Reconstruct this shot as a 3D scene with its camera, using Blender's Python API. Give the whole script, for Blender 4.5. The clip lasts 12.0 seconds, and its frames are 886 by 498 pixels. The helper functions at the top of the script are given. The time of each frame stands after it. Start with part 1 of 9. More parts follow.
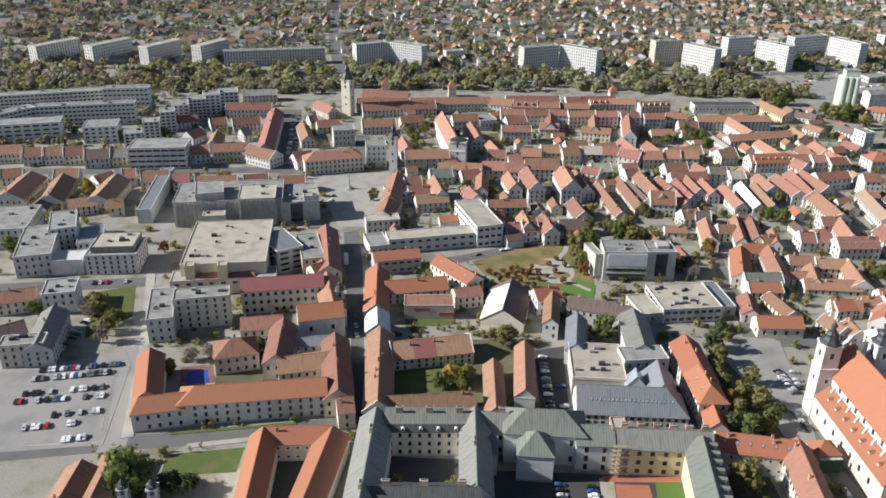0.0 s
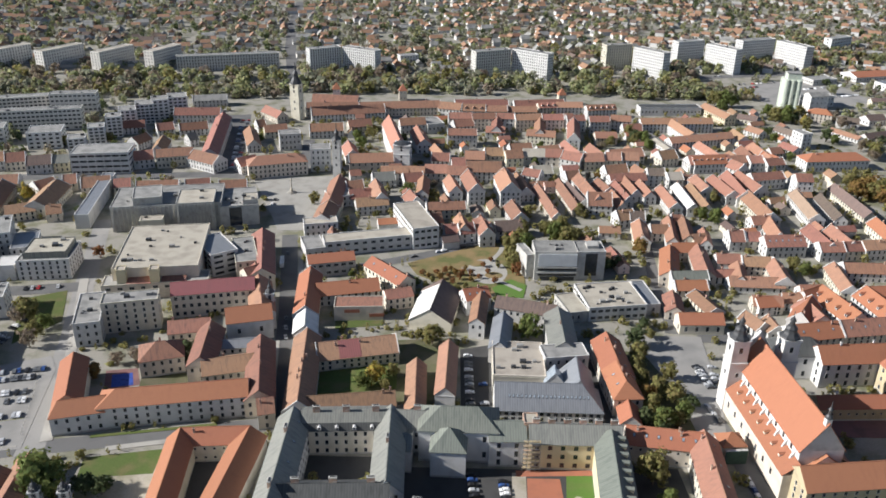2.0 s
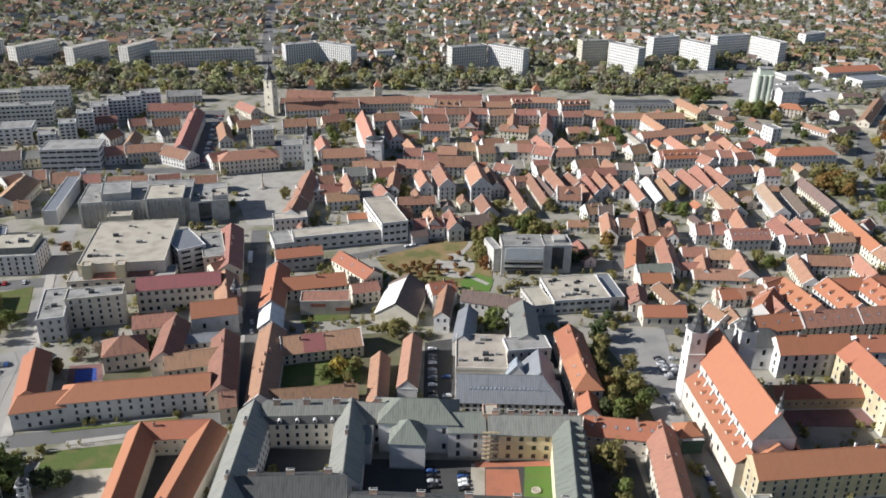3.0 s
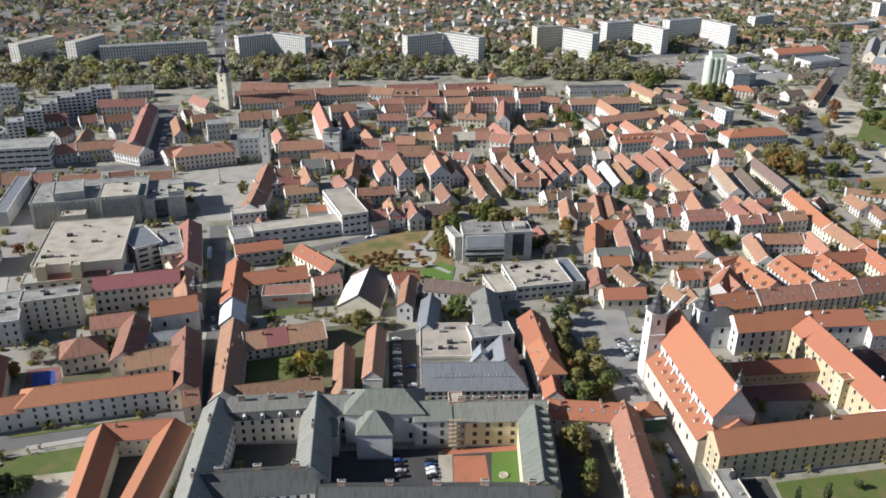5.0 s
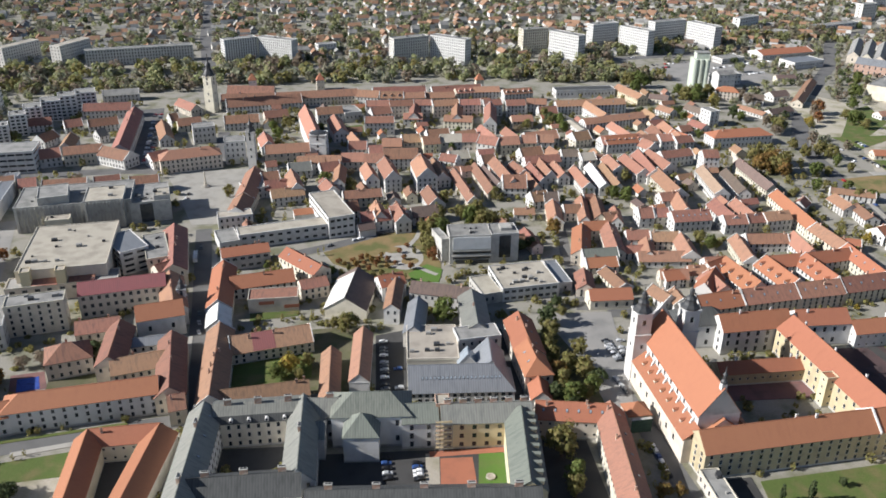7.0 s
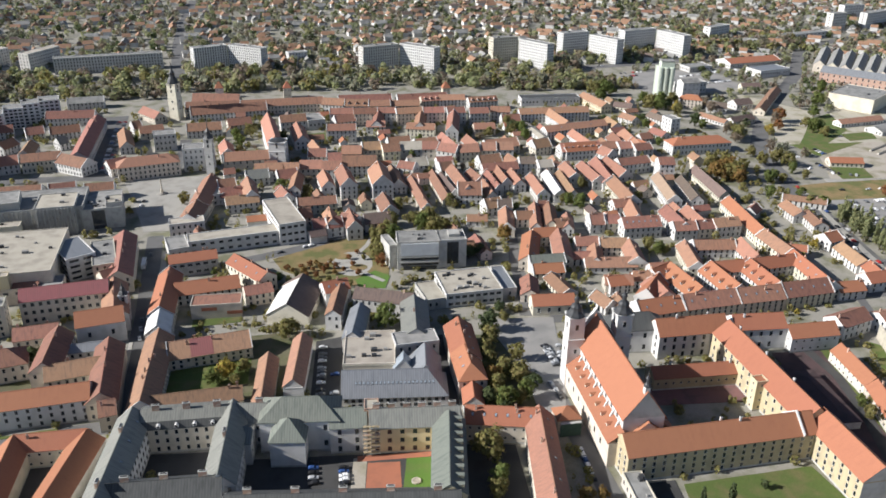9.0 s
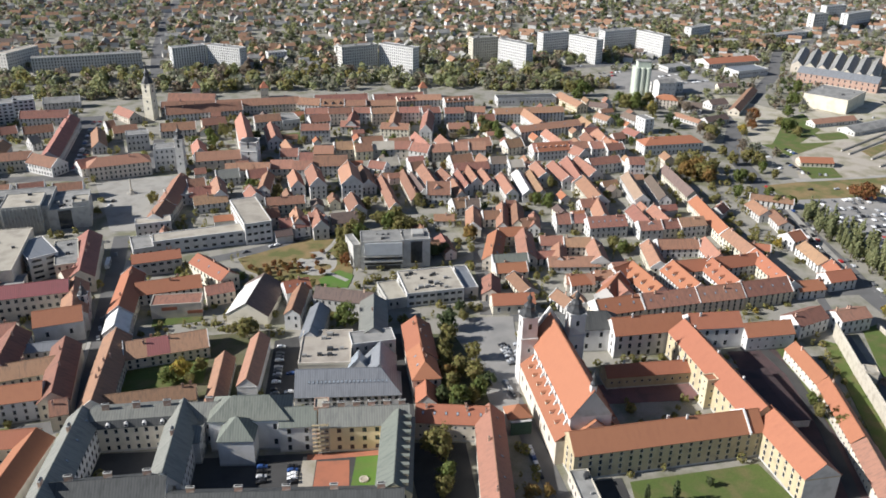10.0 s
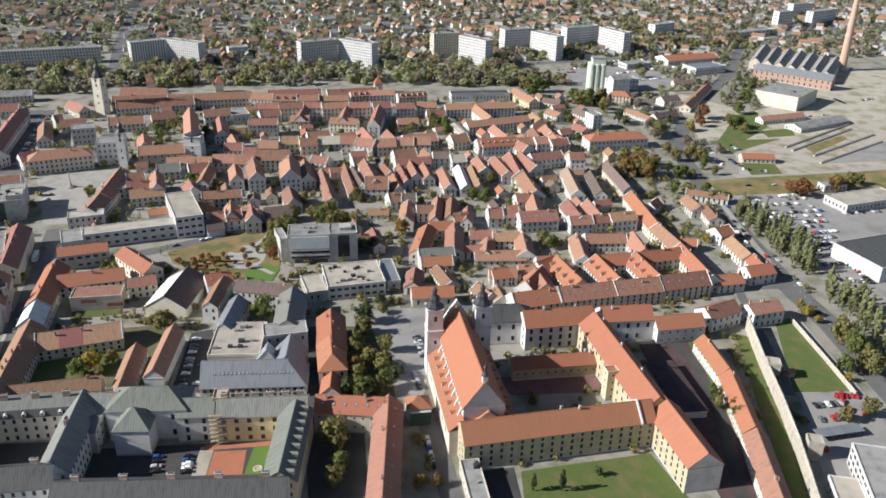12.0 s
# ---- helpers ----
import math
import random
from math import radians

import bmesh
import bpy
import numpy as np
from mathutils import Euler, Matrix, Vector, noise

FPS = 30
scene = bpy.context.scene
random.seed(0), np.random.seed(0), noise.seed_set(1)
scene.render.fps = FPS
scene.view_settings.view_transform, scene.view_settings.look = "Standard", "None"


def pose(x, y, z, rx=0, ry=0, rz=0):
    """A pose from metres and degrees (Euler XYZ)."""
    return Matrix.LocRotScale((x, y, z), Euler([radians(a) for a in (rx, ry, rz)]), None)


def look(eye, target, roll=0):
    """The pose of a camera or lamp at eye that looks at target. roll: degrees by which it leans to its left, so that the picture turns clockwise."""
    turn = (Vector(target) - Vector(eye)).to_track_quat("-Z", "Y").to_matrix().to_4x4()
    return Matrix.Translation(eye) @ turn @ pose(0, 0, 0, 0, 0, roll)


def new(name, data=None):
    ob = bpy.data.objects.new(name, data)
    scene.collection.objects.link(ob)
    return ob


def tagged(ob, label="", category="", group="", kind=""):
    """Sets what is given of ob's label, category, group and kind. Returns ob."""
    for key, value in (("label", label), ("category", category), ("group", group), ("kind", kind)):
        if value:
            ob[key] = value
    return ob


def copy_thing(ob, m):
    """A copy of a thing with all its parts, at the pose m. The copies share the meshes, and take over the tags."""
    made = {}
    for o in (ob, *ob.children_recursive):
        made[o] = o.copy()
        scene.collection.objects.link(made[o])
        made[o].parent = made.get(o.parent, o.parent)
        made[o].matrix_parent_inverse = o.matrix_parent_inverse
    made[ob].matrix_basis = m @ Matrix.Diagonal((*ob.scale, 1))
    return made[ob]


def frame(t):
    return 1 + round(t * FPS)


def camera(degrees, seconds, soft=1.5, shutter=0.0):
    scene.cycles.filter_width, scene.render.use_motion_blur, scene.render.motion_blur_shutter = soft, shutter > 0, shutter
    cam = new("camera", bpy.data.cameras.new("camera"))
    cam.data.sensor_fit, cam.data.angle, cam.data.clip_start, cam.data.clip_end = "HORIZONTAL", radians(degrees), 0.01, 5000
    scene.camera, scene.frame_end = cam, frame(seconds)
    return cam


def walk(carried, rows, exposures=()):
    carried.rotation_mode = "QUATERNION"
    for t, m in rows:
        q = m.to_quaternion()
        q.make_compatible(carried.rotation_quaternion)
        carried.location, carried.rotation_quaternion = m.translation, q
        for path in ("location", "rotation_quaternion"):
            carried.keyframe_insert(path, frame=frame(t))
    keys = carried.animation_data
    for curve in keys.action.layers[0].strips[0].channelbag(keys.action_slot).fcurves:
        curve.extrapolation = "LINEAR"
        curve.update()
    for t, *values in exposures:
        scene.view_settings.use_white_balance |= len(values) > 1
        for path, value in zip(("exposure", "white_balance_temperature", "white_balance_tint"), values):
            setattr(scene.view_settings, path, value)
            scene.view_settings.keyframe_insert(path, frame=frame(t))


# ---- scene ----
cam = camera(57.0, 12.0, soft=1.75)
walk(cam, [(t, pose(x, y, z, 90 + p, r, yw)) for t, x, y, z, yw, p, r in (
    (0, 0.00, 0.00, 214.80, 0.000, -24.891, -0.695),
    (0.5, 5.52, -0.78, 215.04, -0.457, -24.749, -0.703),
    (1, 11.92, -2.23, 215.15, -0.943, -24.607, -0.735),
    (1.5, 18.10, -4.14, 215.75, -1.359, -24.563, -0.845),
    (2, 25.07, -6.13, 216.16, -1.751, -24.571, -0.867),
    (2.5, 31.53, -7.67, 216.05, -2.149, -24.579, -0.922),
    (3, 35.92, -9.36, 216.36, -2.739, -24.817, -1.049),
    (5, 36.24, -9.79, 216.47, -5.913, -25.511, -0.588),
    (5.5, 36.28, -9.87, 216.60, -6.246, -25.508, -0.657),
    (6, 36.43, -9.93, 216.53, -6.490, -25.468, -0.574),
    (6.5, 36.53, -9.81, 216.50, -6.644, -25.430, -0.552),
    (8.5, 53.56, -13.74, 216.67, -7.184, -24.894, -0.603),
    (9, 63.09, -15.74, 216.48, -7.356, -24.749, -0.707),
    (9.5, 72.04, -17.67, 216.80, -7.540, -24.740, -0.769),
    (10, 81.33, -19.73, 217.28, -7.702, -24.756, -0.830),
    (10.5, 90.44, -21.96, 217.34, -7.841, -24.768, -0.915),
    (11, 101.00, -24.32, 217.54, -7.938, -24.804, -0.957),
    (11.5, 110.74, -26.83, 217.59, -8.024, -24.820, -1.007),
    (12, 119.48, -29.26, 218.07, -8.180, -24.984, -1.189))],
    exposures=((0, 0.68), (12, 0.68)))

# ---- light: low autumn sun from the side, hazy sky ----
SUN_ELEV, SUN_AZ = 29.5, 267.0     # azimuth clockwise from +y
to_sun = Vector((math.sin(radians(SUN_AZ)) * math.cos(radians(SUN_ELEV)),
                 math.cos(radians(SUN_AZ)) * math.cos(radians(SUN_ELEV)), math.sin(radians(SUN_ELEV))))
world = bpy.data.worlds.new("sky")
scene.world = world
world.use_nodes = True
wn = world.node_tree.nodes
sky = wn.new("ShaderNodeTexSky")
sky.sky_type, sky.sun_disc = "NISHITA", False
sky.sun_elevation, sky.sun_rotation = radians(SUN_ELEV), radians(SUN_AZ)
sky.dust_density, sky.air_density = 0.3, 0.65
wn["Background"].inputs["Strength"].default_value = 0.068
world.node_tree.links.new(sky.outputs["Color"], wn["Background"].inputs["Color"])
sun = new("sun", bpy.data.lights.new("sun", "SUN"))
sun.data.energy, sun.data.angle, sun.data.color = 5.0, radians(0.7), (1.0, 0.975, 0.945)
sun.matrix_world = look(to_sun * 100, (0, 0, 0))

# ---- materials ----
def material(name, color, rough=0.8, var=0.25, scale=0.6, fine=6.0, bump=0.2, metal=0.0, rand=0.15, hue=0.02,
             second=None, blend=0.5, stripes=0.0, island=False, spec=0.3, through_light=0.0):
    """Procedural surface: two scales of noise, an optional second tone in blotches, tile courses, a shade of its own for every object."""
    m = bpy.data.materials.new(name)
    m.use_nodes = True
    n, l = m.node_tree.nodes, m.node_tree.links
    b = n["Principled BSDF"]
    b.inputs["Roughness"].default_value, b.inputs["Metallic"].default_value = rough, metal
    b.inputs["Specular IOR Level"].default_value = spec
    co = n.new("ShaderNodeTexCoord")
    big, small = n.new("ShaderNodeTexNoise"), n.new("ShaderNodeTexNoise")
    big.inputs["Scale"].default_value, big.inputs["Detail"].default_value = scale, 5
    small.inputs["Scale"].default_value, small.inputs["Detail"].default_value = fine, 3
    l.new(co.outputs["Object"], small.inputs["Vector"])
    along = n.new("ShaderNodeMapping")
    along.inputs["Scale"].default_value = (4.0, 0.9, 0.9) if stripes else (1, 1, 1)      # weather streaks run down a roof
    l.new(co.outputs["Object"], along.inputs["Vector"])
    l.new(along.outputs["Vector"], big.inputs["Vector"])
    mix = n.new("ShaderNodeMix")
    mix.data_type = "RGBA"
    mix.inputs["A"].default_value = (*color, 1)
    mix.inputs["B"].default_value = (*(second or [c * 0.6 for c in color]), 1)
    ramp = n.new("ShaderNodeMapRange")
    ramp.inputs["From Min"].default_value, ramp.inputs["From Max"].default_value = 0.62 - 0.3 * blend, 0.82 - 0.3 * blend
    l.new(big.outputs["Fac"], ramp.inputs["Value"])
    l.new(ramp.outputs["Result"], mix.inputs["Factor"])
    hsv = n.new("ShaderNodeHueSaturation")
    l.new(mix.outputs["Result"], hsv.inputs["Color"])
    info = n.new("ShaderNodeNewGeometry") if island else n.new("ShaderNodeObjectInfo")
    rnd = info.outputs["Random Per Island"] if island else info.outputs["Random"]
    def mapped(socket, lo, hi):
        r = n.new("ShaderNodeMapRange")
        r.inputs["To Min"].default_value, r.inputs["To Max"].default_value = lo, hi
        l.new(socket, r.inputs["Value"])
        return r.outputs["Result"]
    val = n.new("ShaderNodeMath")
    val.operation = "MULTIPLY"
    l.new(mapped(rnd, 1 - rand, 1 + rand), val.inputs[0])
    l.new(mapped(small.outputs["Fac"], 1 - var, 1 + var), val.inputs[1])
    shade = val.outputs[0]
    if stripes:
        wave = n.new("ShaderNodeTexWave")
        wave.bands_direction, wave.inputs["Scale"].default_value = "X", stripes
        wave.inputs["Distortion"].default_value = 0.6
        l.new(co.outputs["Object"], wave.inputs["Vector"])
        seam = n.new("ShaderNodeMath")
        seam.operation = "MULTIPLY"
        l.new(shade, seam.inputs[0])
        l.new(mapped(wave.outputs["Fac"], 0.86, 1.06), seam.inputs[1])
        shade = seam.outputs[0]
    l.new(shade, hsv.inputs["Value"])
    if hue:
        mul = n.new("ShaderNodeMath")
        mul.operation = "MULTIPLY"
        mul.inputs[1].default_value = 7.31
        fr = n.new("ShaderNodeMath")
        fr.operation = "FRACT"
        l.new(rnd, mul.inputs[0])
        l.new(mul.outputs[0], fr.inputs[0])
        l.new(mapped(fr.outputs[0], 0.5 - hue, 0.5 + hue), hsv.inputs["Hue"])
    l.new(hsv.outputs["Color"], b.inputs["Base Color"])
    if through_light:
        tr, mx = n.new("ShaderNodeBsdfTranslucent"), n.new("ShaderNodeMixShader")
        mx.inputs["Fac"].default_value = through_light
        l.new(hsv.outputs["Color"], tr.inputs["Color"])
        l.new(b.outputs[0], mx.inputs[1])
        l.new(tr.outputs[0], mx.inputs[2])
        l.new(mx.outputs[0], n["Material Output"].inputs["Surface"])
    if bump:
        bp = n.new("ShaderNodeBump")
        bp.inputs["Strength"].default_value, bp.inputs["Distance"].default_value = bump, 0.02
        height = small.outputs["Fac"]
        if stripes:
            add = n.new("ShaderNodeMath")
            l.new(wave.outputs["Fac"], add.inputs[0])
            l.new(small.outputs["Fac"], add.inputs[1])
            height = add.outputs[0]
        l.new(height, bp.inputs["Height"])
        l.new(bp.outputs["Normal"], b.inputs["Normal"])
    return m


ORANGE = material("roof_tile_orange", (0.335, 0.14, 0.08), second=(0.30, 0.125, 0.074), blend=0.35, stripes=1.1, rand=0.08, hue=0.005, scale=0.25)
# Duller orange: weathered tile, with the haze over the town put into its colour.
WARM = material("roof_tile_faded_hazed_orange", (0.34, 0.178, 0.12), second=(0.265, 0.148, 0.105), blend=0.5, stripes=1.1, rand=0.18, hue=0.012, scale=0.3)
RED = material("roof_tile_red_brown", (0.285, 0.145, 0.10), second=(0.19, 0.105, 0.08), stripes=1.1, rand=0.2, hue=0.015, scale=0.25)
OLD = material("roof_tile_weathered", (0.30, 0.172, 0.11), second=(0.21, 0.13, 0.09), stripes=1.1, rand=0.22, hue=0.015, scale=0.3)
BROWN = material("roof_tile_dark_brown", (0.155, 0.115, 0.095), second=(0.11, 0.085, 0.075), stripes=1.1, rand=0.2, scale=0.3)
EARTHTILE = material("roof_tile_sandy", (0.33, 0.25, 0.17), second=(0.25, 0.19, 0.13), stripes=1.1, rand=0.1, scale=0.3)
CRIMSON = material("roof_sheet_crimson", (0.27, 0.105, 0.10), second=(0.24, 0.10, 0.095), stripes=0.3, rand=0.03, scale=0.2)
SLATE = material("roof_slate", (0.205, 0.207, 0.185), second=(0.155, 0.158, 0.145), rough=0.55, spec=0.25, stripes=0.3, rand=0.12, hue=0.0, scale=0.2)
SEAM = material("roof_dark_standing_seam", (0.085, 0.087, 0.085), second=(0.062, 0.064, 0.063), rough=0.6, spec=0.2, stripes=0.3, rand=0.04, hue=0, scale=0.2)
GREEN = material("roof_copper_patina", (0.182, 0.195, 0.168), second=(0.14, 0.153, 0.134), rough=0.65, spec=0.15, stripes=0.3, rand=0.08, scale=0.2)
METAL = material("roof_sheet_metal", (0.23, 0.24, 0.255), second=(0.19, 0.20, 0.215), rough=0.45, metal=0.2, stripes=0.3, rand=0.06, hue=0, scale=0.15)
FELT = material("roof_felt_grey", (0.27, 0.265, 0.25), second=(0.18, 0.178, 0.17), rough=0.9, rand=0.12, hue=0.01, scale=0.16, blend=0.6)
PALE = material("roof_pale_gravel", (0.39, 0.355, 0.295), second=(0.30, 0.27, 0.225), rough=0.95, rand=0.08, hue=0.01, scale=0.12, blend=0.6)
WHITE = material("plaster_white", (0.57, 0.56, 0.54), second=(0.46, 0.45, 0.43), rough=0.85, var=0.06, rand=0.08, hue=0.01, scale=0.2, bump=0.05)
BRIGHT = material("plaster_fresh_white", (0.61, 0.605, 0.59), second=(0.53, 0.525, 0.51), rough=0.85, var=0.05, rand=0.03, hue=0.005, scale=0.2, bump=0.05)
PANEL = material("panel_block_render", (0.57, 0.55, 0.51), second=(0.49, 0.475, 0.44), rough=0.85, var=0.06, rand=0.08, hue=0.01, scale=0.2, bump=0.05)
CREAM = material("plaster_cream", (0.58, 0.53, 0.44), second=(0.48, 0.44, 0.36), rough=0.85, var=0.06, rand=0.12, hue=0.02, scale=0.2, bump=0.05)
OCHRE = material("plaster_ochre", (0.455, 0.375, 0.25), second=(0.37, 0.31, 0.215), rough=0.85, var=0.07, rand=0.05, hue=0.008, scale=0.25, bump=0.05)
YELLOW = material("plaster_yellow", (0.58, 0.505, 0.345), second=(0.51, 0.445, 0.31), rough=0.85, var=0.05, rand=0.05, hue=0.01, scale=0.2, bump=0.05)
GREY = material("plaster_grey", (0.50, 0.49, 0.47), second=(0.40, 0.39, 0.37), rough=0.88, var=0.07, rand=0.12, hue=0.01, scale=0.25, bump=0.06)
CONCRETE = material("concrete", (0.42, 0.41, 0.38), second=(0.31, 0.30, 0.28), rough=0.9, var=0.09, rand=0.08, hue=0.005, scale=0.3, bump=0.1)
PASTEL = material("plaster_pastel", (0.60, 0.52, 0.44), second=(0.52, 0.45, 0.38), rough=0.86, var=0.06, rand=0.2, hue=0.06, scale=0.2, bump=0.05)
BRICK = material("brick_chimney", (0.42, 0.27, 0.20), second=(0.50, 0.42, 0.36), rough=0.9, rand=0.2, hue=0.01, scale=1.0)
DARK = material("dark_metal", (0.05, 0.052, 0.055), rough=0.45, var=0.1, rand=0.1, hue=0, bump=0.05)
FRAME = material("window_frame_white", (0.50, 0.49, 0.46), rough=0.6, var=0.05, rand=0.1, hue=0, bump=0)
ASPHALT = material("asphalt", (0.135, 0.133, 0.131), second=(0.105, 0.104, 0.102), rough=0.92, var=0.12, rand=0.03, hue=0, scale=0.08, fine=3)
# Asphalt darkened further: the shade of enclosed yards is put into its colour.
SHADE_YARD = material("yard_asphalt_shade_toned", (0.062, 0.061, 0.06), second=(0.048, 0.047, 0.046), rough=0.95, var=0.15, rand=0.03, hue=0, scale=0.1, fine=3)
PAVING = material("paving", (0.34, 0.325, 0.295), second=(0.27, 0.255, 0.23), rough=0.92, var=0.12, rand=0.05, hue=0.005, scale=0.1, fine=3)
LOT = material("car_park_concrete", (0.27, 0.26, 0.245), second=(0.21, 0.205, 0.195), rough=0.92, var=0.1, rand=0.03, hue=0, scale=0.07, fine=2)
GRASS = material("grass", (0.085, 0.115, 0.03), second=(0.13, 0.12, 0.05), rough=0.95, var=0.35, rand=0.1, hue=0.01, scale=0.12, fine=2.5, bump=0.4)
LAWN = material("lawn_bright", (0.085, 0.16, 0.03), second=(0.10, 0.15, 0.04), rough=0.95, var=0.25, rand=0.05, hue=0, scale=0.15, fine=2.5, bump=0.4)
PARK = material("park_grass", (0.12, 0.125, 0.045), second=(0.23, 0.165, 0.08), rough=0.95, var=0.35, rand=0.05, hue=0, scale=0.09, fine=2.0, bump=0.4, blend=0.75)
EARTH = material("earth", (0.38, 0.345, 0.285), second=(0.21, 0.20, 0.12), rough=0.95, var=0.25, rand=0.08, hue=0.01, scale=0.06, fine=1.5, bump=0.3)
# Brown garden earth, toned down for the shade that lies on it.
GARDEN = material("garden_earth_shaded", (0.115, 0.105, 0.065), second=(0.075, 0.085, 0.035), rough=0.97, var=0.35, rand=0.05, hue=0.01, scale=0.12, fine=1.5, bump=0.4)
CLAY = material("court_clay", (0.36, 0.14, 0.085), second=(0.30, 0.125, 0.08), rough=0.9, var=0.08, rand=0.02, hue=0, scale=0.2)
REDCLAY = material("court_red", (0.19, 0.10, 0.095), second=(0.14, 0.085, 0.08), rough=0.9, var=0.08, rand=0.02, hue=0, scale=0.2)
BLUEMAT = material("court_blue", (0.03, 0.07, 0.30), rough=0.8, var=0.06, rand=0.02, hue=0)
# Real maroon, made darker to hold the convent wing's shadow.
MAROON = material("yard_maroon_shaded", (0.085, 0.055, 0.055), second=(0.06, 0.045, 0.045), rough=0.95, var=0.2, rand=0.02, hue=0, scale=0.15)
STONE = material("stone_wall", (0.42, 0.385, 0.32), second=(0.32, 0.29, 0.24), rough=0.95, var=0.2, rand=0.05, hue=0.005, scale=0.35, fine=3, bump=0.5)
GROUND = material("town_ground", (0.27, 0.255, 0.22), second=(0.15, 0.15, 0.095), rough=0.95, var=0.3, rand=0, hue=0, scale=0.07, fine=1.2, bump=0.3)
BARK = material("bark", (0.12, 0.09, 0.065), rough=0.95, var=0.3, scale=2)
LEAF = {k: material("leaf_" + k, c, second=d, rough=0.8, var=0.3, rand=0.3, hue=0.025, island=True, through_light=0.5, bump=0, spec=0.1, scale=0.5, fine=1.5)
        for k, c, d in (("green", (0.175, 0.206, 0.069), (0.125, 0.156, 0.053)), ("olive", (0.263, 0.237, 0.094), (0.188, 0.181, 0.075)),
                        ("ochre", (0.312, 0.206, 0.075), (0.213, 0.156, 0.062)), ("rust", (0.300, 0.150, 0.069), (0.213, 0.119, 0.056)),
                        ("yellow", (0.400, 0.312, 0.075), (0.275, 0.237, 0.069)), ("poplar", (0.30, 0.31, 0.16), (0.22, 0.24, 0.12)), ("dark", (0.106, 0.131, 0.062), (0.075, 0.100, 0.048)),
                        ("bare", (0.263, 0.213, 0.156), (0.188, 0.156, 0.119)))}
# Far leaves greyed and lightened: distance haze is put into the colour.
FARLEAF = material("leaf_far_hazed", (0.25, 0.255, 0.18), second=(0.31, 0.26, 0.18), rough=0.85, var=0.3, rand=0.5, hue=0.045, island=True, through_light=0.5, bump=0, spec=0.1, scale=0.02, fine=0.3)
GLASS = material("window_glass", (0.035, 0.04, 0.047), rough=0.12, var=0.1, rand=0.4, hue=0, bump=0, spec=0.6)
SKYGLASS = material("glass_roof", (0.30, 0.34, 0.38), rough=0.15, var=0.08, rand=0.1, hue=0, bump=0, spec=0.8)
TYRE = material("rubber", (0.02, 0.02, 0.02), rough=0.9, var=0.1, bump=0)
PAINT = [material("car_paint_" + k, c, rough=0.3, var=0.02, rand=0.03, hue=0, bump=0, spec=0.6) for k, c in (
    ("white", (0.75, 0.75, 0.75)), ("silver", (0.42, 0.43, 0.44)), ("black", (0.02, 0.02, 0.022)), ("grey", (0.12, 0.125, 0.13)),
    ("blue", (0.03, 0.07, 0.2)), ("red", (0.35, 0.03, 0.03)), ("yellow", (0.55, 0.38, 0.03)))]


# ---- builders ----
def mesh(name, verts, faces, mats, index=None):
    me = bpy.data.meshes.new(name)
    me.from_pydata([tuple(v) for v in verts], [], faces)
    for m in (mats if isinstance(mats, (list, tuple)) else [mats]):
        me.materials.append(m)
    if index:
        me.polygons.foreach_set("material_index", index)
    me.update()
    return me


def part(name, me, parent, label="", at=None):
    ob = new(name, me)
    ob.parent = parent
    if at is not None:
        ob.matrix_local = at
    if label:
        tagged(ob, label)
    return ob


BOXF = [(0, 3, 2, 1), (4, 5, 6, 7), (0, 1, 5, 4), (1, 2, 6, 5), (2, 3, 7, 6), (3, 0, 4, 7)]


class Shape:
    """Collects boxes and prisms into one mesh."""
    def __init__(self):
        self.v, self.f, self.m = [], [], []

    def add(self, verts, faces, m=0):
        o = len(self.v)
        self.v += [tuple(v) for v in verts]
        self.f += [tuple(i + o for i in f) for f in faces]
        self.m += [m] * len(faces)
        return self

    def box(self, x0, y0, z0, x1, y1, z1, m=0, taper=0.0):
        t = taper
        return self.add([(x0, y0, z0), (x1, y0, z0), (x1, y1, z0), (x0, y1, z0),
                         (x0 + t, y0 + t, z1), (x1 - t, y0 + t, z1), (x1 - t, y1 - t, z1), (x0 + t, y1 - t, z1)], BOXF, m)

    def ring(self, profile, sides=12, m=0, centre=(0, 0)):
        """Turns a profile of (radius, height) about the upright axis."""
        vs = [(centre[0] + r * math.cos(2 * math.pi * i / sides), centre[1] + r * math.sin(2 * math.pi * i / sides), z) for r, z in profile for i in range(sides)]
        fs = [(a * sides + i, a * sides + (i + 1) % sides, (a + 1) * sides + (i + 1) % sides, (a + 1) * sides + i)
              for a in range(len(profile) - 1) for i in range(sides)]
        fs += [tuple(range(sides))[::-1], tuple((len(profile) - 1) * sides + i for i in range(sides))]
        return self.add(vs, fs, m)

    def mesh(self, name, mats):
        return mesh(name, self.v, self.f, mats, self.m)


def window_mesh(w, h, glass=GLASS, frame_mat=FRAME):
    """A window, facing -y: one frame with a reveal, a sill edge and the pane set back in it."""
    a, b, d = w / 2, 0.08, 0.04
    ring = lambda g, y: [(-a - g, y, -g), (a + g, y, -g), (a + g, y, h + g), (-a - g, y, h + g)]
    v = ring(b, 0.05) + ring(b, -d) + ring(0, -d) + ring(0, -0.008)
    v[4], v[5] = (-a - b - 0.06, -d - 0.06, -b), (a + b + 0.06, -d - 0.06, -b)
    f = [(k + i, k + (i + 1) % 4, k + 4 + (i + 1) % 4, k + 4 + i) for k in (0, 4, 8) for i in range(4)] + [(12, 13, 14, 15)]
    return mesh("window", v, f, [frame_mat, glass], [0] * 12 + [1])


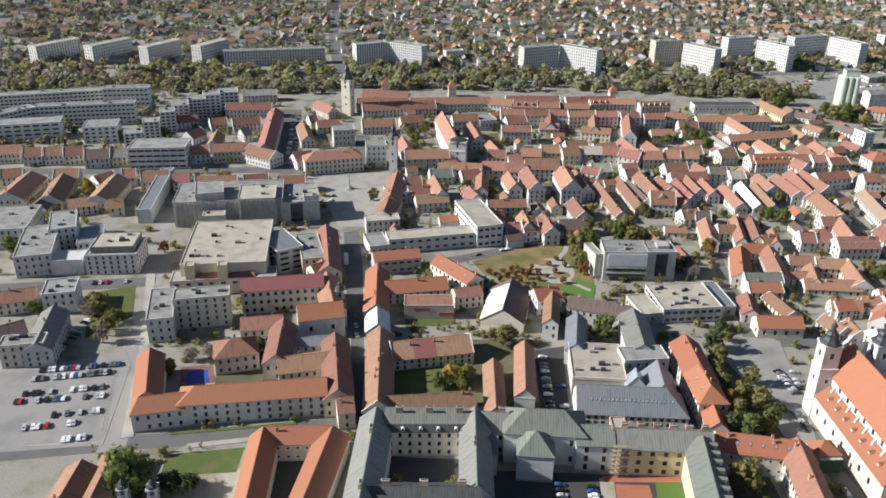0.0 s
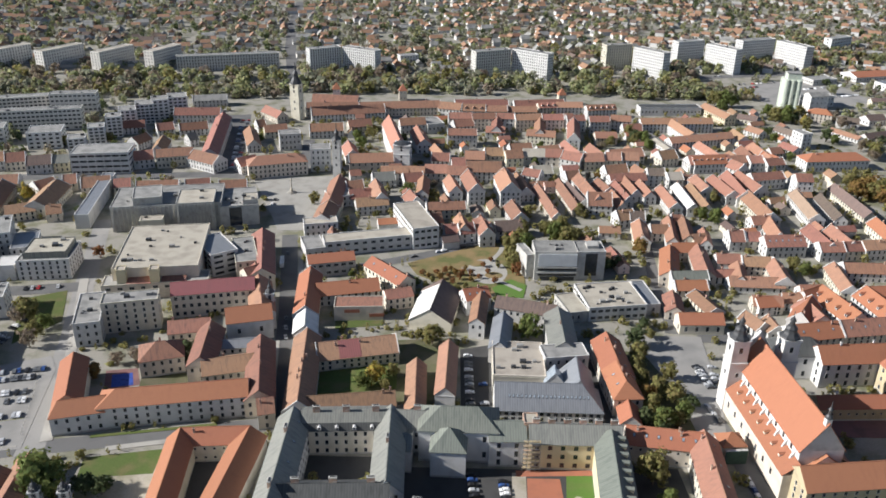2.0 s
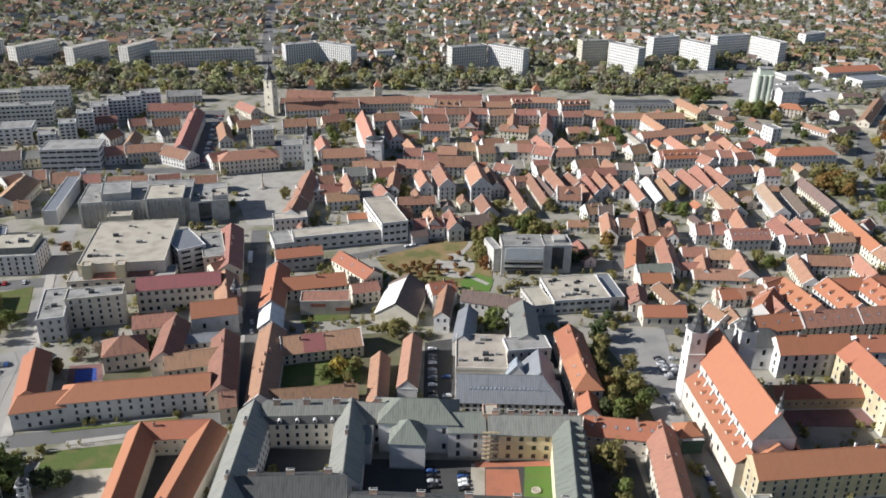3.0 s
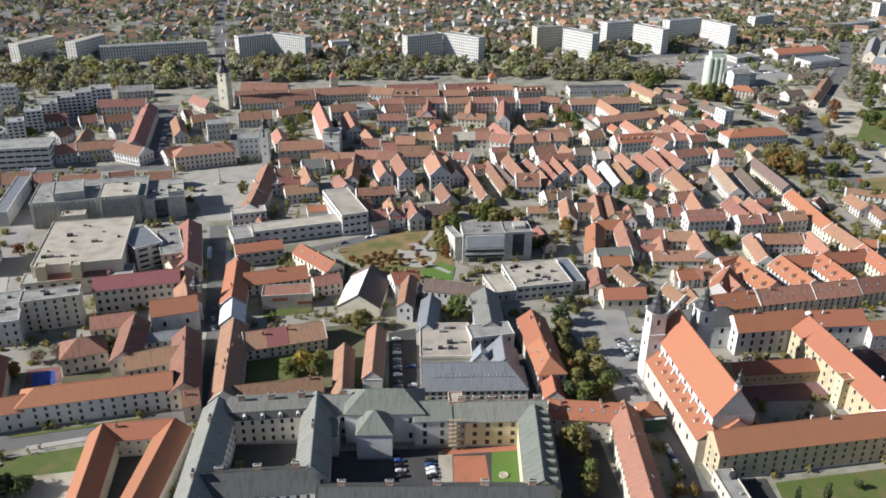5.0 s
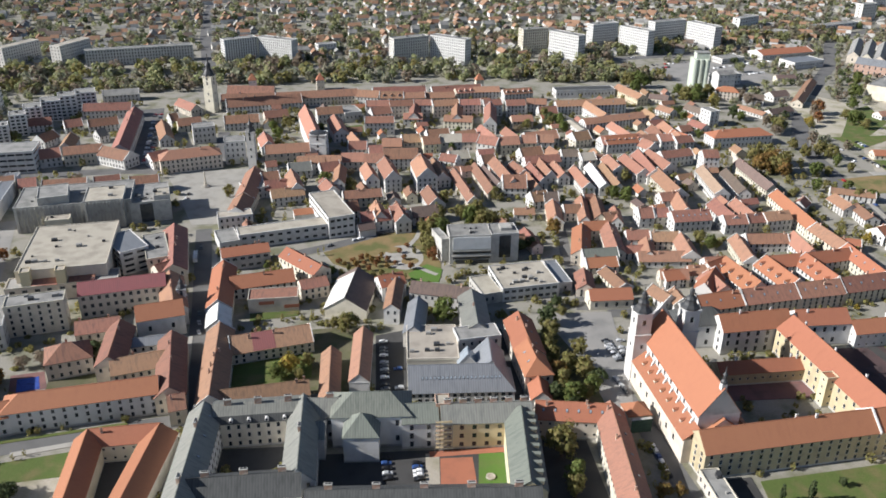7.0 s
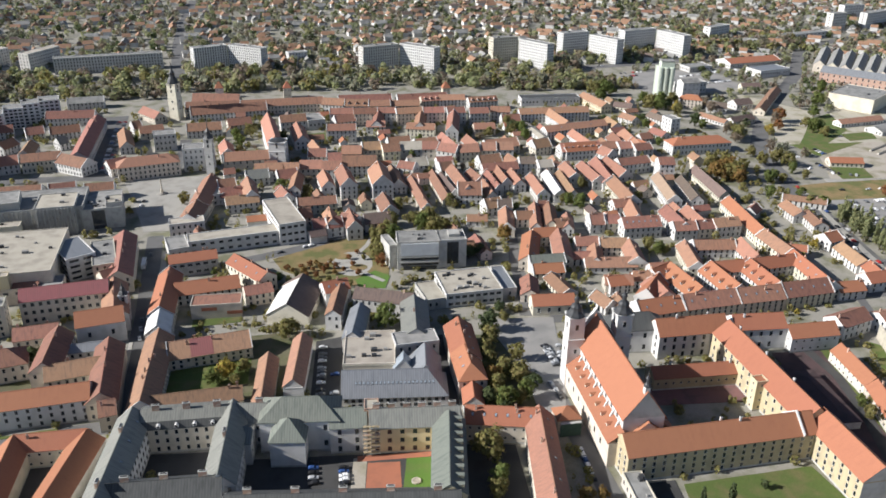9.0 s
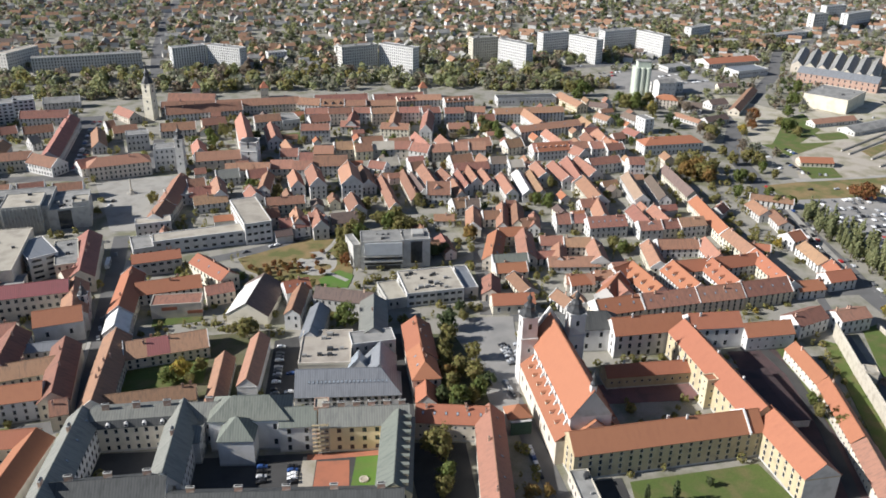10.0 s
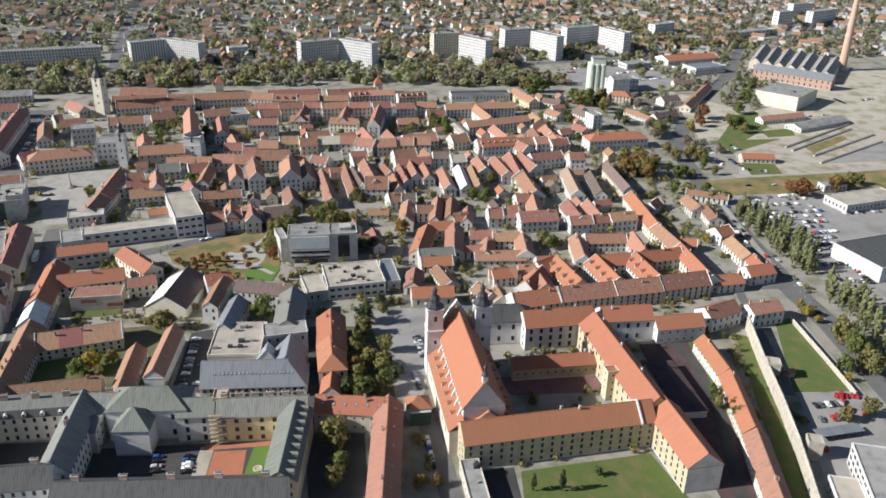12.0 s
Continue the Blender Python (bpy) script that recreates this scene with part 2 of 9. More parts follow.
WIN = {"std": window_mesh(1.2, 2.0), "tall": window_mesh(1.5, 2.7), "small": window_mesh(0.9, 1.0), "wide": window_mesh(2.6, 1.6), "band": window_mesh(5.2, 1.5)}
WIN["dark"] = window_mesh(1.5, 1.9, frame_mat=DARK)
def chimney_mesh(mat):
    return Shape().box(-0.45, -0.32, -1.6, 0.45, 0.32, 1.35).box(-0.55, -0.42, 1.35, 0.55, 0.42, 1.5).box(-0.3, -0.18, 1.5, 0.3, 0.18, 1.72, 1).mesh("chimney", [mat, DARK])
CHIM = {"brick": chimney_mesh(BRICK), "white": chimney_mesh(WHITE),
        "big": Shape().box(-1.4, -0.5, -2.2, 1.4, 0.5, 1.9).box(-1.55, -0.65, 1.9, 1.55, 0.65, 2.15, 1).box(-1.1, -0.25, 2.15, 1.1, 0.25, 2.4, 2).mesh("chimney", [BRICK, CONCRETE, DARK])}
SKYLIGHT = Shape().box(-0.5, -0.75, -0.05, 0.5, 0.75, 0.10).box(-0.4, -0.65, 0.10, 0.4, 0.65, 0.13, 1).mesh("skylight", [DARK, SKYGLASS])
def dormer_mesh(mat, wall):
    s = Shape().box(-0.8, -1.2, -0.4, 0.8, 2.4, 1.3)
    s.add([(-1.0, -1.4, 1.25), (1.0, -1.4, 1.25), (0, -1.4, 2.1), (-1.0, 2.6, 1.25), (1.0, 2.6, 1.25), (0, 2.6, 2.1)], [(0, 1, 2), (5, 4, 3), (0, 3, 4, 1), (1, 4, 5, 2), (2, 5, 3, 0)], 1)
    s.box(-0.5, -1.24, 0.0, 0.5, -1.19, 1.1, 2)
    return s.mesh("dormer", [wall, mat, GLASS])
ROUND_DORMER = Shape().box(-0.75, -0.9, 0, 0.75, 1.8, 1.2).ring([(0.75, 1.2), (0.6, 1.55), (0.3, 1.75)], 10).box(-0.42, -0.96, 0.25, 0.42, -0.89, 1.25, 1).mesh("dormer", [WHITE, GLASS])
DORMER = {}
rng = random.Random(5)
RIB = Shape().box(-0.35, -0.9, 0, 0.35, 0.05, 0.97).mesh("rib", CONCRETE)
def band(a, b, t, z0, z1):
    """A closed band round a building, -t deep."""
    vs = [(sx * (a + i * t), sy * (b + i * t), z) for z in (z0, z1) for i in (0, 1) for sx, sy in ((-1, -1), (1, -1), (1, 1), (-1, 1))]
    fs = []
    for i in range(4):
        j = (i + 1) % 4
        fs += [(i, j, 8 + j, 8 + i), (4 + j, 4 + i, 12 + i, 12 + j), (8 + i, 8 + j, 12 + j, 12 + i), (4 + i, 4 + j, j, i)]
    return Shape().add(vs, fs)


PLOTS, RAMPS = [], []


def house(x, y, L, W, rot, h, rise=4.0, kind="gable", wall=WHITE, roof=RED, floors=2, win="std", step=3.4, faces="snew", chim=1, sky=0,
          dorm=0, label="", name="house", group="", over=0.45, base=0.0, inset=None, category="house", chimneys="brick", sill=0.32, ribs=0, vents=0, fire=False, bare_end=None):
    """One building about (x, y): L metres along its ridge, W across, turned rot degrees, eaves at h, ridge at h + rise.
    kind: gable, hip, hipa / hipb (one end hipped), flat, shed (high at the back). faces: walls that carry windows (s = -y, e, n, w of its own axes)."""
    if name == "house" and category != "house":
        name = category.replace(" ", "_")
    root = tagged(new(name), label or "plastered town house under a tiled roof", category, group)
    root.matrix_world = pose(x, y, base, 0, 0, rot)
    PLOTS.append((x, y, L, W, math.radians(rot)))
    a, b = L / 2, W / 2
    ia = (W * 0.5 if inset is None else inset) if kind in ("hip", "hipa") else 0
    ib = (W * 0.5 if inset is None else inset) if kind in ("hip", "hipb") else 0
    ia, ib = min(ia, a * 0.98), min(ib, a * 0.98)
    top = h + rise
    s = Shape()
    if kind == "shed":
        s.add([(-a, -b, 0), (a, -b, 0), (a, b, 0), (-a, b, 0), (-a, -b, h), (a, -b, h), (a, b, top), (-a, b, top)], BOXF)
    else:
        vs = [(-a, -b, 0), (a, -b, 0), (a, b, 0), (-a, b, 0), (-a, -b, h), (a, -b, h), (a, b, h), (-a, b, h)]
        fs = [(0, 3, 2, 1), (0, 1, 5, 4), (2, 3, 7, 6)]
        gable = kind != "flat"
        for face, end, cut in (((3, 0, 4, 7), -a, ia), ((1, 2, 6, 5), a, ib)):
            if gable and cut == 0:
                vs.append((end, 0, top))
                fs.append((*face[:2], face[2], len(vs) - 1, face[3]))
            else:
                fs.append(face)
        if kind == "flat":
            fs.append((4, 5, 6, 7))
        s.add(vs, fs)
    part("wall", s.mesh("wall", wall), root)
    r, o, th = Shape(), over, 0.22
    if kind == "flat":
        r.box(-a + 0.3, -b + 0.3, h - 0.1, a - 0.3, b - 0.3, h + 0.15)
        roofme = r.mesh("roof", roof)
        part("parapet", band(a + 0.08, b + 0.08, -0.4, h - 0.15, h + 0.6).mesh("parapet", wall), root)
        for i in range(vents):
            u, v, k = rng.uniform(-a * .8, a * .8), rng.uniform(-b * .75, b * .75), rng.uniform(0.5, 1.6)
            part("roof_vent", Shape().box(-k, -k * .7, 0, k, k * .7, 0.5 + k * .7, 0, 0.06).mesh("roof_vent", FELT if i % 2 else DARK), root, at=pose(u, v, h + 0.15))
    elif kind == "mansard":
        prof = [(-b - o, h - 0.2), (-b + 1.3, h + rise * 0.55), (0, top), (b - 1.3, h + rise * 0.55), (b + o, h - 0.2)]
        r.add([(e, py, pz) for e in (-a - 0.2, a + 0.2) for py, pz in prof], [(0, 5, 6, 1), (3, 8, 9, 4), (0, 4, 9, 5)], 1)
        r.add([(e, py, pz + 0.02) for e in (-a - 0.2, a + 0.2) for py, pz in prof], [(1, 6, 7, 2), (2, 7, 8, 3)], 0)
        r.add([(e, py, pz) for e in (-a - 0.2, a + 0.2) for py, pz in prof], [(0, 1, 2, 3, 4), (9, 8, 7, 6, 5)], 1)
        roofme = r.mesh("roof", [roof, SEAM])
        for i in range(dorm):
            part("dormer", ROUND_DORMER, root, at=pose((i + 0.5 - dorm / 2) * (L - 8) / dorm, -b + 0.35, h + 0.5))
        for i in range(chim):
            part("chimney", CHIM[chimneys], root, at=pose((i + 0.5 - chim / 2) * L / chim, -0.6, top + 0.4))
    elif kind == "shed":
        k = rise / W
        za, zb = h - o * k + 0.02, top + o * k + 0.02
        r.add([(-a - o, -b - o, za), (a + o, -b - o, za), (a + o, b + o, zb), (-a - o, b + o, zb), (-a - o, -b - o, za + th), (a + o, -b - o, za + th), (a + o, b + o, zb + th), (-a - o, b + o, zb + th)], BOXF)
        roofme = r.mesh("roof", roof)
    else:
        k = rise / b
        ze = h - o * k
        oa, ob_ = (o if ia else 0.2), (o if ib else 0.2)
        zt = top + 0.03
        lo = [(-a - oa, -b - o, ze + 0.03), (a + ob_, -b - o, ze + 0.03), (a + ob_, b + o, ze + 0.03), (-a - oa, b + o, ze + 0.03)]
        hi = [(p[0], p[1], p[2] + th) for p in lo]
        ra, rb = -a + ia - (0 if ia else oa), a - ib + (0 if ib else ob_)
        ridge = [(ra, 0, zt), (rb, 0, zt), (ra, 0, zt + th), (rb, 0, zt + th)]
        vs = lo + hi + ridge      # 0-3 underside, 4-7 top of the eaves, 8 9 ridge underside, 10 11 ridge
        fs = [(4, 5, 11, 10), (6, 7, 10, 11), (7, 4, 10), (5, 6, 11), (0, 1, 5, 4), (2, 3, 7, 6)]
        fs += [(0, 8, 9, 1), (2, 9, 8, 3)]
        if ia:
            fs += [(3, 0, 4, 7), (0, 3, 8)]
        else:
            fs = [f for f in fs if f != (7, 4, 10)] + [(0, 4, 10, 8), (7, 3, 8, 10)]
        if ib:
            fs += [(1, 2, 6, 5), (1, 9, 2)]
        else:
            fs = [f for f in fs if f != (5, 6, 11)] + [(1, 9, 11, 5), (2, 6, 11, 9)]
        r.add(vs, fs)
        if y < 430:
            part("ridge", Shape().box(ra, -0.17, zt + th - 0.10, rb, 0.17, zt + th + 0.07).mesh("ridge", roof), root)
        roofme = r.mesh("roof", roof)
    part("roof", roofme, root)
    if y < 345:
        part("plinth", band(a + 0.06, b + 0.06, -0.1, 0, 0.9).mesh("plinth", CONCRETE), root, "grey rendered plinth")
        if kind != "shed":
            part("cornice", band(a + 0.16, b + 0.16, -0.2, h - 0.75, h - 0.3).mesh("cornice", wall), root)
    if fire and kind not in ("flat", "shed"):
        # party walls that rise above the roof
        for end, cut in ((-a, ia), (a, ib)):
            if cut == 0:
                q = [(-b - 0.5, h - 0.6), (b + 0.5, h - 0.6), (b + 0.5, h + 0.35), (0, top + 0.75), (-b - 0.5, h + 0.35)]
                w = Shape().add([(end + e, py, pz) for e in (-0.22, 0.22) for py, pz in q], [(4, 3, 2, 1, 0), (5, 6, 7, 8, 9)] + [(i, (i + 1) % 5, (i + 1) % 5 + 5, i + 5) for i in range(5)])
                part("gable_wall", w.mesh("gable_wall", WHITE), root, "whitewashed party wall")
    if bare_end:
        e = a + 0.03
        part("end_wall", mesh("end_wall", [(e, -b, 0), (e, b, 0), (e, b, h), (e, 0, top), (e, -b, h), (a, -b, 0), (a, b, 0), (a, b, h), (a, 0, top), (a, -b, h)],
             [(0, 1, 2, 3, 4), (9, 8, 7, 6, 5)] + [(i, i + 5, (i + 1) % 5 + 5, (i + 1) % 5) for i in range(5)], bare_end), root, "grey unpainted gable wall")
    for i in range(ribs):
        part("rib", RIB, root, at=pose((i + 0.5 - ribs / 2) * (L - 1) / ribs, -b, 0) @ Matrix.Diagonal((1, 1, h, 1)))
    # windows
    me = WIN[win] if win else None
    wh = {"std": 2.0, "tall": 2.7, "small": 1.0, "wide": 1.6, "band": 1.5, "dark": 1.9}.get(win, 1)
    fh = h / max(floors, 1)
    many = Shape()
    for f in faces if me else "":
        ang, half, off = {"s": (0, a, b), "e": (90, b, a), "n": (180, a, b), "w": (270, b, a)}[f]
        away = Vector((math.sin(math.radians(rot + ang)), -math.cos(math.radians(rot + ang))))
        if away.dot((Vector((60, -15)) - Vector((x, y))).normalized()) < 0.12:
            continue                      # back walls carry no windows
        n = int((2 * half - 1.2) / step)
        for fl in range(floors):
            for i in range(n):
                u = (i - (n - 1) / 2) * (2 * half - 1.0) / n
                if fl == 0 and rng.random() < 0.08:
                    continue
                at = pose(0, 0, 0, 0, 0, ang) @ pose(u, -off, fl * fh + max(fh - wh, 0.3) * (sill + 0.25))
                if y < 375:
                    part("window", me, root, at=at)
                else:
                    many.add([at @ q.co for q in me.vertices], [tuple(p.vertices) for p in me.polygons])
                    many.m[-1] = 1
    if many.v:
        tagged(part("windows", many.mesh("windows", list(me.materials)), root), kind="stuff")   # too small to tell apart from afar
    if kind in ("gable", "hip", "hipa", "hipb"):
        slope = math.degrees(math.atan2(rise, b))
        for i in range(chim if y < 560 or L > 40 else 0):
            u = rng.uniform(ra + 1.2, rb - 1.2) if rb - ra > 3 else (ra + rb) / 2
            v = rng.choice((-1, 1)) * rng.uniform(0.3, 0.3 * b)
            if chimneys == "big":
                u, v = ra + (i + 0.5) * (rb - ra) / chim, 0.4
            part("chimney", CHIM[chimneys], root, at=pose(u, v, top - abs(v) / b * rise + 0.7))
        for i in range(sky):
            u = (i + 0.5 - sky / 2) * (rb - ra - 2) / sky
            part("skylight", SKYLIGHT, root, at=pose(u, -b * 0.5, h + rise * 0.5 + th + 0.05, slope))
        key = (roof.name, wall.name)
        for i in range(dorm):
            if key not in DORMER:
                DORMER[key] = dormer_mesh(roof, wall)
            u = (i + 0.5 - dorm / 2) * (rb - ra - 1) / dorm
            part("dormer", DORMER[key], root, at=pose(u, -b * 0.62, h + rise * 0.38))
    return root


LAID, SHEETS = [0], []
def inside(poly, x, y):
    odd = False
    for (xa, ya), (xb, yb) in zip(poly, poly[1:] + poly[:1]):
        if (ya > y) != (yb > y) and x < (xb - xa) * (y - ya) / (yb - ya) + xa:
            odd = not odd
    return odd


def ground_z(x, y):
    """Height of the topmost piece of ground under a point."""
    return max(z for poly, z in SHEETS if inside(poly, x, y))


def sheet(name, corners, z, mat, label="", category="ground", kind="structure", depth=0.3):
    """A flat piece of ground, given by its outline, with its edge going down into the earth."""
    LAID[0] += 1
    z += 0.004 * (LAID[0] % 40)
    SHEETS.append((list(corners), z))
    n = len(corners)
    vs = [(x, y, z) for x, y in corners] + [(x, y, z - depth) for x, y in corners]
    fs = [tuple(range(n))] + [(i, i + n, (i + 1) % n + n, (i + 1) % n) for i in range(n)]
    me = mesh(name, vs, fs, mat)
    bm = bmesh.new()
    bm.from_mesh(me)
    bmesh.ops.recalc_face_normals(bm, faces=bm.faces)
    bm.to_mesh(me)
    bm.free()
    return tagged(new(name, me), label, category, kind=kind)


def strip(name, points, width, z, mat, label="", category="road", kind="structure"):
    """A road or path of even width along a line of points."""
    pts = [Vector((*p, 0)) for p in points]
    left, right = [], []
    for i, p in enumerate(pts):
        d = (pts[min(i + 1, len(pts) - 1)] - pts[max(i - 1, 0)]).normalized()
        s = Vector((-d.y, d.x, 0)) * width / 2
        left.append((p + s)[:2])
        right.append((p - s)[:2])
    return sheet(name, right + left[::-1], z, mat, label, category, kind)


# ---- plants ----
def crown_mesh(name, mat, radius, height, clumps, leaves, size, seed, shape="round"):
    g = np.random.default_rng(seed)
    cs = []
    while len(cs) < clumps:
        p = g.uniform(-1, 1, 3)
        d = np.linalg.norm(p)
        if not 0.25 < d < 1:
            continue
        if shape == "tall" and np.hypot(p[0], p[1]) > 0.95 - 0.55 * max(p[2], 0):
            continue
        wob = 1 + 0.25 * math.sin(3 * math.atan2(p[1], p[0]) + seed) + 0.15 * math.sin(5 * p[2] + seed * 2)
        cs.append(p / d ** 0.4 * wob)
    cs = np.array(cs) * (radius, radius, height / 2)
    n = clumps * leaves
    c = np.repeat(cs, leaves, 0) + g.normal(0, radius * 0.14, (n, 3))
    out = g.normal(0, 0.3, (n, 3)) + (c - np.repeat(cs, leaves, 0)) / (radius * 0.25) + c / (radius, radius, height / 2)
    out /= np.linalg.norm(out, axis=1)[:, None]
    u = np.cross(out, g.normal(size=(n, 3)))
    u /= np.linalg.norm(u, axis=1)[:, None]
    v = np.cross(out, u)
    sz = size * g.uniform(0.6, 1.4, (n, 1))
    quad = np.stack([c - u * sz, c - v * sz * 0.7, c + u * sz, c + v * sz * 0.7], 1).reshape(-1, 3)
    me = bpy.data.meshes.new(name)
    me.from_pydata(quad.tolist(), [], np.arange(4 * n).reshape(-1, 4).tolist())
    me.materials.append(mat)
    return me


def trunk_mesh(h, r, seed):
    s, g = Shape(), random.Random(seed)
    s.ring([(r, -0.3), (r * 0.8, h * 0.4), (r * 0.45, h)], 7)
    for i in range(5):
        az, z0, ln = g.uniform(0, 6.3), h * g.uniform(0.45, 0.9), h * g.uniform(0.35, 0.6)
        d = Vector((math.cos(az), math.sin(az), 0.9)).normalized() * ln
        q = Vector((-math.sin(az), math.cos(az), 0)) * r * 0.3
        w = d.normalized().cross(q)
        o = Vector((0, 0, z0))
        s.add([o + q, o + w, o - q, o - w, o + d], [(0, 1, 4), (1, 2, 4), (2, 3, 4), (3, 0, 4)])
    return s.mesh("trunk", BARK)


TREES = {}
def tree(x, y, kind="green", size=1.0, label="", z=0.0, shape="round"):
    """A broad-leaved tree: size 1 stands about 11 m high."""
    v = int(abs(x * 7.3 + y * 3.1)) % 3
    key = (kind, v, shape)
    if key not in TREES:
        r = (4.2, 3.6, 4.6)[v] if shape == "round" else 1.7
        ht = (8.0, 8.6, 7.4)[v] if shape == "round" else 13.0
        dens = 10 if kind == "bare" else 22
        TREES[key] = (trunk_mesh(5.0, 0.28, v), crown_mesh("crown", LEAF[kind], r, ht, 64, dens, 0.56, 11 * v + len(kind), shape), ht)
    tm, cm, ht = TREES[key]
    root = tagged(new("tree"), label or {"green": "broad tree with dull green autumn leaves", "olive": "broad tree with olive green thinning leaves", "ochre": "broad tree with ochre autumn leaves",
                  "rust": "tree with rusty brown autumn leaves", "yellow": "tree with yellowing autumn leaves", "poplar": "slender poplar with pale grey-green leaves", "dark": "dark evergreen tree in a garden", "bare": "nearly bare tree with sparse brown leaves"}[kind], "tree", "town trees")
    s = size * (0.85 + 0.3 * ((x * 1.7 + y) % 1))
    root.matrix_world = pose(x, y, z, 0, 0, (x * 37 + y * 11) % 360) @ Matrix.Diagonal((s, s, s * (0.9 + 0.25 * ((x + y * 1.3) % 1)), 1))
    part("trunk", tm, root)
    part("crown", cm, root, at=pose(0, 0, 3.2 + ht / 2 - 1.0))
    return root


def wood(name, spots, mat, size, label, kind="stuff", category="trees"):
    """Far trees past counting: uneven clumps of leaves, one mesh. spots: rows of x, y, radius, height."""
    g = np.random.default_rng(3)
    base = []
    n = len(spots)
    cl = 44
    d = g.normal(size=(n, cl, 3))
    d /= np.linalg.norm(d, axis=2)[..., None]
    d *= g.uniform(0.55, 1.05, (n, cl, 1))
    d[..., 2] = d[..., 2] * 0.5 + 0.55
    c = np.empty((n, cl, 3))
    c[..., 0] = spots[:, None, 0] + d[..., 0] * spots[:, None, 2]
    c[..., 1] = spots[:, None, 1] + d[..., 1] * spots[:, None, 2]
    c[..., 2] = d[..., 2] * spots[:, None, 3]
    c = c.reshape(-1, 3)
    m = len(c)
    out = d.copy()
    out[..., 2] -= 0.2
    out = out.reshape(-1, 3) + g.normal(0, 0.35, (m, 3))
    out /= np.linalg.norm(out, axis=1)[:, None]
    u = np.cross(out, g.normal(size=(m, 3)))
    u /= np.linalg.norm(u, axis=1)[:, None]
    v = np.cross(out, u)
    sz = np.repeat(spots[:, 2], cl)[:, None] * size * g.uniform(0.6, 1.4, (m, 1))
    quad = np.stack([c - u * sz, c - v * sz, c + u * sz, c + v * sz], 1).reshape(-1, 3)
    me = bpy.data.meshes.new(name)
    me.from_pydata(quad.tolist(), [], np.arange(4 * m).reshape(-1, 4).tolist())
    me.materials.append(mat)
    return tagged(new(name, me), label, category, kind=kind)


# ---- vehicles ----
CARS = {}
FAR_CARS = []
def car(x, y, rot, colour=None, van=False):
    """A parked car, nose along its own +x."""
    c = int(abs(x * 5.7 + y * 9.1)) % 13 if colour is None else colour
    c = (0, 1, 2, 3, 0, 1, 2, 3, 0, 2, 3, 1, 4)[c] if colour is None else c
    if y > 540:
        FAR_CARS.append((x, y, rot, c))
        return None
    if (c, van) not in CARS:
        L, W, H = (2.5, 0.98, 2.2) if van else (2.15, 0.88, 1.45)
        s = Shape()
        side = [(-L, 0.35), (L, 0.35), (L, 0.75), (L * 0.9, 0.85), (L * 0.42, 0.95), (L * 0.12, H), (-L * 0.62, H), (-L * 0.92, 0.98), (-L, 0.9)] if not van else \
               [(-L, 0.35), (L, 0.35), (L, 0.85), (L * 0.85, 1.1), (L * 0.6, H), (-L * 0.97, H), (-L, 0.9)]
        k = len(side)
        vs = [(px, -W * (0.82 if pz > 1 else 1), pz) for px, pz in side] + [(px, W * (0.82 if pz > 1 else 1), pz) for px, pz in side]
        s.add(vs, [tuple(range(k)), tuple(range(k, 2 * k))[::-1]] + [(i, i + k, (i + 1) % k + k, (i + 1) % k) for i in range(k)])
        body = s.mesh("body", PAINT[c])
        bm = bmesh.new()
        bm.from_mesh(body)
        bmesh.ops.recalc_face_normals(bm, faces=bm.faces)
        bm.to_mesh(body)
        bm.free()
        g = Shape()
        zt = H - 0.1
        x0, x1 = (-L * 0.58, L * 0.14) if not van else (L * 0.3, L * 0.64)
        for sg in (-1, 1):
            yy = sg * W
            g.add([(x0 - 0.2, yy * 0.985, 1.02), (x1 + 0.3, yy * 0.985, 1.02), (x1 - 0.06, yy * 0.835, zt), (x0 + 0.05, yy * 0.835, zt)], [(0, 1, 2, 3) if sg < 0 else (3, 2, 1, 0)])
        g.add([(L * 0.42 + 0.02, -W * 0.78, 0.99), (L * 0.42 + 0.02, W * 0.78, 0.99), (L * 0.14, W * 0.7, zt), (L * 0.14, -W * 0.7, zt)] if not van else
              [(L * 0.8 + 0.03, -W * 0.8, 1.25), (L * 0.8 + 0.03, W * 0.8, 1.25), (L * 0.64 + 0.02, W * 0.75, zt), (L * 0.64 + 0.02, -W * 0.75, zt)], [(0, 1, 2, 3)])
        glass = g.mesh("windows", GLASS)
        root = tagged(new("van" if van else "car"), ("white panel van on the asphalt" if van else ("white", "silver", "black", "dark grey", "dark blue", "red", "yellow")[c] + " car standing on the asphalt"), "van" if van else "car", "parked cars")
        part("body", body, root)
        part("glazing", glass, root)
        w = Shape()
        for sx in (-1, 1):
            for sy in (-1, 1):
                yc = sy * (W - 0.08)
                w.add([(sx * L * 0.62 + 0.31 * math.cos(q * math.pi / 4), yc + e, 0.31 + 0.31 * math.sin(q * math.pi / 4)) for e in (-0.1, 0.1) for q in range(8)],
                      [(q, (q + 1) % 8, (q + 1) % 8 + 8, q + 8) for q in range(8)] + [tuple(range(8))[::-1], tuple(range(8, 16))])
        tagged(part("wheels", w.mesh("wheels", TYRE), root), kind="stuff")
        CARS[(c, van)] = root
        root.matrix_world = pose(x, y, ground_z(x, y), 0, 0, rot)
        return root
    return copy_thing(CARS[(c, van)], pose(x, y, ground_z(x, y), 0, 0, rot))


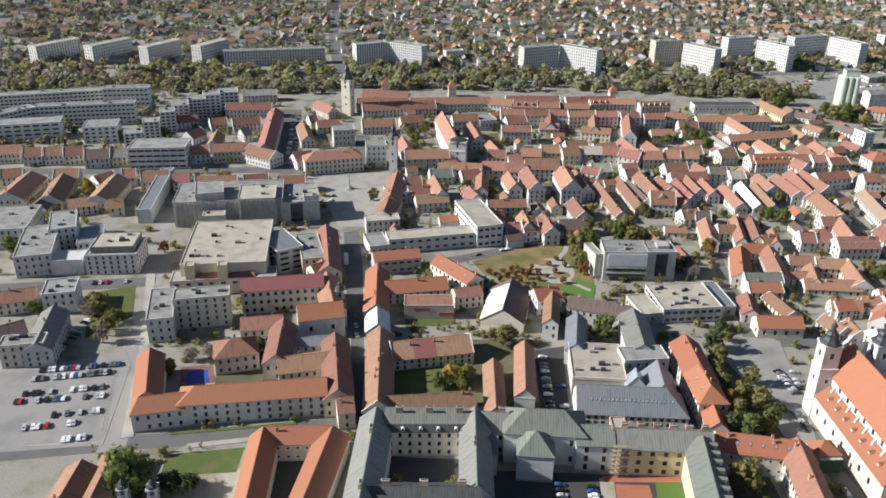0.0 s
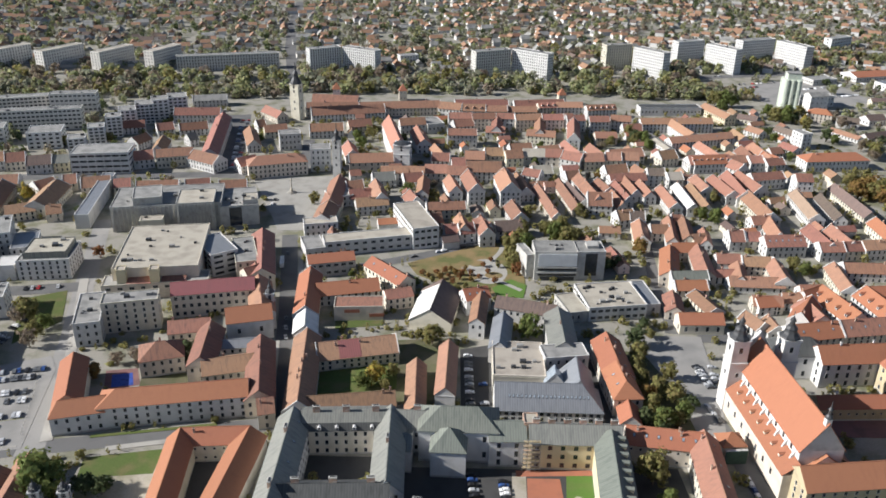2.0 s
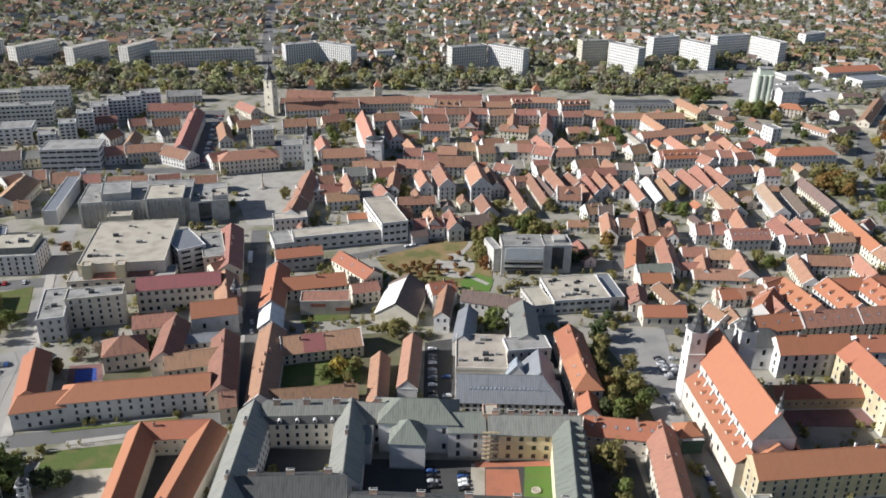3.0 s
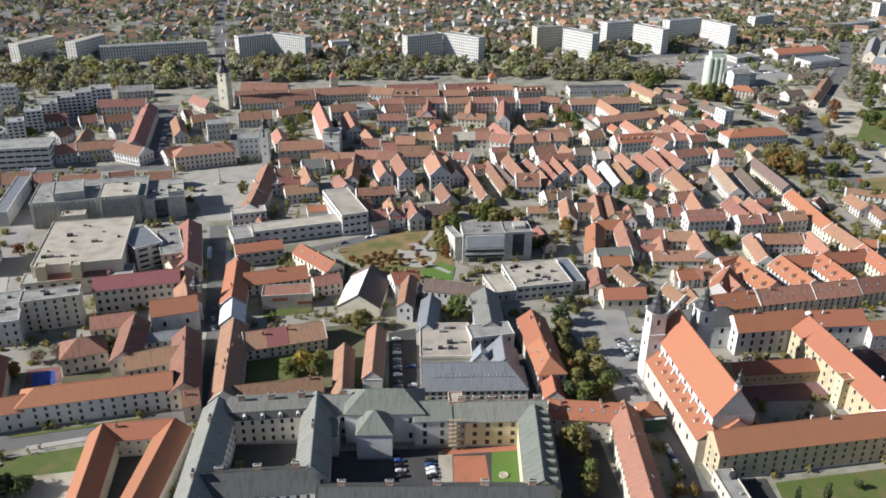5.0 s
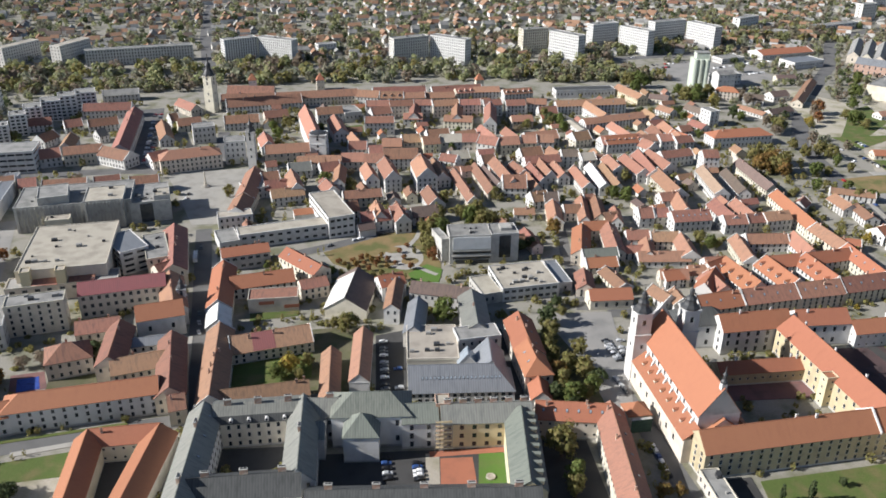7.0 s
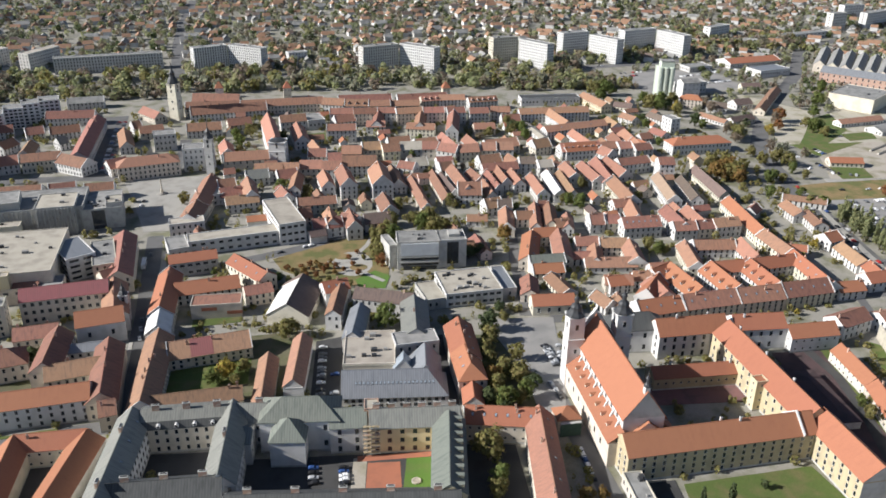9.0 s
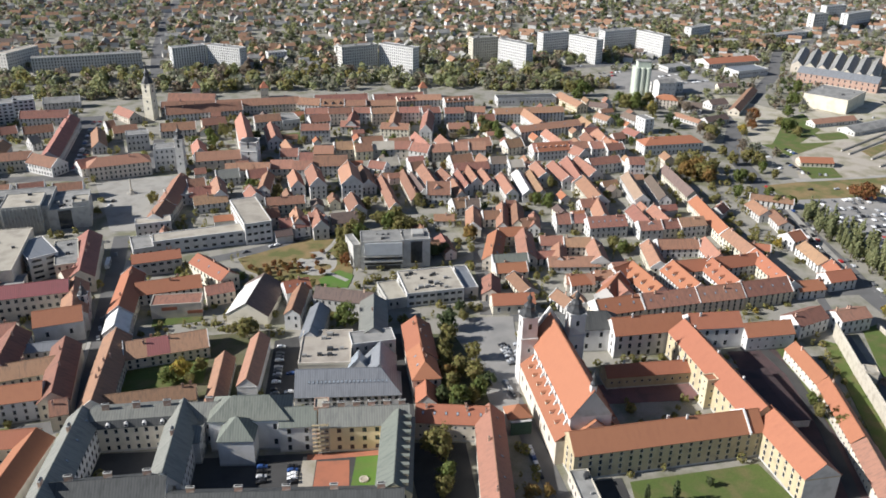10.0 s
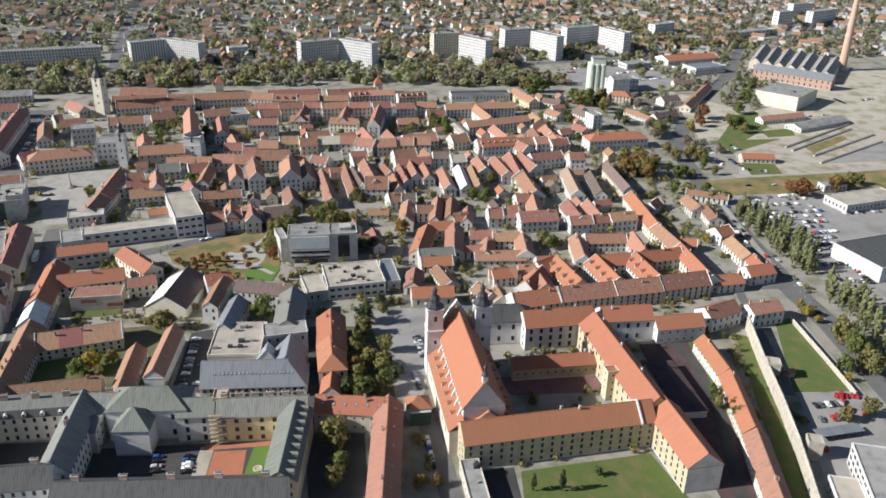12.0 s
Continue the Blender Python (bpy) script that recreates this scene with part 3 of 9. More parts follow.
def car_row(x1, y1, x2, y2, n, fill, turn, seed):
    """Cars side by side between two points, some places empty."""
    g = random.Random(seed)
    ang = math.degrees(math.atan2(y2 - y1, x2 - x1))
    for i in range(n):
        if g.random() < fill:
            k = (i + 0.5) / n
            car(x1 + (x2 - x1) * k, y1 + (y2 - y1) * k, ang + turn + g.choice((0, 180)) + g.uniform(-3, 3), g.choice((0, 0, 0, 1, 1, 1, 2, 2, 2, 3, 3, 3, 3, 0, 1, 2, 4, 5)))


# ---- ground ----
sheet("ground", [(-2600, -700), (2600, -700), (2600, 4800), (-2600, 4800)], 0.0, GROUND, "pale town ground with worn grass and dust", depth=1.0)


# long white school and its wings
house(-78.9, 292.9, 62.4, 14.0, 8.1, 10.5, 4.5, 'hipa', label="long white three-storey school under an orange hipped roof", category="school", wall=BRIGHT, roof=ORANGE, floors=3, step=4.3, chim=0)
house(-117.5, 285.6, 22.0, 13.0, 13.0, 9.0, 4.0, 'hipa', inset=3.0, label="white two-storey school corner under an orange roof", category="school", wall=BRIGHT, roof=ORANGE, floors=2, step=3.6, chim=0)
house(-128.3, 305.5, 36.0, 12.0, -74.5, 9.0, 4.0, 'gable', label="school side wing under an orange tiled roof", category="school", wall=CREAM, roof=ORANGE, floors=2, chim=0, faces='w')
house(-39.2, 286.9, 7.2, 12.0, 13.1, 8.0, 4.0, 'gable', wall=CREAM, roof=RED, floors=2)

# red courtyard building by the lawn
house(-55.3, 265.5, 27.6, 11.0, 2.1, 8.5, 4.5, 'gable', label="cream courtyard wing under an orange tiled roof", category="building", group="courtyard wings", wall=CREAM, roof=ORANGE, floors=2, win='small', chim=1)
house(-67.9, 241.0, 48.1, 11.0, -87.1, 8.5, 4.5, 'gable', label="cream courtyard wing under an orange tiled roof", category="building", group="courtyard wings", wall=CREAM, roof=ORANGE, floors=2, win='small', faces='we', chim=0)
house(-44.9, 240.6, 51.2, 13.0, 82.5, 8.5, 4.5, 'gable', label="cream courtyard wing under an orange tiled roof", category="building", group="courtyard wings", wall=CREAM, roof=ORANGE, floors=2, win='small', faces='we', chim=1)

# grey-roofed baroque courts
house(-25.7, 240.6, 62.9, 13.0, 87.8, 12.5, 5.5, 'gable', label="plastered baroque wing under a grey slate roof", category="building", group="baroque wings", wall=BRIGHT, roof=SLATE, chimneys='big', floors=3, chim=2, sky=5)
house(-3.0, 271.1, 36.3, 14.0, 0.8, 12.0, 5.0, 'mansard', label="plastered baroque wing under a grey slate roof", category="building", group="baroque wings", wall=CREAM, roof=SLATE, chimneys='big', floors=3, chim=3, dorm=4, step=3.6)
house(14.9, 249.7, 46.7, 12.0, 89.0, 12.5, 5.5, 'gable', label="plastered baroque wing under a grey slate roof", category="building", group="baroque wings", wall=BRIGHT, roof=SLATE, chimneys='big', floors=3, chim=1)
house(-4.4, 226.6, 40.5, 15.0, 0.4, 12.0, 5.0, 'gable', label="plastered baroque wing under a grey slate roof", category="building", group="baroque wings", wall=BRIGHT, roof=SEAM, chimneys='big', floors=3, chim=3, dorm=0)
house(59.4, 213.7, 84.1, 15.0, -4.9, 11.0, 5.0, 'gable', label="plastered baroque wing under a grey slate roof", category="building", group="baroque wings", wall=BRIGHT, roof=SEAM, chimneys='big', floors=3, chim=5, dorm=0)
house(26.1, 270.2, 18.6, 12.0, -5.3, 12.0, 5.0, 'gable', label="plastered baroque wing under a grey slate roof", category="building", group="baroque wings", wall=BRIGHT, roof=SLATE, chimneys='big', floors=2, chim=1, step=5)
house(43.1, 267.2, 32.2, 17.0, -3.8, 15.0, 6.0, 'hip', label="plastered baroque wing under a grey slate roof", category="building", group="baroque wings", wall=BRIGHT, roof=GREEN, floors=2, chim=0, step=8, win='tall')
house(38.5, 256.0, 14.0, 13.5, -5, 12.5, 6.5, 'hip', label="square plastered stair tower under a grey hipped roof", category="building", group="baroque wings", wall=BRIGHT, roof=GREEN, floors=1, win=None, chim=0)
house(62.3, 262.6, 15.0, 14.0, -2.3, 12.5, 4.5, 'gable', label="plastered baroque wing under a grey slate roof", category="building", group="baroque wings", wall=BRIGHT, roof=GREEN, floors=3, chim=0, win='tall', step=5)
house(89.3, 260.1, 37.1, 14.0, -2.9, 12.5, 4.5, 'gable', label="plastered baroque wing under a grey slate roof", category="building", group="baroque wings", wall=YELLOW, roof=SLATE, chimneys='big', floors=3, chim=6, win='dark', step=4.6)
house(100.4, 234.6, 44.9, 13.0, 82.8, 12.5, 4.5, 'gable', label="plastered baroque wing under a grey slate roof", category="building", group="baroque wings", wall=YELLOW, roof=GREEN, floors=3, chim=0, dorm=9)
house(71.9, 264.2, 5.8, 7.0, -2.0, 17.0, 0.0, 'flat', label="plastered baroque wing under a grey slate roof", category="building", group="baroque wings", wall=BRICK, roof=PALE, floors=4, win='small', step=2.6)

# new grey office block
house(83.6, 293.2, 47.0, 18.0, -3.5, 6.0, 8.5, 'hipb', inset=9.0, label="grey sheet-metal office wing with roof lights", category="office", wall=WHITE, roof=METAL, floors=2, win='dark', step=3, sky=20, chim=0)
house(98.6, 304.0, 20.0, 15.0, 85, 7.0, 8.0, 'gable', label="grey sheet-metal office wing with roof lights", category="office", wall=GREY, roof=METAL, chim=0, floors=2, over=0.2)
house(73.8, 322.0, 24.2, 30.0, -4.0, 9.0, 0.0, 'flat', label="low hall with a pale gravel roof", category="hall", wall=CREAM, roof=PALE, floors=1, win=None, vents=8)
house(68.2, 347.2, 31.0, 10.0, 80.5, 8.0, 4.0, 'gable', label="grey sheet-metal office wing with roof lights", category="office", wall=GREY, roof=METAL, chim=0, floors=2)
house(98.0, 346.4, 35.6, 14.0, 86.5, 9.5, 4.5, 'gable', wall=GREY, roof=SLATE, floors=3, chim=1)
house(96.1, 325.5, 21.2, 11.6, 6.2, 11.0, 0.0, 'flat', label="grey annexe with a flat felt roof", category="building", wall=GREY, roof=FELT, floors=2)
house(84.1, 372.7, 32.3, 11.0, -19.9, 9.0, 4.0, 'gable', wall=GREY, roof=BROWN, floors=2, chim=2)
house(118.7, 321.9, 33.0, 14.0, 89.8, 9.0, 5.0, 'gable', wall=CREAM, roof=ORANGE, floors=2, chim=2, sky=3)
house(118.4, 300.6, 23.2, 13.0, -88.0, 9.0, 5.0, 'hipb', wall=CREAM, roof=ORANGE, floors=2, chim=2, sky=2)
house(117.7, 282.8, 13.6, 9.0, 84.9, 5.0, 4.0, 'gable', wall=WHITE, roof=ORANGE, floors=1, chim=0)

house(88.6, 306.0, 7.0, 9.0, 85, 8.0, 5.5, 'gable', wall=WHITE, roof=SKYGLASS, chim=0, floors=2, win='dark', step=2.4, label="glazed atrium gable between grey office wings", category="atrium")

# building with an orange roof beside the church lane
house(126.2, 261.0, 30.6, 12.0, -10.7, 9.0, 5.0, 'gable', wall=CREAM, roof=ORANGE, floors=2, win="small", chim=3, sky=6)
house(138.2, 229.2, 62.8, 12.0, 83.1, 9.0, 5.0, 'gable', wall=CREAM, roof=WARM, sky=5, floors=2, chim=3)
house(155.0, 262.8, 10.0, 9.0, 3.0, 7.0, 3.6, 'hip', wall=CREAM, roof=ORANGE, floors=1, chim=0, win=None, label="small gate house under an orange hipped roof")
net = tagged(new("scaffold_net"), "dark green net on a light steel scaffold before the gate house", "scaffold")
net.matrix_world = pose(155.2, 255.6, 0, 0, 0, 3)
part("net", Shape().box(-4.6, -0.05, 0.3, 4.6, 0.05, 6.6).mesh("net", material("green_net", (0.05, 0.085, 0.06), second=(0.04, 0.065, 0.05), rough=0.95)), net)
for u in (-4.6, -1.5, 1.5, 4.6):
    part("pole", Shape().box(u - 0.06, 0.06, 0, u + 0.06, 0.18, 8.0).mesh("pole", METAL), net)
for z in (2.2, 4.4, 6.6):
    part("deck", Shape().box(-4.6, 0.06, z, 4.6, 1.4, z + 0.1).mesh("deck", FRAME), net)

# library, annexe, culture house
house(107.6, 430.0, 25.1, 16.6, -1.1, 18.0, 0.0, 'flat', label="large grey concrete library with few windows", category="library", wall=CONCRETE, roof=FELT, floors=4, win=None, vents=5)
stair = house(128.1, 430.2, 16.3, 15.5, 1.1, 18.0, 0.0, 'flat', label="tall grey concrete stair block with dark glass", category="library", wall=GREY, roof=FELT, floors=4, win=None)
part("glazing", Shape().box(-3.6, -7.95, 3.0, 3.4, -7.7, 17.2).mesh("glazing", GLASS), stair, "dark glazed strip")
part("plant_room", Shape().box(-2, -3, 18.1, 5, 4, 20.0).mesh("plant_room", CONCRETE), stair)
house(132.2, 388.6, 32.3, 28.4, 6.6, 8.0, 0.0, 'flat', label="low white annexe with a pale flat roof", category="building", wall=WHITE, roof=PALE, floors=2, win="wide", step=3.6, vents=16)
house(110.1, 382.7, 11.4, 21.8, 11.6, 6.0, 0.0, 'flat', label="low annexe with a pale flat roof", category="building", wall=CONCRETE, roof=PALE, floors=1)
house(153.5, 394.5, 7.6, 28.2, 5.3, 6.0, 0.0, 'flat', label="low grey annexe with a blue-grey sheet roof", category="building", wall=GREY, roof=METAL, floors=1)

# department store, theatre and flat-roofed blocks
house(-122.9, 436.1, 46.4, 60.7, 6.7, 16.0, 0.0, 'flat', label="large department store with a pale gravel roof", category="store", wall=CREAM, roof=PALE, floors=2, win=None, vents=12)
house(-119.5, 406.9, 57.0, 13.0, 8.3, 9.0, 0.0, 'flat', label="low cream shop wing in front of the store", category="store", wall=CREAM, roof=FELT, floors=2, win="wide", step=6)
house(-94.2, 442.5, 16.5, 29.2, 32.6, 14.0, 0.0, 'flat', label="white shop block with long window bands", category="store", wall=WHITE, roof=METAL, floors=4, win="band", step=6)
house(-76.4, 439.3, 13.0, 35.7, 15.2, 12.0, 0.0, 'flat', label="cream block with a flat felt roof", vents=4, category="building", wall=CREAM, roof=FELT, floors=3)
house(-141.0, 515.8, 70.3, 37.4, 8.3, 17.0, 0.0, 'flat', label="grey concrete theatre block with a ribbed front", category="theatre", wall=CONCRETE, roof=FELT, floors=1, win=None, ribs=26, vents=10)
house(-152.8, 508.6, 18.1, 23.3, 14.7, 22.0, 0.0, 'flat', label="raised grey stage block with a flat roof", category="theatre", wall=CONCRETE, roof=FELT, floors=1, win=None)
house(-121.0, 509.0, 24.0, 26.0, 8.0, 19.0, 0.0, 'flat', label="pale raised theatre hall with a ribbed front", category="theatre", wall=CONCRETE, roof=PALE, floors=1, win=None, vents=2, ribs=11)
theatre_end = house(-96.0, 521.0, 25.0, 34.6, 12.0, 14.0, 0.0, 'flat', label="grey theatre end block with a dark panel coloured as a shaded recess", vents=7, category="theatre", wall=CONCRETE, roof=FELT, floors=3, win="wide", step=6, faces='e')
# Flat dark panel on the front; the recess's shade is given by its colour.
part("recess", Shape().box(-6.5, -17.45, 0.4, 1.5, -17.2, 13.2).mesh("recess", GLASS), theatre_end, "dark panel coloured as a shaded recess")
house(-86.5, 514.0, 10.0, 14.0, 12.0, 17.0, 0.0, 'flat', label="raised grey lift block on the theatre", vents=2, category="theatre", wall=CONCRETE, roof=PALE, floors=1, win=None)
house(-146.0, 489.5, 14.0, 8.0, 8.0, 11.0, 0.0, 'flat', label="low beige block before the theatre front", vents=1, category="building", wall=CREAM, roof=PALE, floors=1, win=None)
house(-121.3, 369.7, 27.7, 11.6, 11.5, 17.0, 0.0, 'flat', label="cream five-storey block with a flat roof", vents=4, category="building", wall=CREAM, roof=FELT, floors=5, win="std", step=3.8)
house(-140.9, 365.2, 12.7, 32.9, 13.7, 13.0, 0.0, 'flat', label="grey block with a flat felt roof", vents=4, category="building", wall=GREY, roof=FELT, floors=3)
house(-190.0, 436.0, 29.0, 26.0, 5.8, 12.0, 0.0, 'flat', label="white modern block with rows of square windows", vents=0, category="building", wall=WHITE, roof=FELT, floors=4, step=3.6)
house(-189.5, 437.0, 24.0, 21.0, 5.8, 15.5, 0.0, 'flat', label="set-back grey top storey with a pale roof", vents=5, category="building", wall=SLATE, roof=PALE, floors=1, win=None)
house(-214.3, 428.4, 17.1, 13.5, 6.4, 9.0, 0.0, 'flat', label="low white block with a pale roof", category="building", wall=WHITE, roof=WHITE, floors=2, win=None)
house(-238.0, 440.9, 20.1, 45.2, 16.8, 13.0, 0.0, 'flat', label="grey block with a flat felt roof", vents=4, category="building", wall=GREY, roof=FELT, floors=3)
house(-233.8, 467.8, 15.7, 29.8, 20.9, 15.0, 0.0, 'flat', label="white block with a flat felt roof", vents=4, category="building", wall=WHITE, roof=FELT, floors=4)
house(-200.8, 385.0, 16.4, 17.5, 14.5, 12.0, 0.0, 'flat', label="white block with a flat felt roof", vents=4, category="building", wall=WHITE, roof=FELT, floors=3)
house(-195.2, 330.3, 19.8, 9.8, 11.1, 12.0, 0.0, 'flat', label="cream block with a flat felt roof", vents=4, category="building", wall=CREAM, roof=FELT, floors=3)
house(-215.2, 461.4, 15.0, 24.9, 17.8, 8.0, 0.0, 'flat', label="low white block with a blue-grey sheet roof", category="building", wall=WHITE, roof=METAL, floors=2)
house(-269.9, 474.6, 27.2, 39.3, 10.6, 13.0, 0.0, 'flat', label="grey block with a flat felt roof", vents=4, category="building", wall=GREY, roof=FELT, floors=3)
house(-190.9, 344.1, 37.6, 13.0, -79.0, 9.0, 4.0, 'gable', wall=GREY, roof=SLATE, floors=3, chim=1)
house(-208.9, 345.3, 13.1, 13.0, 36.6, 8.0, 4.0, 'gable', wall=CREAM, roof=BROWN)
house(-223.9, 382.3, 19.4, 14.0, 20.5, 7.0, 4.0, 'gable', wall=CREAM, roof=RED)

# red-roofed convent school behind the long white building
house(-83.2, 387.6, 43.4, 13.0, 10.2, 13.5, 4.5, 'gable', label="cream school wing under a crimson roof", category="school", wall=CREAM, roof=CRIMSON, floors=3, win="dark", step=3.6, chim=1)
house(-57.3, 382.6, 36.2, 13.0, -77.2, 10.0, 5.0, 'gable', wall=WHITE, roof=RED, floors=2)
house(-59.8, 361.9, 23.0, 15.0, 13.3, 11.0, 5.0, 'gable', wall=WHITE, roof=ORANGE, floors=1, win='tall', step=10, chim=0)
house(-87.7, 353.3, 20.6, 12.0, 10.7, 9.0, 4.0, 'gable', wall=CREAM, roof=RED, chim=2)
house(-95.4, 330.4, 20.1, 16.0, 15.4, 9.0, 5.0, 'hip', wall=CREAM, roof=RED, chim=1)
house(-74.9, 333.6, 34.2, 13.0, -86.0, 9.0, 5.0, 'gable', wall=CREAM, roof=RED, chim=1)
house(-61.2, 320.0, 25.3, 15.0, 14.2, 8.0, 4.0, 'gable', wall=CREAM, roof=OLD, chim=1)
house(-45.8, 313.3, 48.1, 13.0, -81.5, 9.0, 5.0, 'gable', wall=CREAM, roof=RED, chim=2, faces='we')
house(-62.1, 340.2, 22.9, 9.0, 7.8, 7.0, 2.0, 'gable', wall=WHITE, roof=METAL, chim=0)

# street of shops towards the square
house(-65.9, 438.5, 59.0, 14.0, -81.0, 9.5, 4.5, 'gable', wall=CREAM, roof=RED, chim=2, floors=3)
house(-67.7, 414.2, 10.1, 12.0, 36.5, 9.0, 4.0, 'gable', wall=CREAM, roof=RED, chim=1)
house(-33.4, 392.1, 48.4, 13.0, -86.9, 7.0, 5.0, 'gable', fire=True, wall=CREAM, roof=ORANGE, chim=3)
house(-26.6, 315.0, 62.7, 13.0, -87.2, 7.0, 5.0, 'gable', fire=True, wall=CREAM, roof=OLD, chim=4)
house(-25.1, 434.4, 27.6, 13.0, 13.0, 9.0, 3.0, 'gable', wall=GREY, roof=ORANGE, chim=2, win='wide', step=4)
house(10.2, 414.6, 33.6, 12.0, -52.0, 9.0, 4.0, 'gable', wall=CREAM, roof=ORANGE, chim=2, sky=3)
house(-12.6, 400.1, 34.7, 14.0, 11.5, 6.5, 4.5, 'gable', wall=GREY, roof=ORANGE, chim=2)
shop = house(-5.0, 380.5, 26.0, 12.0, 1.5, 8.0, 0.0, 'flat', wall=CREAM, roof=RED, floors=2, win=None, label="beige windowless block with dull red wall panels", category="building")
for u, z in ((-3.5, 4.8), (9.5, 2.2)):
    part("panel", Shape().box(u - 4, -6.08, z, u + 4, -5.98, z + 2).mesh("panel", CLAY), shop, "dull red wall panel")
house(15.6, 392.4, 15.1, 11.0, 16.5, 7.0, 3.0, 'gable', wall=CREAM, roof=RED)
barn = house(36.5, 381.0, 36, 22, 78, 5.5, 7, 'gable', wall=CREAM, roof=BROWN, chim=0, win=None, label="old barn with a dark roof half covered by a pale membrane", category="barn")
part("membrane", Shape().add([(-18.4, 11.6, 5.55), (14, 11.6, 5.55), (12, 0.15, 12.85), (-18.4, 0.15, 12.85), (-18.4, 11.6, 5.7), (14, 11.6, 5.7), (12, 0.15, 13.0), (-18.4, 0.15, 13.0)], BOXF).mesh("membrane", PANEL), barn, "white roofing membrane")
house(57.7, 387.5, 14.2, 12.0, 17.7, 9.0, 4.0, 'gable', wall=WHITE, roof=ORANGE, chim=1, sky=3)
house(58.7, 370.5, 30.6, 8.0, 81.4, 9.0, 3.0, 'gable', wall=WHITE, roof=RED, chim=0)
row = house(-3.6, 337.4, 39.2, 17.0, 11.9, 6.0, 5.0, 'gable', fire=True, wall=CREAM, roof=OLD, chim=3)
part("roof_patch", Shape().add([(-9, -8.7, 6.12), (1.5, -8.7, 6.12), (1.5, -0.3, 11.1), (-9, -0.3, 11.1), (-9, -8.7, 6.2), (1.5, -8.7, 6.2), (1.5, -0.3, 11.2), (-9, -0.3, 11.2)], BOXF).mesh("roof_patch", CRIMSON), row, "newer crimson roof tiles")
house(-3.0, 292.8, 38.7, 11.0, 6.5, 6.0, 4.0, 'gable', wall=CREAM, roof=OLD, chim=2)
house(25.4, 304.1, 38.8, 9.0, 88.7, 5.0, 4.0, 'gable', wall=CREAM, roof=OLD, chim=0, floors=1)
house(39.9, 316.0, 41.4, 9.0, 85.4, 7.0, 4.0, 'gable', wall=WHITE, roof=OLD, chim=0, win=None)
house(-30.5, 356.6, 17.8, 12.0, -84.8, 8.0, 4.4, 'gable', wall=CREAM, roof=WHITE, chim=0, label="street house with a white membrane roof being mended")
house(-134.7, 235.1, 25.1, 13.0, -89.1, 6.0, 4.0, 'gable', wall=CREAM, roof=RED, chim=1)
house(-124.6, 239.4, 31.7, 10.0, -87.5, 6.0, 3.0, 'gable', wall=CREAM, roof=RED, chim=1)
# Maroon roof, darkened because it lies in the convent's shadow.
house(274.8, 266.8, 40.1, 14.0, 89.4, 4.0, 1.2, 'hip', wall=GREY, roof=MAROON, chim=0, win=None, label="low shed beside the convent, its maroon roof darkened for shade", category="shed")

# church and convent
house(209.2, 235.1, 82.0, 15.0, 4.3, 12.5, 6.0, 'gable', label="ochre convent wing under an orange tiled roof", category="convent", group="convent wings", wall=OCHRE, roof=ORANGE, floors=4, win='std', step=4.2, chim=2, chimneys='white')
house(257.8, 220.6, 37.7, 15.0, -86.3, 12.5, 6.0, 'gable', label="ochre convent wing under an orange tiled roof", category="convent", group="convent wings", wall=OCHRE, roof=ORANGE, floors=4, win='std', step=4.2, chim=0, faces='snw', bare_end=GREY)
house(251.1, 273.9, 73.5, 15.0, -86.2, 13.5, 6.5, 'gable', label="ochre convent wing under an orange tiled roof", category="convent", group="convent wings", wall=OCHRE, roof=ORANGE, floors=3, win='std', step=5, chim=3, chimneys='white')
house(231.8, 317.6, 36.6, 14.0, 3.0, 13.0, 6.0, 'gable', label="ochre convent wing under an orange tiled roof", category="convent", group="convent wings", wall=BRIGHT, roof=ORANGE, floors=3, win='tall', step=5, chim=2, chimneys='white')
house(268.6, 320.2, 27.0, 14.0, -1.1, 12.0, 5.0, 'gable', label="ochre convent wing under an orange tiled roof", category="convent", group="convent wings", wall=BRIGHT, roof=ORANGE, floors=2, win='tall', step=5, chim=1, chimneys='white')
house(295.3, 314.8, 26.2, 12.0, 2.8, 8.5, 4.5, 'gable', label="ochre convent wing under an orange tiled roof", category="convent", group="convent wings", wall=BRIGHT, roof=ORANGE, floors=2, win='small', step=4, chim=0)
house(206.0, 324.4, 29.6, 15.0, -1.6, 13.0, 6.0, 'hip', label="ochre convent wing under an orange tiled roof", category="convent", group="convent wings", wall=BRIGHT, roof=SEAM, floors=2, win='tall', step=6, chim=0)
house(224.8, 289.4, 45.3, 10.0, 0.6, 6.5, 3.5, 'gable', label="ochre convent wing under an orange tiled roof", category="convent", group="convent wings", wall=OCHRE, roof=ORANGE, floors=1, win='small', chim=3, chimneys='white')
house(323.3, 325.8, 21.5, 13.0, 19.9, 8.0, 4.0, 'gable', wall=BRIGHT, roof=RED, chim=1)
house(348.5, 325.9, 19.1, 12.0, 9.4, 8.0, 3.0, 'gable', wall=BRIGHT, roof=OLD, chim=3)
house(302.2, 284.2, 30.6, 9.0, 87.6, 6.0, 4.0, 'gable', wall=CREAM, roof=ORANGE, chim=1, win='small')
house(296.9, 247.0, 43.1, 9.0, 77.3, 6.0, 4.0, 'gable', wall=CREAM, roof=ORANGE, chim=1, win='small')
house(286.0, 201.2, 48.8, 10.0, 75.3, 6.0, 4.0, 'gable', wall=CREAM, roof=OLD, chim=2, win='small')
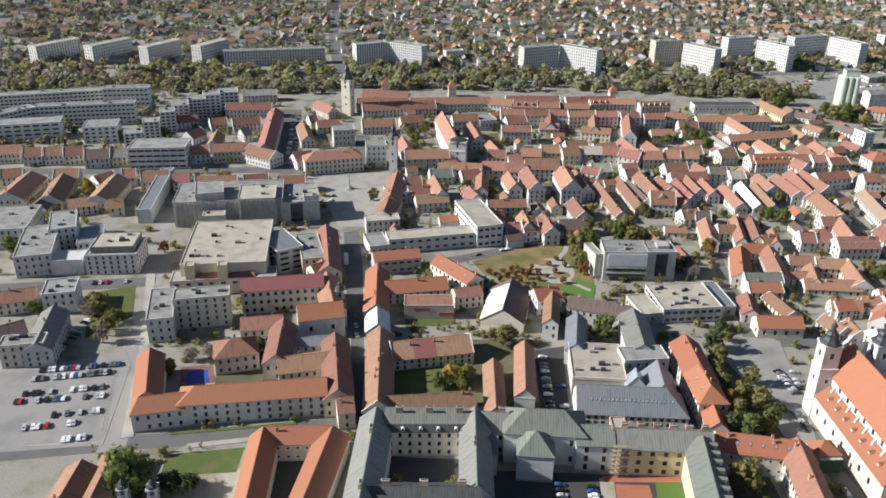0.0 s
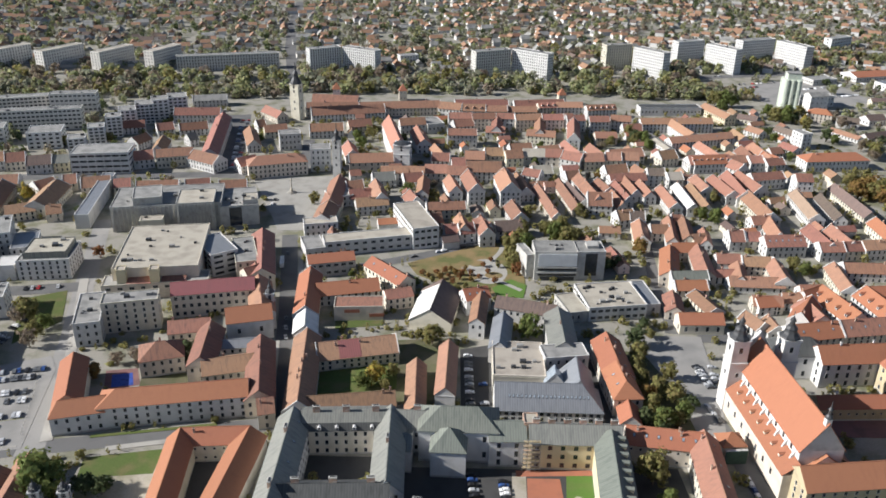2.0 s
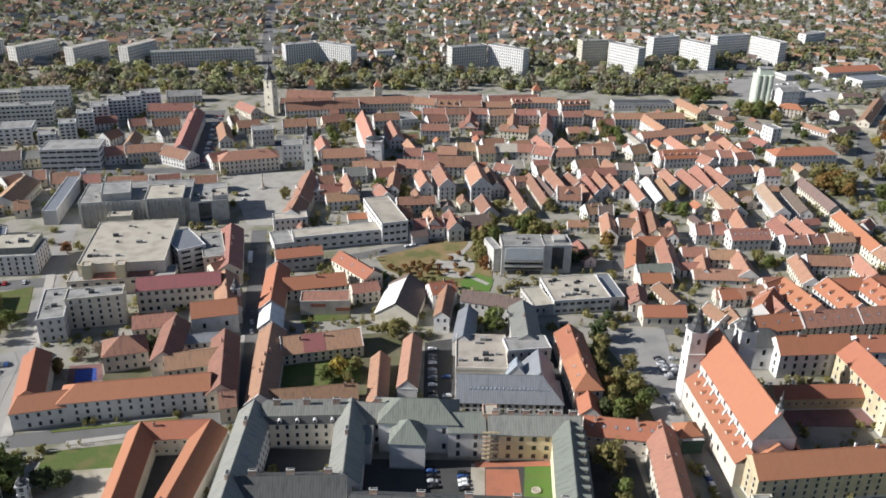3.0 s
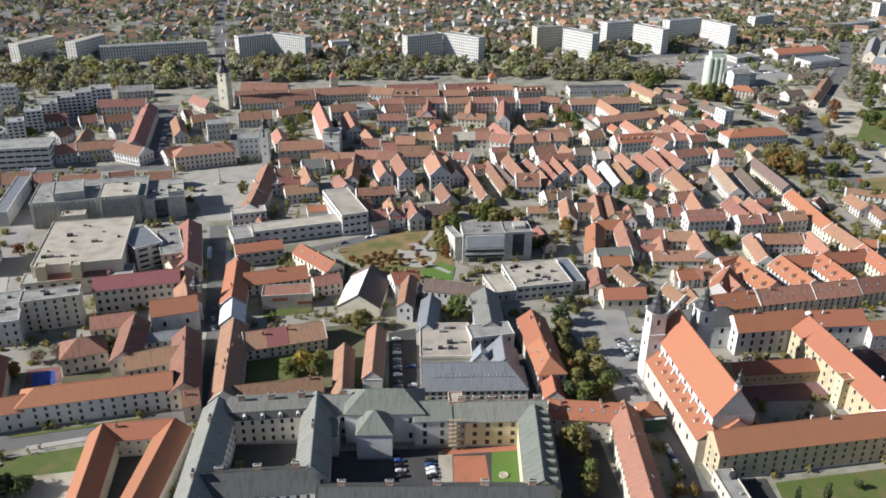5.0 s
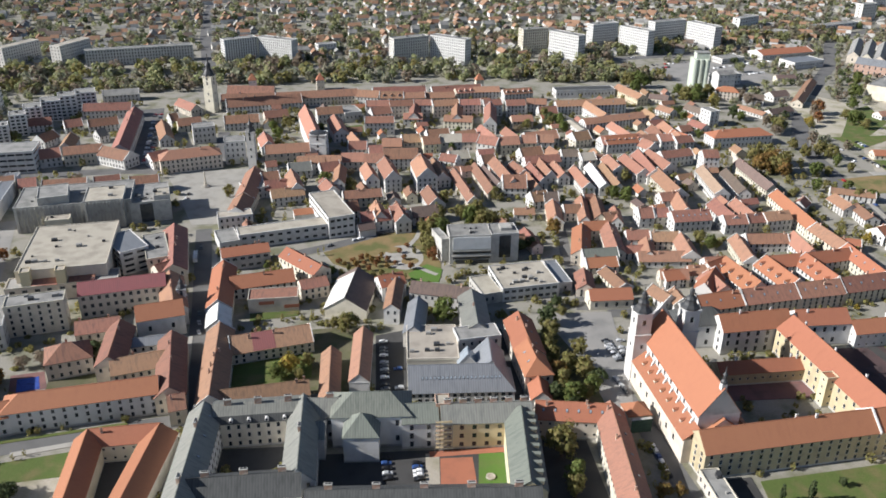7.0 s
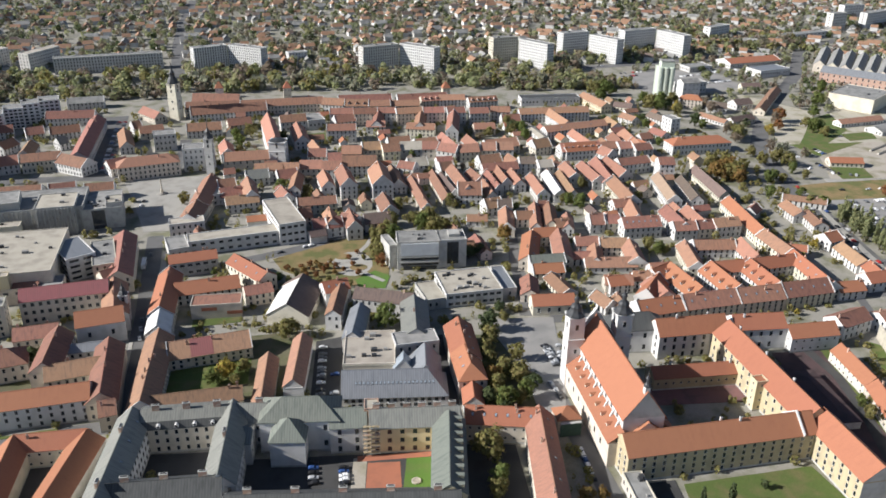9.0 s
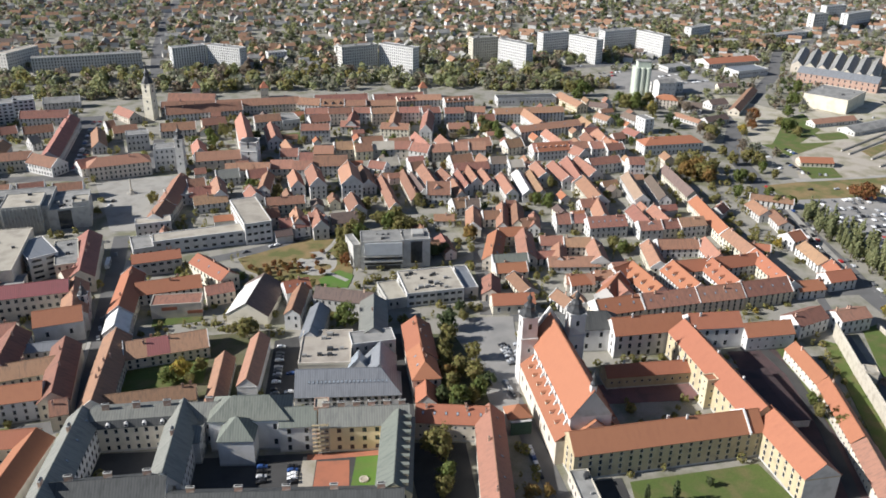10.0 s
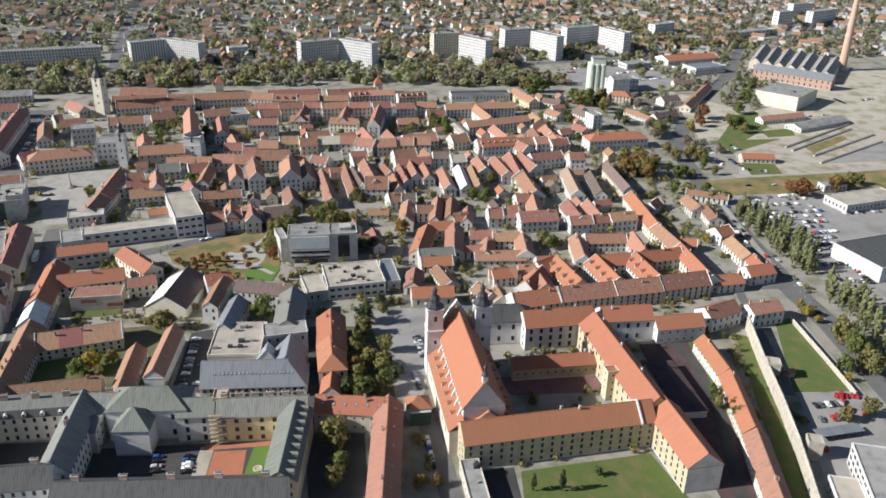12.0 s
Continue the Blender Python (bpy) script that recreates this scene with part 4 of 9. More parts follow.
house(174.7, 364.4, 23.4, 11.0, -1.0, 6.0, 4.0, 'gable', wall=CREAM, roof=ORANGE, floors=1, chim=0, step=4.5, win="tall")

house(243.2, 266.8, 5.4, 5.0, 4, 15.0, 0.0, 'flat', wall=YELLOW, roof=ORANGE, floors=4, win='small', step=3, label="ochre stair turret against the convent wing", category="turret")
fire_wall = tagged(new("roof_parapet"), "white parapet wall across the convent roof", "parapet")
fire_wall.matrix_world = pose(243.6, 237.6, 0, 0, 0, 4.3)
part("wall", Shape().add([(e, py, pz) for e in (-0.35, 0.35) for py, pz in ((-8.1, 12.0), (8.1, 12.0), (8.1, 13.0), (0, 19.6), (-8.1, 13.0))], [(4, 3, 2, 1, 0), (5, 6, 7, 8, 9)] + [(i, (i + 1) % 5, (i + 1) % 5 + 5, i + 5) for i in range(5)]).mesh("wall", BRIGHT), fire_wall)

# houses north of the church square
house(177.4, 430.9, 38.5, 11.2, 74.2, 7.0, 4.0, 'gable', roof=ORANGE, wall=CREAM, sky=3)
house(192.1, 452.2, 15.9, 11.2, 1.4, 7.0, 4.0, 'gable', roof=ORANGE, wall=CREAM)
house(197.3, 431.9, 37.6, 11.2, 81.1, 7.0, 4.0, 'gable', roof=RED, wall=CREAM, sky=4)
house(183.0, 412.1, 21.8, 11.2, 2.9, 7.0, 4.0, 'gable', fire=True, roof=GREEN, wall=CREAM, win=None, chim=0)
house(182.4, 406.1, 19.2, 11.2, 1.5, 4.4, 3.6, 'gable', fire=True, roof=ORANGE, wall=CREAM)
house(166.6, 384.2, 20.1, 10.1, 79.1, 4.4, 3.6, 'gable', roof=RED, wall=CREAM)
house(184.6, 385.1, 22.8, 10.1, -77.6, 4.4, 2.6, 'gable', fire=True, roof=OLD, wall=CREAM)
house(207.8, 422.1, 16.1, 9.0, 3.2, 4.4, 2.6, 'gable', fire=True, roof=RED)
house(334.6, 465.5, 58.9, 11.2, 86.8, 6.6, 4.4, 'gable', fire=True, roof=ORANGE, wall=CREAM, sky=4)
house(334.1, 420.4, 31.6, 11.2, -86.0, 6.6, 4.4, 'gable', fire=True, roof=OLD, wall=CREAM)
house(335.3, 382.1, 45.1, 11.2, -89.7, 6.6, 4.4, 'gable', fire=True, roof=ORANGE, wall=CREAM, sky=5)
house(346.9, 363.7, 16.8, 11.2, 4.1, 5.3, 3.7, 'gable', roof=ORANGE)
house(339.1, 533.1, 58.5, 9.0, 88.5, 6.6, 4.4, 'gable', roof=BROWN, wall=CREAM)
house(255.3, 376.5, 32.8, 14.6, -80.0, 6.2, 5.8, 'gable', roof=ORANGE, dorm=4, wall=WHITE)
house(278.4, 376.1, 31.8, 14.6, -83.3, 6.2, 5.8, 'gable', fire=True, roof=ORANGE, dorm=4, wall=WHITE)
house(302.8, 377.0, 31.3, 14.6, -84.9, 6.2, 5.8, 'gable', fire=True, roof=ORANGE, dorm=4, wall=WHITE)
house(246.1, 390.9, 16.2, 12.3, 29.3, 6.2, 4.8, 'gable', roof=ORANGE)
house(290.2, 393.1, 23.6, 11.2, 3.9, 6.2, 4.8, 'gable', roof=ORANGE)
house(317.8, 396.0, 29.8, 11.2, 8.5, 6.2, 4.8, 'gable', fire=True, roof=ORANGE)
house(227.8, 348.6, 26.5, 14.6, 9.8, 7.5, 5.5, 'gable', fire=True, roof=ORANGE, wall=PASTEL, floors=3, sky=3)
house(257.9, 352.8, 33.0, 14.6, 7.1, 7.5, 5.5, 'gable', fire=True, roof=RED, wall=PASTEL, floors=3, sky=4)
house(288.1, 356.1, 27.2, 14.6, 5.9, 7.5, 5.5, 'gable', roof=RED, wall=PASTEL, floors=3, sky=4)
house(317.2, 360.2, 30.5, 14.6, 7.7, 7.5, 5.5, 'gable', fire=True, roof=RED, wall=PASTEL, floors=3, sky=4)
house(233.2, 370.2, 24.7, 12.3, 53.5, 6.2, 5.8, 'gable', fire=True, roof=ORANGE)
house(217.5, 384.2, 12.1, 10.1, 8.5, 5.3, 3.7, 'gable', roof=ORANGE)
house(211.5, 359.5, 13.4, 9.0, -88.3, 4.4, 3.6, 'gable', fire=True, roof=OLD)
house(203.6, 363.6, 15.1, 9.0, -69.4, 4.4, 3.6, 'gable', fire=True, roof=OLD)
house(376.4, 477.7, 21.8, 11.2, -89.7, 5.3, 3.7, 'gable', roof=RED)
house(381.8, 460.1, 23.6, 10.1, 83.7, 5.3, 2.7, 'gable', roof=OLD)
house(373.8, 428.5, 13.4, 12.3, 23.7, 6.2, 3.8, 'gable', fire=True, roof=ORANGE)
house(374.3, 402.1, 27.1, 11.2, 89.2, 5.3, 3.7, 'gable', roof=OLD)
house(374.9, 381.4, 14.1, 10.1, 82.7, 5.3, 3.7, 'gable', fire=True, roof=ORANGE)
house(369.9, 372.0, 17.8, 12.3, 9.0, 6.2, 3.8, 'gable', roof=ORANGE, floors=2)
house(348.8, 482.6, 14.3, 9.0, 44.4, 4.4, 3.6, 'gable', fire=True, roof=RED)
house(345.7, 419.0, 14.0, 9.0, -24.0, 4.4, 2.6, 'gable', fire=True, roof=ORANGE)
house(396.1, 497.8, 30.1, 9.0, -27.8, 4.4, 2.6, 'gable', fire=True, roof=OLD)

# old town houses, row by row
house(-40.1, 771.4, 71.2, 16.2, 11.2, 6.7, 6.3, 'gable', roof=RED, wall=WHITE, label="white plastered town house under a red-brown tiled roof", chim=3, fire=True)
house(91.3, 798.2, 53.6, 15.1, 2.7, 7.6, 5.4, 'gable', roof=RED, wall=WHITE, label="white plastered town house under a red-brown tiled roof", chim=2, fire=True)
house(149.1, 798.8, 52.2, 15.1, 7.6, 7.6, 5.4, 'gable', roof=RED, wall=CREAM, label="cream plastered town house under a red-brown tiled roof", fire=True)
house(-110.6, 766.5, 30.9, 11.6, -51.2, 5.9, 5.1, 'gable', roof=RED, wall=CREAM, label="cream plastered town house under a red-brown tiled roof")
house(-55.2, 712.3, 30.4, 13.9, 9.3, 6.7, 5.3, 'gable', roof=RED, wall=WHITE, label="white plastered town house under a red-brown tiled roof", fire=True)
house(-26.5, 729.3, 21.5, 11.6, 17.8, 5.9, 5.1, 'gable', roof=RED, wall=CREAM, label="cream plastered town house under a red-brown tiled roof")
house(-117.1, 685.5, 45.4, 11.6, -75.2, 5.9, 5.1, 'gable', roof=WARM, wall=WHITE, label="white plastered town house under an orange tiled roof")
house(-100.7, 711.2, 20.4, 11.6, 17.7, 5.9, 5.1, 'gable', roof=RED, wall=CREAM, label="cream plastered town house under a red-brown tiled roof")
house(22.2, 725.4, 23.8, 13.0, 11.6, 9.0, 5.0, 'gable', roof=RED, wall=WHITE, label="white plastered town house under a red-brown tiled roof")
house(29.7, 683.9, 42.9, 12.8, -81.4, 7.6, 5.4, 'gable', roof=WARM, wall=WHITE, label="white plastered town house under an orange tiled roof")
house(69.2, 731.5, 19.8, 11.6, 19.2, 5.9, 5.1, 'gable', roof=WARM, wall=WHITE, label="white plastered town house under an orange tiled roof", fire=True)
house(224.8, 720.4, 18.2, 11.6, 2.5, 5.9, 5.1, 'gable', roof=RED, wall=WHITE, label="white plastered town house under a red-brown tiled roof", fire=True)
house(114.2, 658.0, 20.0, 11.6, 11.3, 5.9, 5.1, 'gable', roof=WARM, wall=CREAM, label="cream plastered town house under an orange tiled roof", fire=True)
house(136.1, 648.7, 20.3, 13.9, 15.4, 6.7, 5.3, 'gable', roof=WARM, wall=PASTEL, label="pastel plastered town house under an orange tiled roof", fire=True)
house(199.7, 641.2, 30.5, 13.9, 13.4, 6.7, 5.3, 'gable', roof=WARM, wall=CREAM, label="cream plastered town house under an orange tiled roof", fire=True)
house(23.1, 581.6, 15.6, 12.8, 16.0, 5.9, 5.1, 'gable', roof=RED, wall=WHITE, label="white plastered town house under a red-brown tiled roof", fire=True)
house(104.2, 566.8, 36.6, 11.6, -84.5, 5.9, 5.1, 'gable', roof=OLD, wall=WHITE, label="white plastered town house under a weathered tiled roof", fire=True)
house(165.6, 564.0, 22.1, 10.4, -76.7, 5.9, 4.1, 'gable', roof=RED, wall=WHITE, label="white plastered town house under a red-brown tiled roof", fire=True)
house(185.8, 566.2, 36.2, 9.3, -86.0, 5.0, 5.0, 'gable', roof=RED, wall=WHITE, label="white plastered town house under a red-brown tiled roof", fire=True)
house(265.6, 563.8, 48.3, 11.6, 86.8, 6.7, 5.3, 'gable', roof=WARM, wall=WHITE, label="white plastered town house under an orange tiled roof", fire=True)
house(263.5, 622.9, 35.6, 15.1, 6.8, 7.6, 5.4, 'gable', roof=WARM, wall=WHITE, label="white plastered town house under an orange tiled roof", dorm=6, floors=3)
house(284.0, 611.5, 14.7, 11.6, -67.1, 5.9, 5.1, 'gable', roof=RED, wall=WHITE, label="white plastered town house under a red-brown tiled roof", fire=True)
house(302.8, 641.0, 29.9, 11.6, 89.0, 5.9, 5.1, 'gable', roof=RED, wall=WHITE, label="white plastered town house under a red-brown tiled roof", fire=True)
house(233.1, 637.2, 16.2, 13.9, 18.3, 6.7, 5.3, 'gable', roof=OLD, wall=CREAM, label="cream plastered town house under a weathered tiled roof", fire=True)
house(37.5, 501.1, 10.1, 11.6, 18.4, 5.9, 5.1, 'gable', roof=RED, wall=WHITE, label="white plastered town house under a red-brown tiled roof")
house(167.6, 507.0, 12.8, 11.6, 15.5, 5.9, 5.1, 'gable', roof=OLD, wall=WHITE, label="white plastered town house under a weathered tiled roof", fire=True)
house(94.5, 513.2, 25.9, 11.6, -81.6, 5.9, 5.1, 'gable', roof=OLD, wall=WHITE, label="white plastered town house under a weathered tiled roof", fire=True)
house(145.6, 587.8, 11.8, 11.6, 14.7, 5.9, 5.1, 'gable', roof=RED, wall=WHITE, label="white plastered town house under a red-brown tiled roof", fire=True)
house(124.2, 600.2, 16.2, 11.6, 11.7, 5.9, 5.1, 'gable', roof=PALE, wall=WHITE, label="white plastered town house under a pale roof", fire=True)
house(200.7, 596.4, 16.3, 11.6, -75.0, 5.9, 5.1, 'gable', roof=RED, wall=WHITE, label="white plastered town house under a red-brown tiled roof")
house(182.9, 603.0, 19.4, 11.6, 14.3, 5.9, 5.1, 'gable', roof=RED, wall=WHITE, label="white plastered town house under a red-brown tiled roof", fire=True)
house(-32.4, 546.2, 52.2, 13.9, 86.9, 7.6, 5.4, 'gable', roof=WARM, wall=CREAM, label="cream plastered town house under an orange tiled roof", chim=2)
house(-35.4, 506.8, 27.6, 13.9, 85.0, 7.6, 4.4, 'gable', roof=WARM, wall=CREAM, label="cream plastered town house under an orange tiled roof", fire=True)
house(-1.2, 544.9, 31.5, 10.0, -79.4, 9.0, 5.0, 'gable', roof=OLD, wall=WHITE, label="white plastered town house under a weathered tiled roof", fire=True)
house(-5.5, 529.4, 22.9, 11.6, 12.6, 6.7, 4.3, 'gable', roof=OLD, wall=WHITE, label="white plastered town house under a weathered tiled roof")
house(-19.9, 564.0, 12.9, 11.6, 18.0, 5.9, 5.1, 'gable', roof=OLD, wall=CREAM, label="cream plastered town house under a weathered tiled roof", fire=True)
house(-14.8, 546.5, 15.7, 11.6, 14.4, 5.9, 5.1, 'gable', roof=RED, wall=WHITE, label="white plastered town house under a red-brown tiled roof")
house(0.8, 582.8, 17.3, 11.6, 10.7, 5.9, 5.1, 'gable', roof=SLATE, wall=WHITE, label="white plastered town house under a slate roof", fire=True)
house(23.7, 537.6, 17.5, 11.6, -72.0, 5.9, 5.1, 'gable', roof=RED, wall=WHITE, label="white plastered town house under a red-brown tiled roof", fire=True)
house(-10.4, 622.8, 35.7, 13.9, 6.7, 7.6, 5.4, 'gable', roof=WARM, wall=CREAM, label="cream plastered town house under an orange tiled roof", chim=2, step=4.5, fire=True)
house(7.0, 668.5, 76, 12, -81.5, 14, 8, 'gable', roof=WARM, wall=WHITE, chim=0, floors=1, win='tall', step=7, label="white old church nave under a steep orange roof", category="church")
house(-28.9, 649.6, 28.3, 11.6, -78.2, 5.9, 5.1, 'gable', roof=WARM, wall=WHITE, label="white plastered town house under an orange tiled roof", fire=True)
house(-296.9, 542.2, 44.9, 20.9, -86.0, 6.7, 5.3, 'gable', roof=OLD, wall=CREAM, label="cream plastered town house under a weathered tiled roof", fire=True)
house(-269.0, 538.0, 45.8, 16.2, -79.1, 6.7, 5.3, 'gable', roof=OLD, wall=CREAM, label="cream plastered town house under a weathered tiled roof", fire=True)
house(-243.2, 517.5, 18.6, 13.9, 25.2, 5.9, 4.1, 'gable', roof=OLD, wall=CREAM, label="cream plastered town house under a weathered tiled roof")
house(-233.7, 539.1, 45.4, 18.6, -87.2, 6.7, 5.3, 'gable', roof=OLD, wall=CREAM, label="cream plastered town house under a weathered tiled roof", fire=True)
house(-219.9, 516.2, 9.7, 13.9, 20.5, 5.9, 4.1, 'gable', roof=WARM, wall=CREAM, label="cream plastered town house under an orange tiled roof")
house(-209.2, 567.6, 20.5, 16.2, 16.1, 6.7, 5.3, 'gable', roof=RED, wall=CREAM, label="cream plastered town house under a red-brown tiled roof", fire=True)
house(-189.8, 566.2, 11.9, 13.9, 13.6, 6.7, 4.3, 'gable', roof=RED, wall=CREAM, label="cream plastered town house under a red-brown tiled roof")
house(-245.7, 563.7, 15.3, 13.9, 48.2, 6.7, 4.3, 'gable', roof=WARM, wall=CREAM, label="cream plastered town house under an orange tiled roof", fire=True)
house(-269.3, 519.2, 28.6, 13.9, 88.4, 5.9, 4.1, 'gable', roof=BROWN, wall=CREAM, label="cream plastered town house under a dark brown roof", fire=True)
house(-350.0, 621.0, 34.7, 15.1, 9.5, 7.6, 5.4, 'gable', roof=WARM, wall=CREAM, label="cream plastered town house under an orange tiled roof", step=3)
house(-321.0, 616.9, 14.4, 15.1, 13.7, 7.6, 5.4, 'gable', roof=RED, wall=WHITE, label="white plastered town house under a red-brown tiled roof", step=3, fire=True)
house(-306.4, 619.7, 14.0, 15.1, 20.5, 7.6, 5.4, 'gable', roof=RED, wall=WHITE, label="white plastered town house under a red-brown tiled roof", step=3, fire=True)
house(-290.6, 620.2, 14.8, 15.1, 19.3, 7.6, 5.4, 'gable', roof=RED, wall=CREAM, label="cream plastered town house under a red-brown tiled roof", step=3, fire=True)
house(-269.2, 613.8, 18.7, 16.2, 15.2, 7.6, 5.4, 'gable', roof=BROWN, wall=WHITE, label="white plastered town house under a dark brown roof", step=3, fire=True)
house(-253.8, 618.2, 11.8, 15.1, 16.3, 7.6, 4.4, 'gable', roof=SLATE, wall=YELLOW, label="yellow plastered town house under a slate roof")
house(-192.8, 626.9, 15.7, 15.1, 18.6, 7.6, 5.4, 'gable', roof=WARM, wall=WHITE, label="white plastered town house under an orange tiled roof", step=3, fire=True)
house(-168.3, 629.9, 28.7, 14.0, 14.1, 9.5, 4.5, 'gable', roof=RED, wall=CREAM, label="cream plastered town house under a red-brown tiled roof", step=3)
house(-141.2, 622.4, 29.5, 15.1, -34.1, 7.6, 5.4, 'gable', roof=RED, wall=WHITE, label="white plastered town house under a red-brown tiled roof", step=3, fire=True)
house(-146.9, 685.2, 112.1, 14.0, -83.8, 9.0, 5.0, 'gable', roof=RED, wall=WHITE, label="white plastered town house under a red-brown tiled roof", chim=3)
house(-181.2, 759.6, 43.4, 13.9, 2.6, 7.6, 5.4, 'gable', roof=RED, wall=WHITE, label="white plastered town house under a red-brown tiled roof", chim=2, fire=True)
house(-229.4, 721.4, 18.7, 11.6, 14.3, 5.9, 5.1, 'gable', roof=RED, wall=WHITE, label="white plastered town house under a red-brown tiled roof")
house(-199.9, 714.3, 15.0, 11.6, 24.3, 5.9, 5.1, 'gable', roof=RED, wall=WHITE, label="white plastered town house under a red-brown tiled roof", fire=True)
house(-175.0, 716.3, 25.1, 11.6, 19.6, 5.9, 5.1, 'gable', roof=RED, wall=WHITE, label="white plastered town house under a red-brown tiled roof", fire=True)
house(-210.9, 676.1, 18.5, 11.6, 66.5, 5.9, 5.1, 'gable', roof=RED, wall=WHITE, label="white plastered town house under a red-brown tiled roof", fire=True)
house(-188.9, 660.8, 32.2, 11.6, -83.9, 5.9, 5.1, 'gable', roof=OLD, wall=WHITE, label="white plastered town house under a weathered tiled roof", fire=True)
house(-169.1, 683.6, 8.1, 11.6, 41.5, 5.9, 5.1, 'gable', roof=SLATE, wall=WHITE, label="white plastered town house under a slate roof")
house(-109.0, 616.5, 15.6, 13.9, 35.1, 6.7, 5.3, 'gable', roof=RED, wall=WHITE, label="white plastered town house under a red-brown tiled roof")
house(-83.5, 608.7, 45.7, 16.0, 16.1, 11.0, 5.0, 'hip', roof=WARM, wall=CREAM, label="cream plastered town house under an orange tiled roof", floors=3, step=3.2)
house(-162.1, 559.5, 30.0, 13.9, 6.7, 6.7, 5.3, 'gable', roof=RED, wall=WHITE, label="white plastered town house under a red-brown tiled roof", fire=True)
house(-134.3, 563.5, 18.1, 13.9, 13.7, 6.7, 5.3, 'gable', roof=RED, wall=WHITE, label="white plastered town house under a red-brown tiled roof", fire=True)
house(-108.2, 561.2, 20.2, 13.9, 8.8, 6.7, 5.3, 'gable', roof=RED, wall=CREAM, label="cream plastered town house under a red-brown tiled roof", fire=True)
house(-276.4, 573.2, 17.8, 13.9, 10.0, 5.9, 5.1, 'gable', roof=RED, wall=CREAM, label="cream plastered town house under a red-brown tiled roof", fire=True)
house(-316.8, 572.5, 15.2, 13.9, 16.4, 5.9, 5.1, 'gable', roof=OLD, wall=CREAM, label="cream plastered town house under a weathered tiled roof", fire=True)
house(-231.1, 574.8, 9.9, 13.9, 17.0, 5.9, 5.1, 'gable', roof=RED, wall=CREAM, label="cream plastered town house under a red-brown tiled roof", fire=True)
house(-116.8, 726.2, 8.3, 11.6, 29.7, 5.9, 5.1, 'gable', roof=RED, wall=WHITE, label="white plastered town house under a red-brown tiled roof", fire=True)
house(-183.1, 818.1, 33.7, 13.9, 10.8, 6.7, 4.3, 'gable', roof=FELT, wall=GREY, label="grey plastered town house under a grey roof", fire=True)

# terraces and back wings of the old town
house(-55.9, 783.3, 51.5, 16, 2.6, 8, 5, 'gable', roof=RED, wall=CREAM, floors=2, label="cream plastered town house under a red-brown tiled roof", fire=True)
house(9.9, 789.0, 80.6, 16, 6.5, 8, 5, 'gable', roof=RED, wall=CREAM, floors=2, label="cream plastered town house under a red-brown tiled roof", fire=True)
house(60.4, 786.0, 21.9, 15, -16.3, 8, 5, 'gable', roof=RED, wall=WHITE, floors=2, label="white plastered town house under a red-brown tiled roof")
house(82.5, 779.7, 23.3, 14, -4.6, 8, 5, 'gable', roof=RED, wall=WHITE, floors=2, label="white plastered town house under a red-brown tiled roof", dorm=3, fire=True)
house(104.6, 778.5, 21.2, 14, 1.4, 8, 4, 'gable', roof=RED, wall=CREAM, floors=2, label="cream plastered town house under a red-brown tiled roof", fire=True)
house(130.0, 780.4, 29.3, 13, -0.3, 7, 4, 'gable', roof=WARM, wall=CREAM, floors=2, label="cream plastered town house under an orange tiled roof")
house(155.9, 789.7, 18.9, 13, 9.5, 9, 4, 'gable', roof=RED, wall=CREAM, floors=3, label="cream plastered town house under a red-brown tiled roof", dorm=3)
house(178.5, 791.3, 26.6, 13, 0.5, 9, 4, 'gable', roof=WARM, wall=WHITE, floors=3, label="white plastered town house under an orange tiled roof")
house(208.2, 782.1, 30.0, 13, 8.7, 9, 4, 'gable', roof=RED, wall=WHITE, floors=3, label="white plastered town house under a red-brown tiled roof", dorm=5)
house(67.0, 740.5, 22.1, 12, 0.5, 11, 4, 'gable', roof=RED, wall=WHITE, floors=3, label="white plastered town house under a red-brown tiled roof", fire=True)
house(89.5, 739.6, 23.0, 12, 5.5, 11, 4, 'gable', roof=RED, wall=CREAM, floors=3, label="cream plastered town house under a red-brown tiled roof")
house(109.4, 740.0, 17.0, 12, -4.7, 11, 4, 'gable', roof=RED, wall=WHITE, floors=3, label="white plastered town house under a red-brown tiled roof", fire=True)
house(130.6, 737.3, 26.4, 12, 8.7, 11, 4, 'gable', roof=WARM, wall=CREAM, floors=3, label="cream plastered town house under an orange tiled roof", fire=True)
house(153.7, 737.4, 20.5, 12, 1.0, 11, 4, 'gable', roof=RED, wall=PASTEL, floors=3, label="pastel plastered town house under a red-brown tiled roof", fire=True)
house(174.4, 734.7, 17.9, 12, 8.6, 11, 4, 'gable', roof=RED, wall=WHITE, floors=3, label="white plastered town house under a red-brown tiled roof", fire=True)
house(196.2, 731.9, 18.6, 12, 1.6, 11, 4, 'gable', roof=WARM, wall=WHITE, floors=3, label="white plastered town house under an orange tiled roof")
house(218.3, 738.0, 18.9, 12, -11.0, 10, 4, 'gable', roof=RED, wall=GREY, floors=3, label="grey plastered town house under a red-brown tiled roof")
house(100.1, 721.7, 37.8, 10, 82.7, 8, 5, 'gable', roof=RED, wall=WHITE, floors=2, label="white plastered town house under a red-brown tiled roof")
house(138.6, 713.7, 39.4, 10, 81.8, 8, 5, 'gable', roof=WARM, wall=WHITE, floors=2, label="white plastered town house under an orange tiled roof")
house(167.2, 700.6, 54.0, 11, 80.3, 9, 6, 'gable', roof=WARM, wall=WHITE, floors=3, label="white plastered town house under an orange tiled roof", fire=True)
